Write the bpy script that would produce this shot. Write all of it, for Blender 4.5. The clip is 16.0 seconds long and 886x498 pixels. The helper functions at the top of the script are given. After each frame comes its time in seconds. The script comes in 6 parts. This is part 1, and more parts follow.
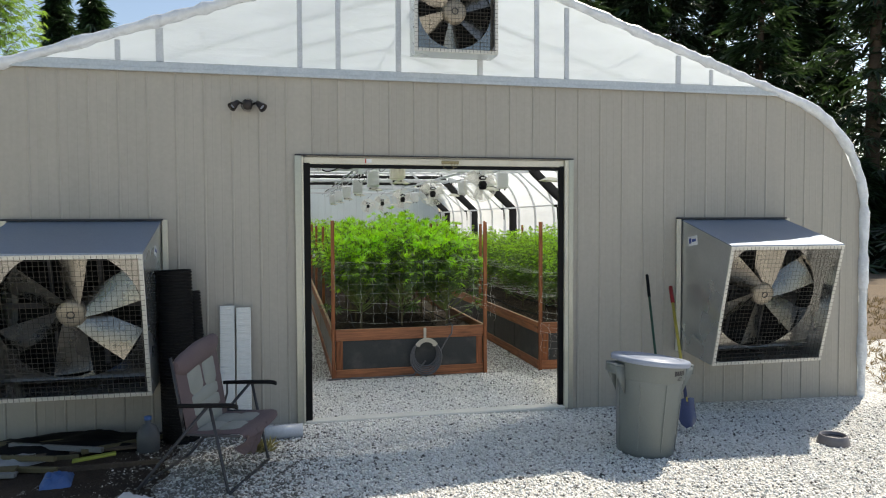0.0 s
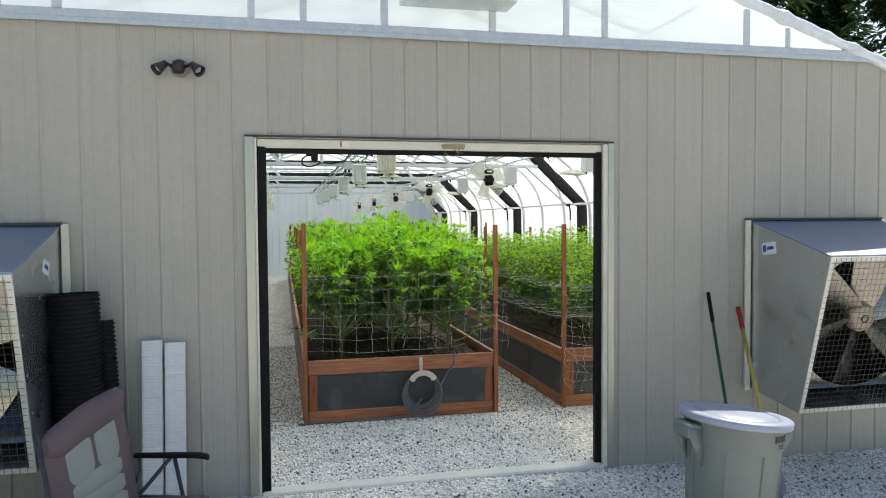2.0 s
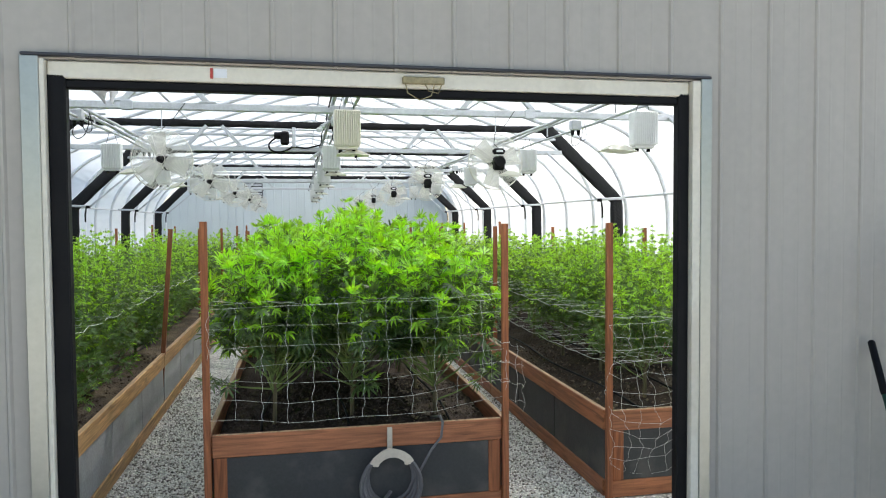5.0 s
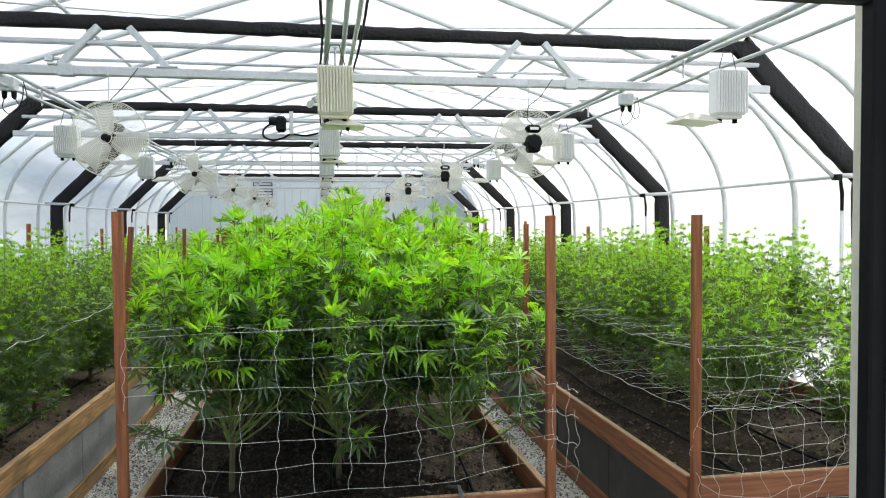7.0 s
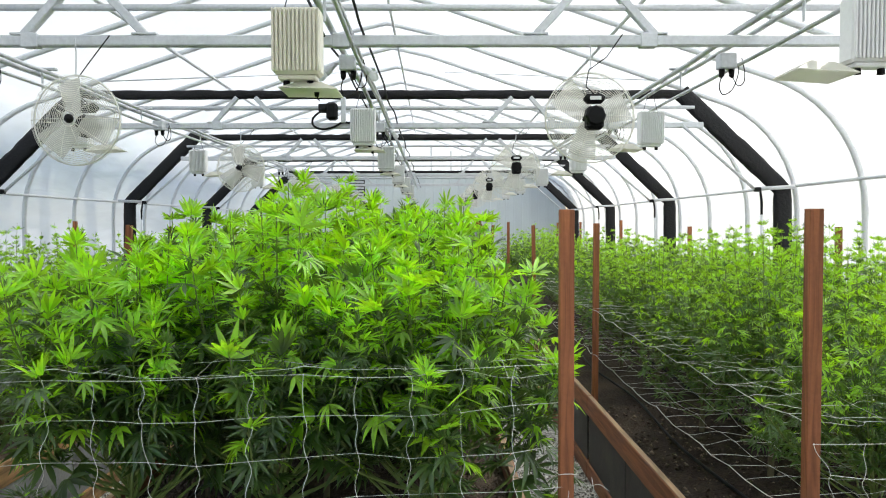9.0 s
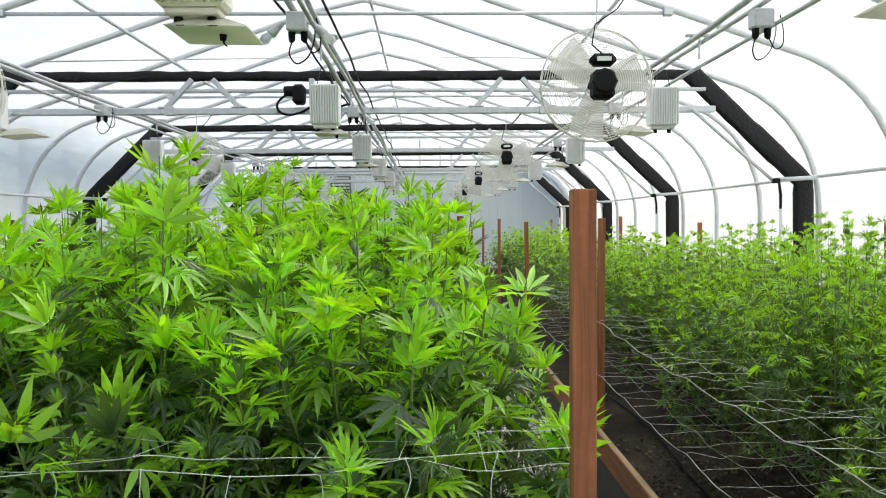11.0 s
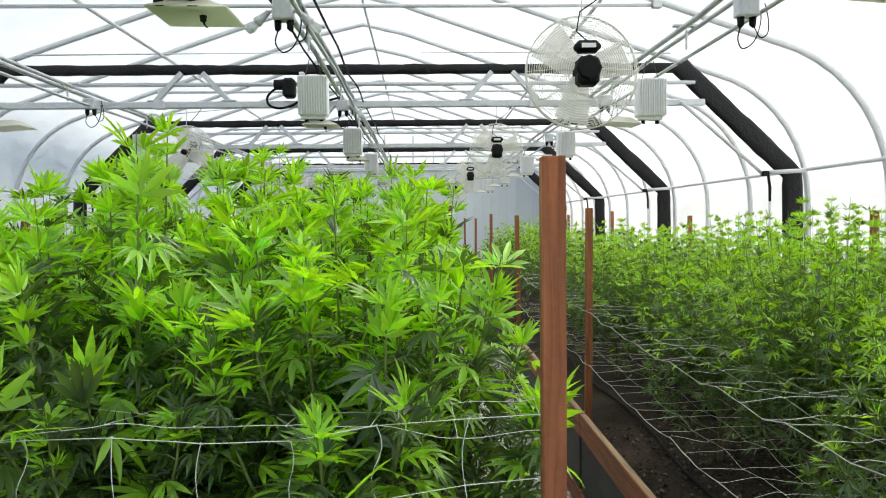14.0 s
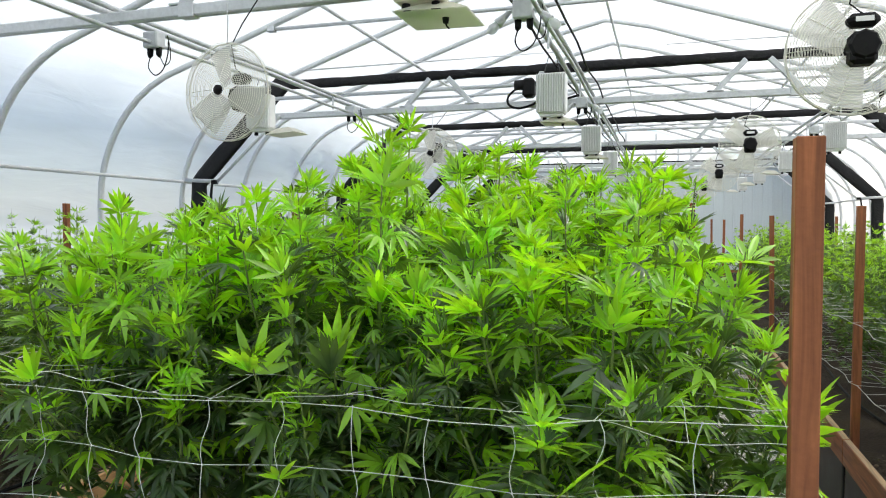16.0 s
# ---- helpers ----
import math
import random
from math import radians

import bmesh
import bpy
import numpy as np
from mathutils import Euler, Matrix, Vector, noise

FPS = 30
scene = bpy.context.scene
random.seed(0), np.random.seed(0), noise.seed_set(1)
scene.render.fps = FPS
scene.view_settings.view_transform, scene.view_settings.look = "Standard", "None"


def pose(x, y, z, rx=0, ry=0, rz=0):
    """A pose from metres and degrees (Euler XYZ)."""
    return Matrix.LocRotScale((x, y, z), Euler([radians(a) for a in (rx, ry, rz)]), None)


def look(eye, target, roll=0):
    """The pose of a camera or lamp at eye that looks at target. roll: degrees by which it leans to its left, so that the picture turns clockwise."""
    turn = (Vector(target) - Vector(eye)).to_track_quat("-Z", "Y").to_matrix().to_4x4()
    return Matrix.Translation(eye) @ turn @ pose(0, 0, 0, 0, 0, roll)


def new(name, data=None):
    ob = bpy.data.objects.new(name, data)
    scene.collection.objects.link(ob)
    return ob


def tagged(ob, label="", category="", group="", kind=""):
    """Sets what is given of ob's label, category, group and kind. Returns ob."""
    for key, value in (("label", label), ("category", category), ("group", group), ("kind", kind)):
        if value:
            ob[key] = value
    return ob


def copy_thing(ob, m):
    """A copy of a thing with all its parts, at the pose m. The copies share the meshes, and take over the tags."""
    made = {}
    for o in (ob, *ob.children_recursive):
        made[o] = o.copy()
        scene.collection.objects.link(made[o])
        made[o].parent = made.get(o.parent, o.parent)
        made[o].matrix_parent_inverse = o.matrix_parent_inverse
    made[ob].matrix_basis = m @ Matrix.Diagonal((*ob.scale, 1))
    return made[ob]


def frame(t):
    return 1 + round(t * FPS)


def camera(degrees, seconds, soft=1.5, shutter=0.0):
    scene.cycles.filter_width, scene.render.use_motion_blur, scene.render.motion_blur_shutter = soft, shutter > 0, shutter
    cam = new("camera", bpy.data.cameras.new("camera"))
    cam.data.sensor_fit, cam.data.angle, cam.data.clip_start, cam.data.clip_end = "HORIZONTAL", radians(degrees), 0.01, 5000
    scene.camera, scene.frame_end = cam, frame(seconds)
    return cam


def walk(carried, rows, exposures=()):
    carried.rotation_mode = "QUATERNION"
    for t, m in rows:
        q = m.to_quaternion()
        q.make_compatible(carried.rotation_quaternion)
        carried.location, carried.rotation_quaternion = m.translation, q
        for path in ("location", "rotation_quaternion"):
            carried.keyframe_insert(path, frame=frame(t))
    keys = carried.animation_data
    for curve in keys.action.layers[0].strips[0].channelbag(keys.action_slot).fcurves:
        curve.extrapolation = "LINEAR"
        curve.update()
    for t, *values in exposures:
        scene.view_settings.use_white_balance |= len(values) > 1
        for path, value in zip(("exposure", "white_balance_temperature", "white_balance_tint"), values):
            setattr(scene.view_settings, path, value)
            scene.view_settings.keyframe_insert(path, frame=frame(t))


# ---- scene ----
cam = camera(63.9, 16.0, soft=1.1)
PATH = [
    (0, (0.014, -0.136, 1.917), (0.444, 1.816, 1.839), -0.2),
    (0.5, (0.004, 0.307, 1.898), (0.44, 2.258, 1.827), -0.3),
    (1, (0.014, 0.803, 1.914), (0.452, 2.753, 1.84), -0.3),
    (1.5, (0.125, 1.258, 1.932), (0.564, 3.208, 1.857), -0.4),
    (2, (0.352, 1.6, 1.935), (0.794, 3.55, 1.859), -0.4),
    (2.5, (0.571, 1.907, 1.911), (1.009, 3.857, 1.835), -0.4),
    (3, (0.769, 2.26, 1.905), (1.205, 4.21, 1.829), -0.4),
    (3.5, (0.891, 2.679, 1.914), (1.325, 4.63, 1.837), -0.3),
    (4, (0.975, 3.125, 1.923), (1.409, 5.076, 1.847), -0.3),
    (4.5, (1.045, 3.558, 1.922), (1.478, 5.509, 1.845), -0.3),
    (5, (1.132, 3.954, 1.918), (1.524, 5.914, 1.842), -0.4),
    (5.2, (1.172, 4.106, 1.915), (1.538, 6.071, 1.84), -0.4),
    (7.3, (1.481, 5.459, 1.863), (1.815, 7.43, 1.795), -0.4),
    (7.5, (1.557, 5.569, 1.867), (1.887, 7.541, 1.798), -0.4),
    (8, (1.755, 5.779, 1.88), (2.024, 7.759, 1.811), -0.3),
    (8.5, (1.925, 6.031, 1.855), (1.971, 8.029, 1.787), -0.2),
    (9, (2.056, 6.361, 1.862), (2.08, 8.36, 1.793), -0.2),
    (9.5, (2.136, 6.683, 1.853), (2.165, 8.681, 1.783), -0.2),
    (10, (2.158, 6.996, 1.843), (2.191, 8.995, 1.772), -0.2),
    (10.2, (2.166, 7.127, 1.86), (2.202, 9.125, 1.786), -0.3),
    (12.5, (2.183, 7.255, 1.811), (2.236, 9.253, 1.737), -0.4),
    (13, (2.233, 7.237, 1.809), (2.291, 9.235, 1.735), -0.4),
    (13.5, (2.235, 7.215, 1.806), (2.298, 9.213, 1.732), -0.5),
    (14, (2.217, 7.212, 1.792), (2.275, 9.209, 1.715), -0.6),
    (14.5, (2.215, 7.2, 1.796), (2.028, 9.19, 1.724), -0.3),
    (15, (2.256, 7.211, 1.782), (2.012, 9.195, 1.71), -0.3),
    (15.5, (2.252, 7.221, 1.769), (1.837, 9.176, 1.696), -0.2),
    (16, (2.234, 7.229, 1.769), (1.639, 9.137, 1.697), 0.1),
]
walk(cam, [(t, look(eye, target, roll)) for t, eye, target, roll in PATH],
     exposures=[(0.0, 0.10, 7030, 10), (1.5, 0.34, 6950, 10), (3.5, 0.49, 6700, 10), (5.0, 0.63, 6620, 10), (7.5, 0.53, 6750, 10), (9.0, 0.45, 6800, 10), (12.5, 0.36, 6850, 10), (14.5, 0.36, 6850, 10), (16.0, 0.46, 6850, 10)])


# ---- sky and sun ----
SUN_DIR = Vector((0.605, 0.472, 1.0)).normalized()
world = bpy.data.worlds.new("sky")
scene.world = world
world.use_nodes = True
wn, wl = world.node_tree.nodes, world.node_tree.links
sky = wn.new("ShaderNodeTexSky")
sky.sky_type, sky.sun_disc = "NISHITA", False
sky.sun_elevation = math.asin(SUN_DIR.z)
sky.sun_rotation = math.atan2(SUN_DIR.x, SUN_DIR.y)
wl.new(sky.outputs[0], wn["Background"].inputs[0])
wn["Background"].inputs[1].default_value = 0.15
sun_data = bpy.data.lights.new("sun", "SUN")
sun_data.energy, sun_data.angle, sun_data.color = 5.0, radians(0.6), (1.0, 0.96, 0.88)
sun = new("sun", sun_data)
sun.matrix_world = look(SUN_DIR * 40, (0, 0, 0))


# ---- materials ----
def material(name, base, rough=0.6, metal=0.0, var=0.12, scale=6.0, fine=60.0, bump=0.15, coords="Object", spec=0.5, random_tint=0.0, dist=0.01, stain=None):
    """A surface with variation at two scales and a fine relief."""
    m = bpy.data.materials.new(name)
    m.use_nodes = True
    n, l = m.node_tree.nodes, m.node_tree.links
    b = n["Principled BSDF"]
    b.inputs["Roughness"].default_value, b.inputs["Metallic"].default_value = rough, metal
    b.inputs["Specular IOR Level"].default_value = spec
    tc = n.new("ShaderNodeTexCoord")
    big, small = n.new("ShaderNodeTexNoise"), n.new("ShaderNodeTexNoise")
    big.inputs["Scale"].default_value, small.inputs["Scale"].default_value = scale, fine
    big.inputs["Detail"].default_value, small.inputs["Detail"].default_value = 5, 3
    for t in (big, small):
        l.new(tc.outputs[coords], t.inputs["Vector"])
    add = n.new("ShaderNodeMath")
    add.operation = "ADD"
    l.new(big.outputs["Fac"], add.inputs[0])
    l.new(small.outputs["Fac"], add.inputs[1])
    ramp = n.new("ShaderNodeMapRange")
    ramp.inputs["From Min"].default_value, ramp.inputs["From Max"].default_value = 0.65, 1.35
    ramp.inputs["To Min"].default_value, ramp.inputs["To Max"].default_value = 1 - var, 1 + var
    l.new(add.outputs[0], ramp.inputs[0])
    value = ramp.outputs[0]
    if random_tint:
        info = n.new("ShaderNodeObjectInfo")
        rr = n.new("ShaderNodeMapRange")
        rr.inputs["To Min"].default_value, rr.inputs["To Max"].default_value = 1 - random_tint, 1 + random_tint
        l.new(info.outputs["Random"], rr.inputs[0])
        mul = n.new("ShaderNodeMath")
        mul.operation = "MULTIPLY"
        l.new(value, mul.inputs[0])
        l.new(rr.outputs[0], mul.inputs[1])
        value = mul.outputs[0]
    sc = n.new("ShaderNodeVectorMath")
    sc.operation = "SCALE"
    sc.inputs[0].default_value = base
    l.new(value, sc.inputs["Scale"])
    colour = sc.outputs[0]
    if stain:
        tint, where, thick = stain
        sn = n.new("ShaderNodeTexNoise")
        sn.inputs["Scale"].default_value, sn.inputs["Detail"].default_value = where, 6
        l.new(tc.outputs[coords], sn.inputs["Vector"])
        sr = n.new("ShaderNodeMapRange")
        sr.inputs["From Min"].default_value, sr.inputs["From Max"].default_value = 0.5, 0.75
        sr.inputs["To Max"].default_value = thick
        l.new(sn.outputs["Fac"], sr.inputs[0])
        mx = n.new("ShaderNodeMix")
        mx.data_type = "RGBA"
        l.new(sr.outputs[0], mx.inputs[0])
        l.new(colour, mx.inputs[6])
        mx.inputs[7].default_value = (*tint, 1)
        colour = mx.outputs[2]
    l.new(colour, b.inputs["Base Color"])
    if bump:
        bp = n.new("ShaderNodeBump")
        bp.inputs["Strength"].default_value, bp.inputs["Distance"].default_value = bump, dist
        l.new(small.outputs["Fac"], bp.inputs["Height"])
        l.new(bp.outputs[0], b.inputs["Normal"])
    rv = n.new("ShaderNodeMapRange")
    rv.inputs["From Min"].default_value, rv.inputs["From Max"].default_value = 0.3, 0.7
    rv.inputs["To Min"].default_value, rv.inputs["To Max"].default_value = max(0.02, rough - 0.08), min(1, rough + 0.08)
    l.new(big.outputs["Fac"], rv.inputs[0])
    l.new(rv.outputs[0], b.inputs["Roughness"])
    return m


def wood_material(name, base, rough=0.6, axis=0, random_tint=0.15):
    """Sawn timber: grain drawn out along one axis, with knots."""
    m = material(name, base, rough, var=0.1, scale=3.0, fine=90, bump=0.1, random_tint=random_tint)
    n, l = m.node_tree.nodes, m.node_tree.links
    b = n["Principled BSDF"]
    src = b.inputs["Base Color"].links[0].from_socket
    tc = n.new("ShaderNodeTexCoord")
    mp = n.new("ShaderNodeMapping")
    sc = [26, 26, 26]
    sc[axis] = 1.6
    mp.inputs["Scale"].default_value = sc
    l.new(tc.outputs["Object"], mp.inputs[0])
    g = n.new("ShaderNodeTexNoise")
    g.inputs["Scale"].default_value, g.inputs["Detail"].default_value, g.inputs["Distortion"].default_value = 1.5, 6, 1.2
    l.new(mp.outputs[0], g.inputs["Vector"])
    r = n.new("ShaderNodeMapRange")
    r.inputs["From Min"].default_value, r.inputs["From Max"].default_value = 0.3, 0.7
    r.inputs["To Min"].default_value, r.inputs["To Max"].default_value = 0.5, 1.35
    l.new(g.outputs["Fac"], r.inputs[0])
    v = n.new("ShaderNodeTexVoronoi")
    v.inputs["Scale"].default_value = 2.6
    l.new(tc.outputs["Object"], v.inputs["Vector"])
    kr = n.new("ShaderNodeMapRange")
    kr.inputs["From Min"].default_value, kr.inputs["From Max"].default_value = 0.03, 0.075
    kr.inputs["To Min"].default_value, kr.inputs["To Max"].default_value = 0.35, 1.0
    l.new(v.outputs["Distance"], kr.inputs[0])
    mu = n.new("ShaderNodeMath")
    mu.operation = "MULTIPLY"
    l.new(r.outputs[0], mu.inputs[0])
    l.new(kr.outputs[0], mu.inputs[1])
    s2 = n.new("ShaderNodeVectorMath")
    s2.operation = "SCALE"
    l.new(src, s2.inputs[0])
    l.new(mu.outputs[0], s2.inputs["Scale"])
    l.new(s2.outputs[0], b.inputs["Base Color"])
    return m


def leaf_material(name, base, through_colour, var=0.35, gloss=0.45):
    """Foliage that lets light through, each leaflet a little different."""
    m = bpy.data.materials.new(name)
    m.use_nodes = True
    n, l = m.node_tree.nodes, m.node_tree.links
    b = n["Principled BSDF"]
    geo = n.new("ShaderNodeNewGeometry")
    rr = n.new("ShaderNodeMapRange")
    rr.inputs["To Min"].default_value, rr.inputs["To Max"].default_value = 1 - var, 1 + var
    l.new(geo.outputs["Random Per Island"], rr.inputs[0])
    tc = n.new("ShaderNodeTexCoord")
    noise_tex = n.new("ShaderNodeTexNoise")
    noise_tex.inputs["Scale"].default_value = 5
    l.new(tc.outputs["Object"], noise_tex.inputs["Vector"])
    nr = n.new("ShaderNodeMapRange")
    nr.inputs["From Min"].default_value, nr.inputs["From Max"].default_value = 0.3, 0.7
    nr.inputs["To Min"].default_value, nr.inputs["To Max"].default_value = 0.75, 1.25
    l.new(noise_tex.outputs["Fac"], nr.inputs[0])
    mu = n.new("ShaderNodeMath")
    mu.operation = "MULTIPLY"
    l.new(rr.outputs[0], mu.inputs[0])
    l.new(nr.outputs[0], mu.inputs[1])
    outs = []
    for c in (base, through_colour):
        s = n.new("ShaderNodeVectorMath")
        s.operation = "SCALE"
        s.inputs[0].default_value = c
        l.new(mu.outputs[0], s.inputs["Scale"])
        outs.append(s.outputs[0])
    l.new(outs[0], b.inputs["Base Color"])
    b.inputs["Roughness"].default_value = gloss
    b.inputs["Specular IOR Level"].default_value = 0.6
    tr = n.new("ShaderNodeBsdfTranslucent")
    l.new(outs[1], tr.inputs["Color"])
    mix = n.new("ShaderNodeAddShader")
    l.new(b.outputs[0], mix.inputs[0])
    l.new(tr.outputs[0], mix.inputs[1])
    l.new(mix.outputs[0], n["Material Output"].inputs["Surface"])
    return m


def film_material(name, white=(0.895, 0.935, 0.955), part_through=0.74, clear=0.0):
    """Milky greenhouse film: scatters light to both sides."""
    m = bpy.data.materials.new(name)
    m.use_nodes = True
    n, l = m.node_tree.nodes, m.node_tree.links
    b = n["Principled BSDF"]
    b.inputs["Base Color"].default_value, b.inputs["Roughness"].default_value = (*white, 1), 0.35
    tc = n.new("ShaderNodeTexCoord")
    mp = n.new("ShaderNodeMapping")
    mp.inputs["Scale"].default_value = (1.0, 0.6, 3.5)
    l.new(tc.outputs["Object"], mp.inputs[0])
    t = n.new("ShaderNodeTexNoise")
    t.inputs["Scale"].default_value, t.inputs["Detail"].default_value, t.inputs["Distortion"].default_value = 1.6, 6, 0.8
    l.new(mp.outputs[0], t.inputs["Vector"])
    bp = n.new("ShaderNodeBump")
    bp.inputs["Strength"].default_value, bp.inputs["Distance"].default_value = 0.2, 0.06
    l.new(t.outputs["Fac"], bp.inputs["Height"])
    l.new(bp.outputs[0], b.inputs["Normal"])
    r = n.new("ShaderNodeMapRange")
    r.inputs["From Min"].default_value, r.inputs["From Max"].default_value = 0.3, 0.7
    r.inputs["To Min"].default_value, r.inputs["To Max"].default_value = 0.88, 1.0
    l.new(t.outputs["Fac"], r.inputs[0])
    s = n.new("ShaderNodeVectorMath")
    s.operation = "SCALE"
    s.inputs[0].default_value = white
    l.new(r.outputs[0], s.inputs["Scale"])
    tr = n.new("ShaderNodeBsdfTranslucent")
    l.new(s.outputs[0], tr.inputs["Color"])
    l.new(bp.outputs[0], tr.inputs["Normal"])
    mix = n.new("ShaderNodeMixShader")
    mix.inputs[0].default_value = part_through
    l.new(b.outputs[0], mix.inputs[1])
    l.new(tr.outputs[0], mix.inputs[2])
    surface = mix.outputs[0]
    if clear:
        # a share of the light goes straight through
        thin, mix2 = n.new("ShaderNodeBsdfTransparent"), n.new("ShaderNodeMixShader")
        mix2.inputs[0].default_value = clear
        l.new(surface, mix2.inputs[1])
        l.new(thin.outputs[0], mix2.inputs[2])
        surface = mix2.outputs[0]
    l.new(surface, n["Material Output"].inputs["Surface"])
    return m


SIDING = material("painted_steel_siding", (0.405, 0.378, 0.326), 0.5, var=0.06, scale=1.3, fine=25, bump=0.04, random_tint=0.03, coords="Object", stain=((0.4, 0.36, 0.3), 0.9, 0.25))


def add_streaks(m, low, high):
    """Faint upright dirt streaks left by rain."""
    n, l = m.node_tree.nodes, m.node_tree.links
    b = n["Principled BSDF"]
    src = b.inputs["Base Color"].links[0].from_socket
    tc, mp, t = n.new("ShaderNodeTexCoord"), n.new("ShaderNodeMapping"), n.new("ShaderNodeTexNoise")
    mp.inputs["Scale"].default_value = (16, 16, 0.7)
    t.inputs["Scale"].default_value, t.inputs["Detail"].default_value = 1.0, 5
    l.new(tc.outputs["Object"], mp.inputs[0])
    l.new(mp.outputs[0], t.inputs["Vector"])
    r = n.new("ShaderNodeMapRange")
    r.inputs["From Min"].default_value, r.inputs["From Max"].default_value = 0.35, 0.65
    r.inputs["To Min"].default_value, r.inputs["To Max"].default_value = low, high
    l.new(t.outputs["Fac"], r.inputs[0])
    s = n.new("ShaderNodeVectorMath")
    s.operation = "SCALE"
    l.new(src, s.inputs[0])
    l.new(r.outputs[0], s.inputs["Scale"])
    l.new(s.outputs[0], b.inputs["Base Color"])


add_streaks(SIDING, 0.975, 1.02)
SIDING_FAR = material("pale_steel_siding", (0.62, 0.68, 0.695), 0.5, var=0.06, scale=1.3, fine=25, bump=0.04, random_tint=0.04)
GALV = material("galvanised_steel", (0.55, 0.57, 0.58), 0.42, 0.75, var=0.12, scale=9, fine=45, bump=0.05)
TUBE = material("galvanised_tube", (0.58, 0.60, 0.62), 0.5, 0.3, var=0.12, scale=7, fine=50, bump=0.05)
HOODMETAL = material("hood_sheet_metal", (0.58, 0.60, 0.61), 0.28, 0.92, var=0.08, scale=1.2, fine=60, bump=0.03, stain=((0.25, 0.24, 0.22), 1.1, 0.3))
ORIFICE = material("fan_opening_panel", (0.38, 0.37, 0.345), 0.16, 0.97, var=0.12, scale=3, fine=60, bump=0.04, stain=((0.12, 0.1, 0.08), 2.5, 0.5))
CREAM = material("cream_paint", (0.70, 0.66, 0.54), 0.5, var=0.08, scale=4, fine=40, bump=0.05, stain=((0.45, 0.36, 0.24), 3, 0.4))
WHITE_PAINT = material("white_enamel", (0.78, 0.79, 0.78), 0.38, var=0.05, scale=5, fine=40, bump=0.03)
IVORY = material("ivory_enamel", (0.72, 0.70, 0.58), 0.4, var=0.06, scale=5, fine=40, bump=0.03)
BLACK = material("black_rubber", (0.005, 0.005, 0.0055), 0.6, var=0.25, spec=0.2, scale=5, fine=40, bump=0.1)
CURTAIN = material("black_curtain", (0.006, 0.006, 0.007), 0.5, var=0.4, spec=0.3, scale=9, fine=30, bump=0.5, dist=0.02)
DARK_STEEL = material("dark_steel", (0.05, 0.05, 0.055), 0.5, 0.3, var=0.2, scale=6, fine=40, bump=0.05)
GREY_PLASTIC = material("grey_plastic", (0.165, 0.185, 0.18), 0.45, var=0.07, scale=3, fine=80, bump=0.04, stain=((0.18, 0.18, 0.16), 2.5, 0.4))
LID_PLASTIC = material("grey_lid_plastic", (0.29, 0.33, 0.42), 0.4, var=0.07, scale=3, fine=80, bump=0.04)
HUB = material("pressed_metal_hub", (0.42, 0.36, 0.28), 0.45, 0.4, var=0.15, scale=8, fine=40, bump=0.05)
# hood top bluer and darker than the sides: sky-tinted shade in the colour
HOODTOP = material("sky_shade_hood_top", (0.23, 0.28, 0.36), 0.45, 0.4, var=0.1, scale=1.5, fine=60, bump=0.03)
FRONTFRAME = material("pale_fan_frame", (0.68, 0.66, 0.60), 0.45, 0.2, var=0.12, scale=4, fine=60, bump=0.05)
WIRE = material("guard_wire", (0.10, 0.09, 0.075), 0.45, 0.4, var=0.15, scale=8, fine=40, bump=0.0)
WHITE_WIRE = material("white_guard_wire", (0.74, 0.73, 0.66), 0.4, 0.1, var=0.05, scale=8, fine=40, bump=0.0)
BLADE = material("fan_blade_aluminium", (0.40, 0.37, 0.32), 0.27, 0.95, var=0.15, scale=4, fine=50, bump=0.04, stain=((0.3, 0.26, 0.2), 3, 0.5))
HOOPS = material("bright_galvanised_hoop", (0.68, 0.70, 0.72), 0.45, 0.0, var=0.08, scale=7, fine=50, bump=0.03)
REDWOOD = wood_material("stained_board_x", (0.325, 0.122, 0.053), 0.55, axis=0)
REDWOOD_Y = wood_material("stained_board_y", (0.325, 0.122, 0.053), 0.55, axis=1)
REDWOOD_Z = wood_material("stained_board_z", (0.315, 0.108, 0.042), 0.7, axis=2)
PALE_Y = wood_material("pale_board_y", (0.46, 0.27, 0.12), 0.6, axis=1)
# pale tone for board tops: some wear, and overhead light painted in
WORN_LIT_TOP = wood_material("worn_lit_board_top", (0.44, 0.29, 0.17), 0.65, axis=1)
PANEL = material("dark_corrugated_board", (0.04, 0.043, 0.045), 0.6, var=0.2, scale=4, fine=60, bump=0.15, stain=((0.16, 0.15, 0.13), 4, 0.5))
PANEL_GREY = material("weathered_metal_panel", (0.22, 0.22, 0.22), 0.55, 0.2, var=0.25, scale=5, fine=50, bump=0.1, stain=((0.1, 0.09, 0.08), 3, 0.6))
SOIL = material("dark_soil", (0.041, 0.029, 0.021), 0.95, var=0.5, scale=9, fine=70, bump=1.0, dist=0.03, spec=0.25, stain=((0.11, 0.08, 0.055), 2.2, 0.5))
PANEL_PALE = material("weathered_pale_panel", (0.36, 0.37, 0.38), 0.55, 0.1, var=0.25, scale=4, fine=50, bump=0.1, stain=((0.15, 0.145, 0.14), 2.5, 0.6))
SOIL_DRY = material("dry_brown_soil", (0.09, 0.064, 0.045), 0.95, var=0.5, scale=9, fine=70, bump=1.0, dist=0.03, stain=((0.24, 0.18, 0.12), 2.2, 0.8))
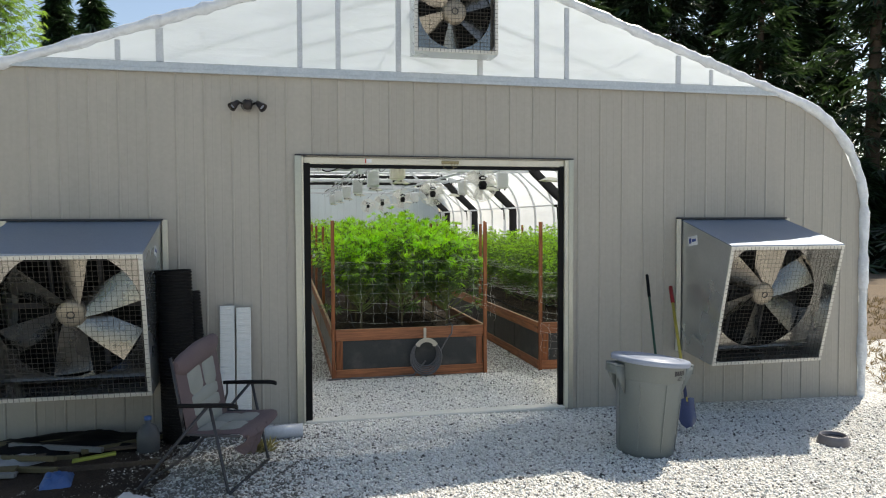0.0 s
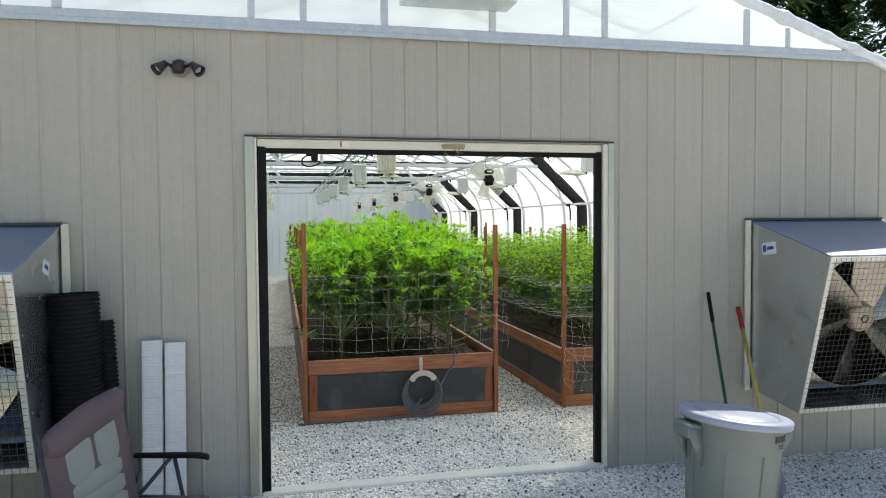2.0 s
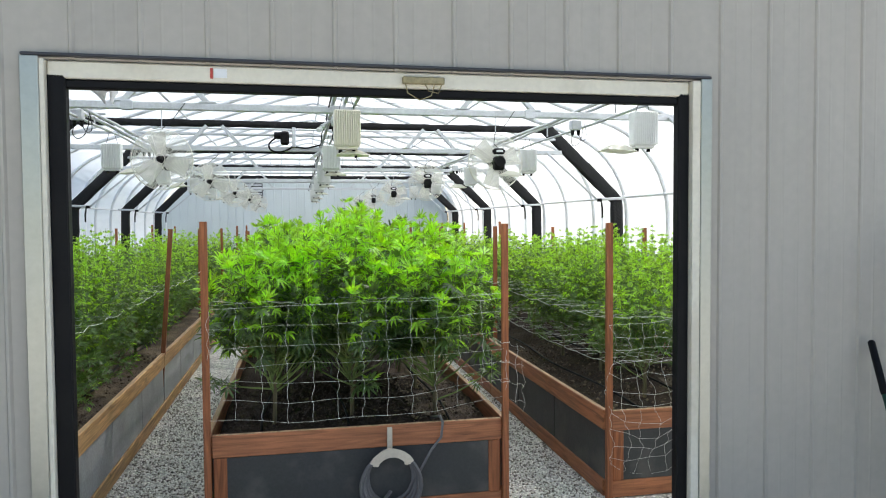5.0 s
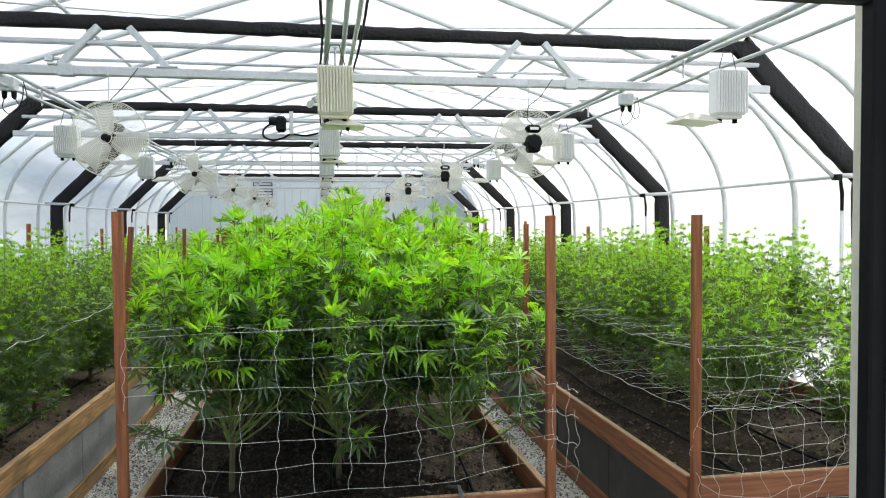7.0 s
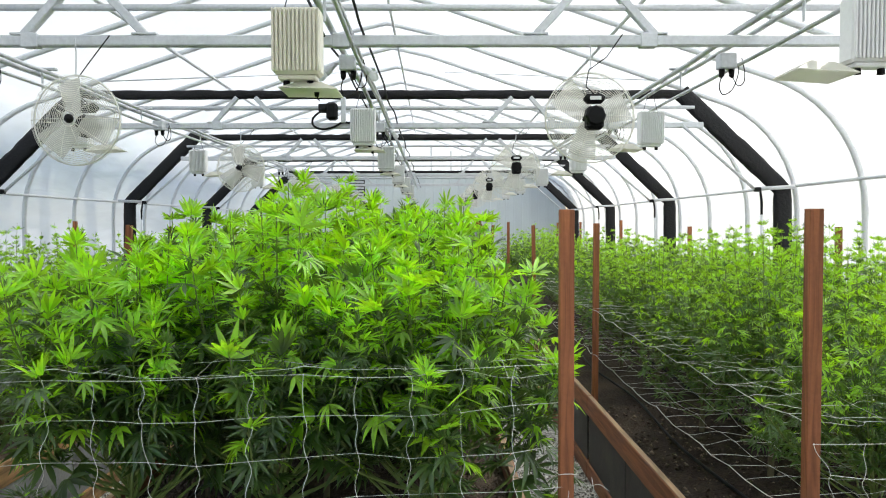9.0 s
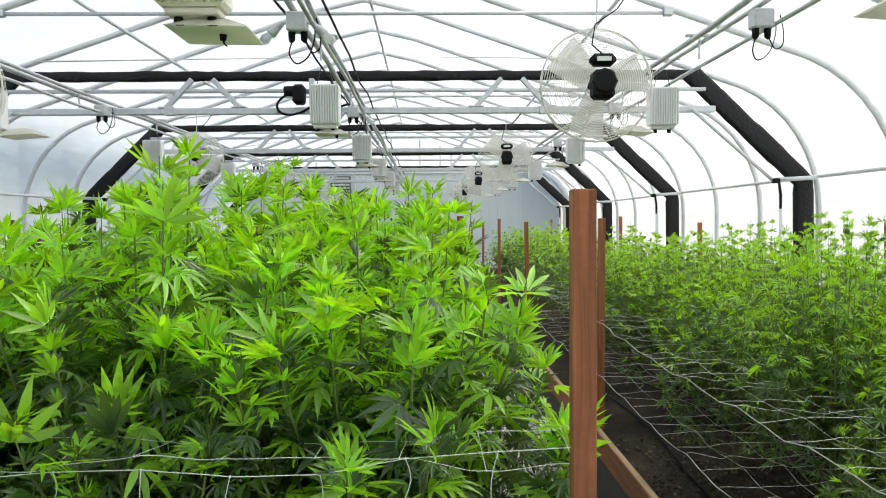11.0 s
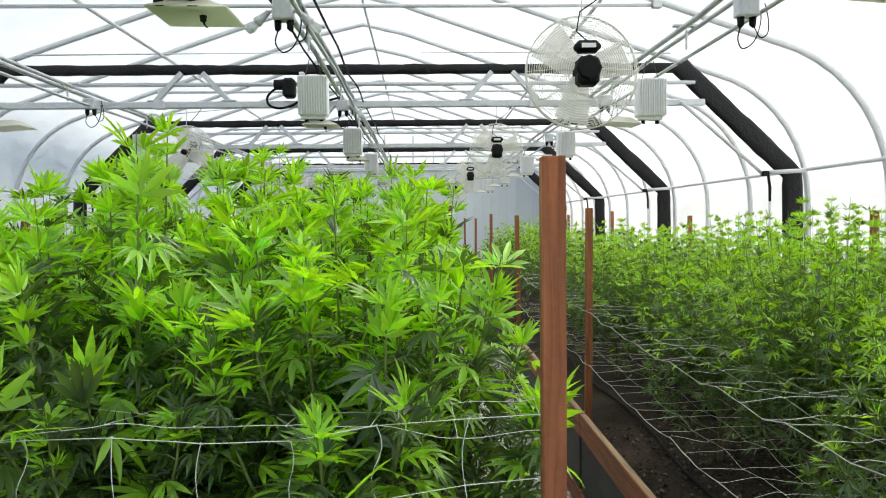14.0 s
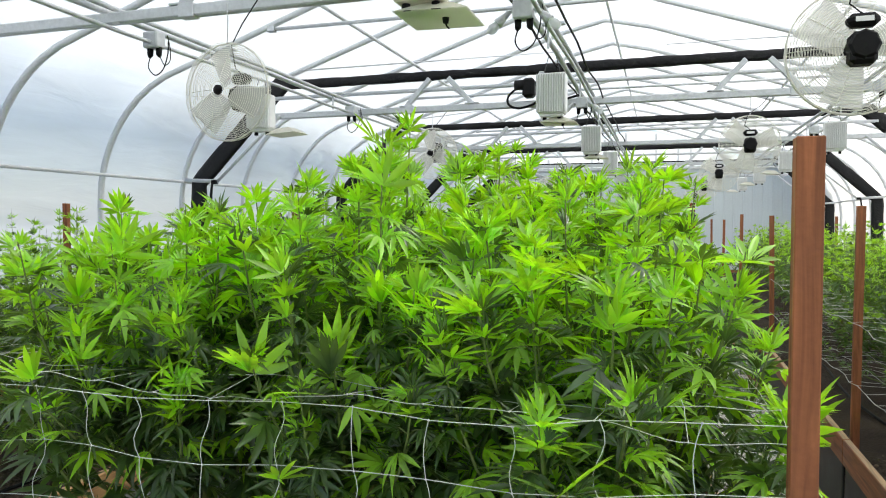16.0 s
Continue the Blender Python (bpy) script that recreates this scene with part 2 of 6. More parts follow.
GRAVEL = material("gravel_bed", (0.62, 0.605, 0.56), 0.9, var=0.2, scale=3, fine=55, bump=1.0, dist=0.03)


def add_stones(m, size):
    """Break a ground surface up into small stones of uneven tone."""
    n, l = m.node_tree.nodes, m.node_tree.links
    b = n["Principled BSDF"]
    src = b.inputs["Base Color"].links[0].from_socket
    tc = n.new("ShaderNodeTexCoord")
    v = n.new("ShaderNodeTexVoronoi")
    v.inputs["Scale"].default_value = 1 / size
    l.new(tc.outputs["Object"], v.inputs["Vector"])
    tone = n.new("ShaderNodeSeparateColor")
    l.new(v.outputs["Color"], tone.inputs[0])
    r = n.new("ShaderNodeMapRange")
    r.inputs["To Min"].default_value, r.inputs["To Max"].default_value = 0.75, 1.65
    l.new(tone.outputs[0], r.inputs[0])
    gap = n.new("ShaderNodeMapRange")
    gap.inputs["From Min"].default_value, gap.inputs["From Max"].default_value = 0.35, 0.7
    gap.inputs["To Min"].default_value, gap.inputs["To Max"].default_value = 1.0, 0.6
    l.new(v.outputs["Distance"], gap.inputs[0])
    mu = n.new("ShaderNodeMath")
    mu.operation = "MULTIPLY"
    l.new(r.outputs[0], mu.inputs[0])
    l.new(gap.outputs[0], mu.inputs[1])
    s = n.new("ShaderNodeVectorMath")
    s.operation = "SCALE"
    l.new(src, s.inputs[0])
    l.new(mu.outputs[0], s.inputs["Scale"])
    l.new(s.outputs[0], b.inputs["Base Color"])
    bump = n.new("ShaderNodeBump")
    bump.invert = True
    bump.inputs["Strength"].default_value, bump.inputs["Distance"].default_value = 1.0, size * 0.6
    l.new(v.outputs["Distance"], bump.inputs["Height"])
    l.new(bump.outputs[0], b.inputs["Normal"])


add_stones(GRAVEL, 0.022)
NET = material("white_trellis_net", (0.75, 0.75, 0.70), 0.5, var=0.05, bump=0.0)
HOSE = material("grey_hose_rubber", (0.13, 0.13, 0.14), 0.45, var=0.15, bump=0.05)
BEIGE_PLASTIC = material("beige_plastic", (0.58, 0.52, 0.43), 0.45, var=0.1, bump=0.05)
STEM = material("green_stem", (0.17, 0.23, 0.06), 0.6, var=0.2, bump=0.05)
STEM_DARK = material("woody_stem", (0.12, 0.10, 0.05), 0.7, var=0.2, bump=0.1)
# bright and dark leaf pairs: leaf age, plus lit top and shaded inside
LEAF_YOUNG_LIT = leaf_material("young_lit_leaf", (0.15, 0.295, 0.018), (0.255, 0.46, 0.007), gloss=0.42)
LEAF_OLD_SHADED = leaf_material("mature_shaded_leaf", (0.038, 0.074, 0.023), (0.06, 0.108, 0.007), gloss=0.34)
LEAF_SIDE_YOUNG_LIT = leaf_material("side_bed_young_lit_leaf", (0.14, 0.265, 0.018), (0.24, 0.415, 0.008), gloss=0.42)
LEAF_FINE_SHADED = leaf_material("side_bed_shaded_leaf", (0.036, 0.078, 0.018), (0.064, 0.125, 0.009), gloss=0.42)
NEEDLE = leaf_material("conifer_needles", (0.018, 0.04, 0.014), (0.015, 0.03, 0.008))
BROAD = leaf_material("broad_leaves", (0.09, 0.155, 0.028), (0.12, 0.2, 0.02))
BARK = material("bark", (0.09, 0.065, 0.045), 0.9, var=0.4, scale=5, fine=40, bump=0.8)
FILM = film_material("greenhouse_film", clear=0.14)
TRAY = film_material("opal_reflector_tray", (0.80, 0.79, 0.70), 0.4)
JAMB = material("galvanised_jamb", (0.41, 0.415, 0.37), 0.33, 0.8, var=0.07, scale=2, fine=40, bump=0.03)
BLADE_WHITE = film_material("milky_fan_blade", (0.84, 0.83, 0.78), 0.64, 0.47)
WRAP = material("loose_film_wrap", (0.72, 0.75, 0.78), 0.28, var=0.1, scale=5, fine=14, bump=0.6, dist=0.04)


# ---- mesh helpers ----
class Geo:
    """Collects vertices and faces for one mesh."""

    def __init__(self):
        self.v, self.f, self.m = [], [], []

    def add(self, verts, faces, mat=0):
        k = len(self.v)
        self.v += [tuple(p) for p in verts]
        self.f += [tuple(i + k for i in q) for q in faces]
        self.m += [mat] * len(faces)
        return self

    def box(self, x0, x1, y0, y1, z0, z1, c=0.0, mat=0, m=None):
        cx, cy, cz = (x0 + x1) / 2, (y0 + y1) / 2, (z0 + z1) / 2
        h = (abs(x1 - x0) / 2, abs(y1 - y0) / 2, abs(z1 - z0) / 2)
        c = min(c, min(h) * 0.8)
        vs, fs = [], []
        if c <= 0:
            vs = [(sx * h[0], sy * h[1], sz * h[2]) for sz in (-1, 1) for sy in (-1, 1) for sx in (-1, 1)]
            fs = [(0, 2, 3, 1), (4, 5, 7, 6), (0, 1, 5, 4), (2, 6, 7, 3), (0, 4, 6, 2), (1, 3, 7, 5)]
        else:
            ix = {}
            for sx in (-1, 1):
                for sy in (-1, 1):
                    for sz in (-1, 1):
                        s = (sx, sy, sz)
                        for a in range(3):
                            ix[(s, a)] = len(vs)
                            vs.append(tuple(s[k] * (h[k] - (0 if k == a else c)) for k in range(3)))
            def flip(q, d):
                p = [Vector(vs[i]) for i in q]
                nrm = (p[1] - p[0]).cross(p[2] - p[0])
                return q if nrm.dot(Vector(d)) > 0 else tuple(reversed(q))
            for a in range(3):
                b, e = (a + 1) % 3, (a + 2) % 3
                for sa in (-1, 1):
                    q = []
                    for sb, se in ((-1, -1), (1, -1), (1, 1), (-1, 1)):
                        s = [0, 0, 0]
                        s[a], s[b], s[e] = sa, sb, se
                        q.append(ix[(tuple(s), a)])
                    d = [0, 0, 0]
                    d[a] = sa
                    fs.append(flip(tuple(q), d))
                for sb in (-1, 1):
                    for se in (-1, 1):
                        lo, hi = [0, 0, 0], [0, 0, 0]
                        lo[a], lo[b], lo[e] = -1, sb, se
                        hi[a], hi[b], hi[e] = 1, sb, se
                        d = [0, 0, 0]
                        d[b], d[e] = sb, se
                        fs.append(flip((ix[(tuple(lo), b)], ix[(tuple(hi), b)], ix[(tuple(hi), e)], ix[(tuple(lo), e)]), d))
            for sx in (-1, 1):
                for sy in (-1, 1):
                    for sz in (-1, 1):
                        s = (sx, sy, sz)
                        fs.append(flip((ix[(s, 0)], ix[(s, 1)], ix[(s, 2)]), s))
        vs = [Vector((x + cx, y + cy, z + cz)) for x, y, z in vs]
        if m is not None:
            vs = [m @ p for p in vs]
        return self.add(vs, fs, mat)

    def beam(self, a, b, w, h, c=0.0, mat=0, up=(0, 0, 1)):
        """A bar of section w x h from a to b."""
        a, b = Vector(a), Vector(b)
        d = (b - a)
        x = d.normalized()
        s = Vector(up).cross(x)
        if s.length < 1e-4:
            s = Vector((1, 0, 0)).cross(x)
        s.normalize()
        u = x.cross(s)
        m = Matrix(((x.x, s.x, u.x, a.x), (x.y, s.y, u.y, a.y), (x.z, s.z, u.z, a.z), (0, 0, 0, 1)))
        return self.box(0, d.length, -w / 2, w / 2, -h / 2, h / 2, c, mat, m)

    def tube(self, path, r, n=8, closed=False, caps=True, mat=0):
        """A round tube along a path; r is one radius or one for each point."""
        p = [Vector(q) for q in path]
        k = len(p)
        rs = r if isinstance(r, (list, tuple)) else [r] * k
        vs, fs = [], []
        side = None
        for i in range(k):
            if closed:
                t = p[(i + 1) % k] - p[i - 1]
            else:
                t = p[min(i + 1, k - 1)] - p[max(i - 1, 0)]
            t = t.normalized() if t.length > 1e-9 else Vector((0, 0, 1))
            if side is None:
                ref = Vector((0, 0, 1)) if abs(t.z) < 0.9 else Vector((1, 0, 0))
                side = t.cross(ref).normalized()
            else:
                side = side - t * side.dot(t)
                side = side.normalized() if side.length > 1e-6 else t.orthogonal().normalized()
            up = t.cross(side)
            for j in range(n):
                a = 2 * math.pi * j / n
                vs.append(p[i] + (side * math.cos(a) + up * math.sin(a)) * rs[i])
        for i in range(k if closed else k - 1):
            i2 = (i + 1) % k
            for j in range(n):
                j2 = (j + 1) % n
                fs.append((i * n + j, i * n + j2, i2 * n + j2, i2 * n + j))
        if caps and not closed:
            fs.append(tuple(range(n - 1, -1, -1)))
            fs.append(tuple((k - 1) * n + j for j in range(n)))
        return self.add(vs, fs, mat)

    def lathe(self, prof, n=24, m=None, mat=0):
        """Turn a profile of (radius, height) about z."""
        vs, fs = [], []
        for r, z in prof:
            for j in range(n):
                a = 2 * math.pi * j / n
                vs.append(Vector((r * math.cos(a), r * math.sin(a), z)))
        for i in range(len(prof) - 1):
            for j in range(n):
                j2 = (j + 1) % n
                fs.append((i * n + j, i * n + j2, (i + 1) * n + j2, (i + 1) * n + j))
        if m is not None:
            vs = [m @ v for v in vs]
        return self.add(vs, fs, mat)

    def sheet(self, rows, mat=0):
        """A grid surface from rows of points."""
        w = len(rows[0])
        vs = [p for row in rows for p in row]
        fs = [(i * w + j, i * w + j + 1, (i + 1) * w + j + 1, (i + 1) * w + j) for i in range(len(rows) - 1) for j in range(w - 1)]
        return self.add(vs, fs, mat)

    def slab(self, poly, axis, a, b, mat=0):
        """A polygon of 2D points pushed out along an axis from a to b."""
        def put(p, t):
            q = list(p)
            q.insert(axis, t)
            return tuple(q)
        k = len(poly)
        vs = [put(p, a) for p in poly] + [put(p, b) for p in poly]
        fs = [tuple(range(k - 1, -1, -1)), tuple(range(k, 2 * k))]
        fs += [(i, (i + 1) % k, (i + 1) % k + k, i + k) for i in range(k)]
        return self.add(vs, fs, mat)

    def mesh(self, name, mats, smooth=False):
        me = bpy.data.meshes.new(name)
        me.from_pydata(self.v, [], self.f)
        for mt in (mats if isinstance(mats, (list, tuple)) else [mats]):
            me.materials.append(mt)
        if any(self.m):
            me.polygons.foreach_set("material_index", self.m)
        if smooth:
            me.polygons.foreach_set("use_smooth", [True] * len(me.polygons))
        me.update()
        return me


def part(name, geo, mat, parent, label="", smooth=False, m=None):
    """One mesh object under a thing or a part."""
    me = geo.mesh(name, mat, smooth) if isinstance(geo, Geo) else geo
    ob = new(name, me)
    ob.parent = parent
    if m is not None:
        ob.matrix_basis = m
    if label:
        ob["label"] = label
    return ob


def thing(name, m, label, category, group="", kind="", geo=None, mat=None, smooth=False):
    """A top-level thing: an Empty at its base, or one mesh."""
    data = None
    if geo is not None:
        data = geo.mesh(name, mat, smooth) if isinstance(geo, Geo) else geo
    ob = new(name, data)
    ob.matrix_basis = m
    return tagged(ob, label, category, group, kind)


# ---- the plan ----
CX = 1.53                    # the greenhouse's middle line
FRONT, BACK = 6.95, 28.6     # outer faces of the end walls
HALF_F, HALF = 5.08, 4.81    # half widths of the front wall and of the tunnel
TCX = 1.44                   # the tunnel's own middle line behind the front wall
TRIM_Z = 3.36
DOOR = (0.28, 2.80, -0.06, 2.46)
BEDS = (-1.205, 1.50, 4.135)
BED_W, BED_H, BED_Y0, BED_Y1 = 1.94, 0.61, 8.47, 26.6
TRUSS_Y = [10.68, 14.34, 18.20, 22.20, 26.20]
BAY = 1.22


def ground_z(x, y):
    """The lie of the gravel: level inside, falling away outside and to the right."""
    if y >= 8.0:
        return 0.0
    out = -0.075 - 0.022 * min(max(x - 1.6, 0.0), 12.0)
    t = min(max((y - 6.7) / 1.3, 0.0), 1.0)
    t = t * t * (3 - 2 * t)
    return out * (1 - t)


def roof_profile(half, lift=0.0):
    """Right half of the tunnel's section, from the foot to the ridge, as (offset from the middle, height)."""
    k = half / 5.05
    pts = [(half, -0.25), (half, 1.0), (half, 2.0)]
    for i in range(1, 9):
        a = radians(71.5 * i / 8)
        pts.append((half - (1.25 - 1.25 * math.cos(a)) * k, 2.0 + 1.18 * math.sin(a) + 0.13 * i / 8))
    x0, z0 = pts[-1]
    for i in range(1, 8):
        x = x0 * (1 - i / 7)
        z = z0 + (x0 - x) * 0.338
        pts.append((x, z - max(0.0, 0.25 - x / k) * 0.25))
    return [(x, z + lift) for x, z in pts]


def hoop(half, y, lift=0.0, mid=CX):
    right = roof_profile(half, lift)
    return [Vector((mid + x, y, z)) for x, z in right] + [Vector((mid - x, y, z)) for x, z in reversed(right[:-1])]


def roof_height(half, x):
    prof = roof_profile(half)
    d = abs(x - CX)
    for (xa, za), (xb, zb) in zip(prof[2:], prof[3:]):
        if xb <= d <= xa:
            return zb + (za - zb) * (d - xb) / max(xa - xb, 1e-6)
    return prof[2][1]


# ---- ground ----
g = Geo()
xs = [-400, -120, -40, -15] + [-6 + 0.5 * i for i in range(41)] + [25, 60, 150, 400]
ys = [-300, -80, -20, -4] + [0.5 * i for i in range(18)] + [9.5, 12, 20, 29, 33, 45, 90, 200, 400]
g.sheet([[(x, y, ground_z(x, y)) for x in xs] for y in ys])
thing("ground", Matrix(), "pale crushed gravel and dry earth yard", "ground", kind="structure", geo=g, mat=GRAVEL)

# ---- end walls ----
HOOD_X = (-1.775, 4.895)
HOOD_W, HOOD_Z0, HOOD_Z1 = 1.29, 0.50, 1.92
PITCH = 0.252


def wall_top(half, x):
    return min(TRIM_Z, roof_height(half, x) - 0.03)


def wall_cells(x0, x1, half, holes):
    """Cut an upright strip of wall by openings: quads as (xa, xb, z0, z_top_a, z_top_b)."""
    cuts = sorted({x0, x1, *[h for o in holes for h in o[:2] if x0 < h < x1]})
    cells = []
    for a, b in zip(cuts, cuts[1:]):
        mid = (a + b) / 2
        z = ground_z(mid, FRONT) - 0.06
        spans = sorted([(o[2], o[3]) for o in holes if o[0] <= mid <= o[1]])
        for lo, hi in spans:
            if lo > z:
                cells.append((a, b, z, lo, lo))
            z = hi
        cells.append((a, b, z, wall_top(half, a), wall_top(half, b)))
    return [c for c in cells if max(c[3], c[4]) > c[2] + 0.01]


def end_wall(name, y, out, half, holes, skin, label, bounce_core=None):
    """A frame wall with ribbed steel panels on its outer (out = -1) or both faces."""
    core = Geo()
    edges = [CX - half + 0.03, *[0.01 + PITCH * k for k in range(-14, 27) if CX - half + 0.1 < 0.01 + PITCH * k < CX + half - 0.1], CX + half - 0.03]
    for a, b in zip(edges, edges[1:]):
        for xa, xb, z0, za, zb in wall_cells(a, b, half, holes):
            core.slab([(xa, z0), (xb, z0), (xb, zb), (xa, za)], 1, y + 0.012 if out < 0 else y - 0.012, y + 0.11 if out < 0 else y - 0.11)
    wall = thing(name, Matrix(), label, "wall", kind="structure", geo=core, mat=bounce_core or skin)
    for a, b in zip(edges, edges[1:]):
        p = Geo()
        for xa, xb, z0, za, zb in wall_cells(a, b, half, holes):
            # a pan with a raised rib along one edge and two faint stiffening swages
            sect = [(0.0, 0.0), (0.007, 0.009), (0.017, 0.009), (0.026, 0.0)] if xa == a else [(0.0, 0.0)]
            w = xb - xa
            if w > 0.2:
                for s in (0.36, 0.68):
                    sect += [(w * s - 0.008, 0.0), (w * s, 0.0012), (w * s + 0.008, 0.0)]
            sect += [(w, 0.0)]
            rows = []
            for t in (0, 1):
                rows.append([(xa + sx, y + out * (sy + 0.001), z0 if t == 0 else za + (zb - za) * sx / w) for sx, sy in sect])
            back = [[(px, y - out * 0.01, pz) for px, py, pz in r] for r in rows]
            p.sheet(rows if out < 0 else [list(reversed(r)) for r in rows])
            n = len(sect)
            for r0, r1 in ((rows[0], back[0]), (rows[1], back[1])):
                p.sheet([r0, r1])
            p.sheet([[rows[0][0], back[0][0]], [rows[1][0], back[1][0]]])
            p.sheet([[rows[0][-1], back[0][-1]], [rows[1][-1], back[1][-1]]])
        part("siding_panel", p, skin, wall)
    return wall


fan_holes = [(x - HOOD_W / 2 + 0.05, x + HOOD_W / 2 - 0.05, HOOD_Z0 + 0.05, HOOD_Z1 - 0.05) for x in HOOD_X]
front_holes = [(0.17, 2.955, -1.0, 2.555)] + fan_holes
# white wall core is an unseen reflector, added to brighten the gravel inside
end_wall("wall_front", FRONT, -1, HALF_F, front_holes, SIDING, "taupe ribbed steel siding end wall with a wide doorway", WHITE_PAINT)
CX, FRONT_MID = TCX, CX
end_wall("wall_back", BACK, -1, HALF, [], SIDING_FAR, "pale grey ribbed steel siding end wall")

CX = FRONT_MID
# gable above the rail: film, studs, rail
for name, y, half in (("gable_front", FRONT, HALF_F), ("gable_back", BACK, HALF)):
    CX = FRONT_MID if half == HALF_F else TCX
    prof = [(x, z - 0.03) for x, z in roof_profile(half) if z > TRIM_Z]
    poly = [(CX + x, z) for x, z in prof] + [(CX - x, z) for x, z in reversed(prof[:-1])]
    edge = [x for x, z in roof_profile(half) if z <= TRIM_Z][-1]
    x_end = (edge + prof[0][0]) / 2
    poly = [(CX + x_end, TRIM_Z)] + poly + [(CX - x_end, TRIM_Z)]
    g = Geo()
    g.add([(px, y + 0.02, pz) for px, pz in poly], [tuple(range(len(poly)))])
    film = thing(name, Matrix(), "milky white film stretched over the gable", "gable", kind="structure", geo=g, mat=FILM)
    g = Geo()
    g.box(CX - x_end, CX + x_end, y - 0.035, y + 0.03, TRIM_Z - 0.02, TRIM_Z + 0.045, 0.006)
    g.box(CX - x_end, CX + x_end, y - 0.045, y - 0.036, TRIM_Z - 0.05, TRIM_Z - 0.012, 0.003)
    rail = thing("trim", Matrix(), "galvanised steel rail along the top of the siding", "trim", kind="structure", geo=g, mat=GALV)
    for x, w in ((-1.483, 0.045), (-1.119, 0.065), (0.161, 0.05), (0.529, 0.05), (1.126, 0.055), (1.97, 0.055), (2.581, 0.05), (2.913, 0.05), (4.21, 0.055), (4.611, 0.04)):
        s = Geo()
        s.box(x - w / 2, x + w / 2, y - 0.012, y + 0.012, TRIM_Z + 0.047, roof_height(half, x) - 0.06, 0.004)
        part("gable_stud", s, TUBE, rail)

CX = FRONT_MID

# ---- the film tunnel ----
for name, ys_film in (("roof", [FRONT, FRONT + 0.3] + [FRONT + 0.62 + (BACK - FRONT - 0.62) * i / 70 for i in range(71)]),):
    rows = []
    for y in ys_film:
        if y > BACK:
            y = BACK
        k = min(max((y - FRONT) / BAY, 0), 1)
        half = HALF_F + (HALF - HALF_F) * k
        sag = abs(math.sin(math.pi * (y - FRONT) / BAY)) * 0.02
        rows.append([p + Vector((0, 0, 0)) for p in hoop(half + 0.035 - sag, y, 0.04 - sag, CX + (TCX - CX) * k)])
    g = Geo()
    g.sheet(rows)
    film = thing(name, Matrix(), "milky white greenhouse film over steel hoops", "roof", kind="structure", geo=g, mat=FILM, smooth=True)

# rolled film along the front edge
rng = random.Random(4)
path = hoop(HALF_F + 0.01, FRONT - 0.02, 0.0)
fine_path = []
for a, b in zip(path, path[1:]):
    k = max(2, int((b - a).length / 0.09))
    fine_path += [a.lerp(b, i / k) for i in range(k)]
fine_path.append(path[-1])
g = Geo()
g.tube(fine_path, [0.05 + rng.uniform(-0.012, 0.014) for _ in fine_path], 9)
edge_roll = thing("roof_edge_trim", Matrix(), "film rolled and strapped round the front hoop", "trim", kind="structure", geo=g, mat=WRAP, smooth=True)
g = Geo()
rows = []
for i, p in enumerate(fine_path[:34]):
    rows.append([p + Vector((0.05, 0.04 * j, 0)) + Vector((0.035 * j * (1 + math.sin(i * 0.9 + j)) * 0.5 + rng.uniform(0, 0.025), 0, rng.uniform(-0.01, 0.01))) for j in range(4)])
g.sheet(rows)
part("loose_film_edge", g, WRAP, edge_roll, "loose crumpled film flapping at the corner", smooth=True)


def hoop_tube(y):
    g = Geo()
    g.tube(hoop(HALF, 0.0, -0.02, TCX), 0.031, 8)
    return g


hoop_mesh = hoop_tube(0).mesh("hoop", HOOPS, True)
first = thing("hoop", pose(0, 8.03, 0), "bent galvanised steel hoop carrying the film", "hoop", "greenhouse hoops", geo=hoop_mesh)
for k in range(2, 17):
    copy_thing(first, pose(0, 6.73 + 1.301 * k, 0))


def purlin(name, x, z, r, label):
    g = Geo()
    g.tube([(x, FRONT + 0.13, z), (x, BACK - 0.13, z)], r, 8)
    return thing(name, Matrix(), label, "purlin", "purlins", geo=g, mat=HOOPS, smooth=True)


purlin("purlin", TCX + HALF - 0.07, 2.29, 0.019, "galvanised tube purlin along the side of the hoops")
purlin("purlin", TCX - HALF + 0.07, 2.265, 0.019, "galvanised tube purlin along the side of the hoops")
for dx in (-2.3, 0.0, 2.3):
    purlin("purlin", CX + dx, roof_height(HALF, CX + dx) - 0.075, 0.018, "galvanised tube purlin under the roof film")


# ---- trusses ----
TX = 1.475


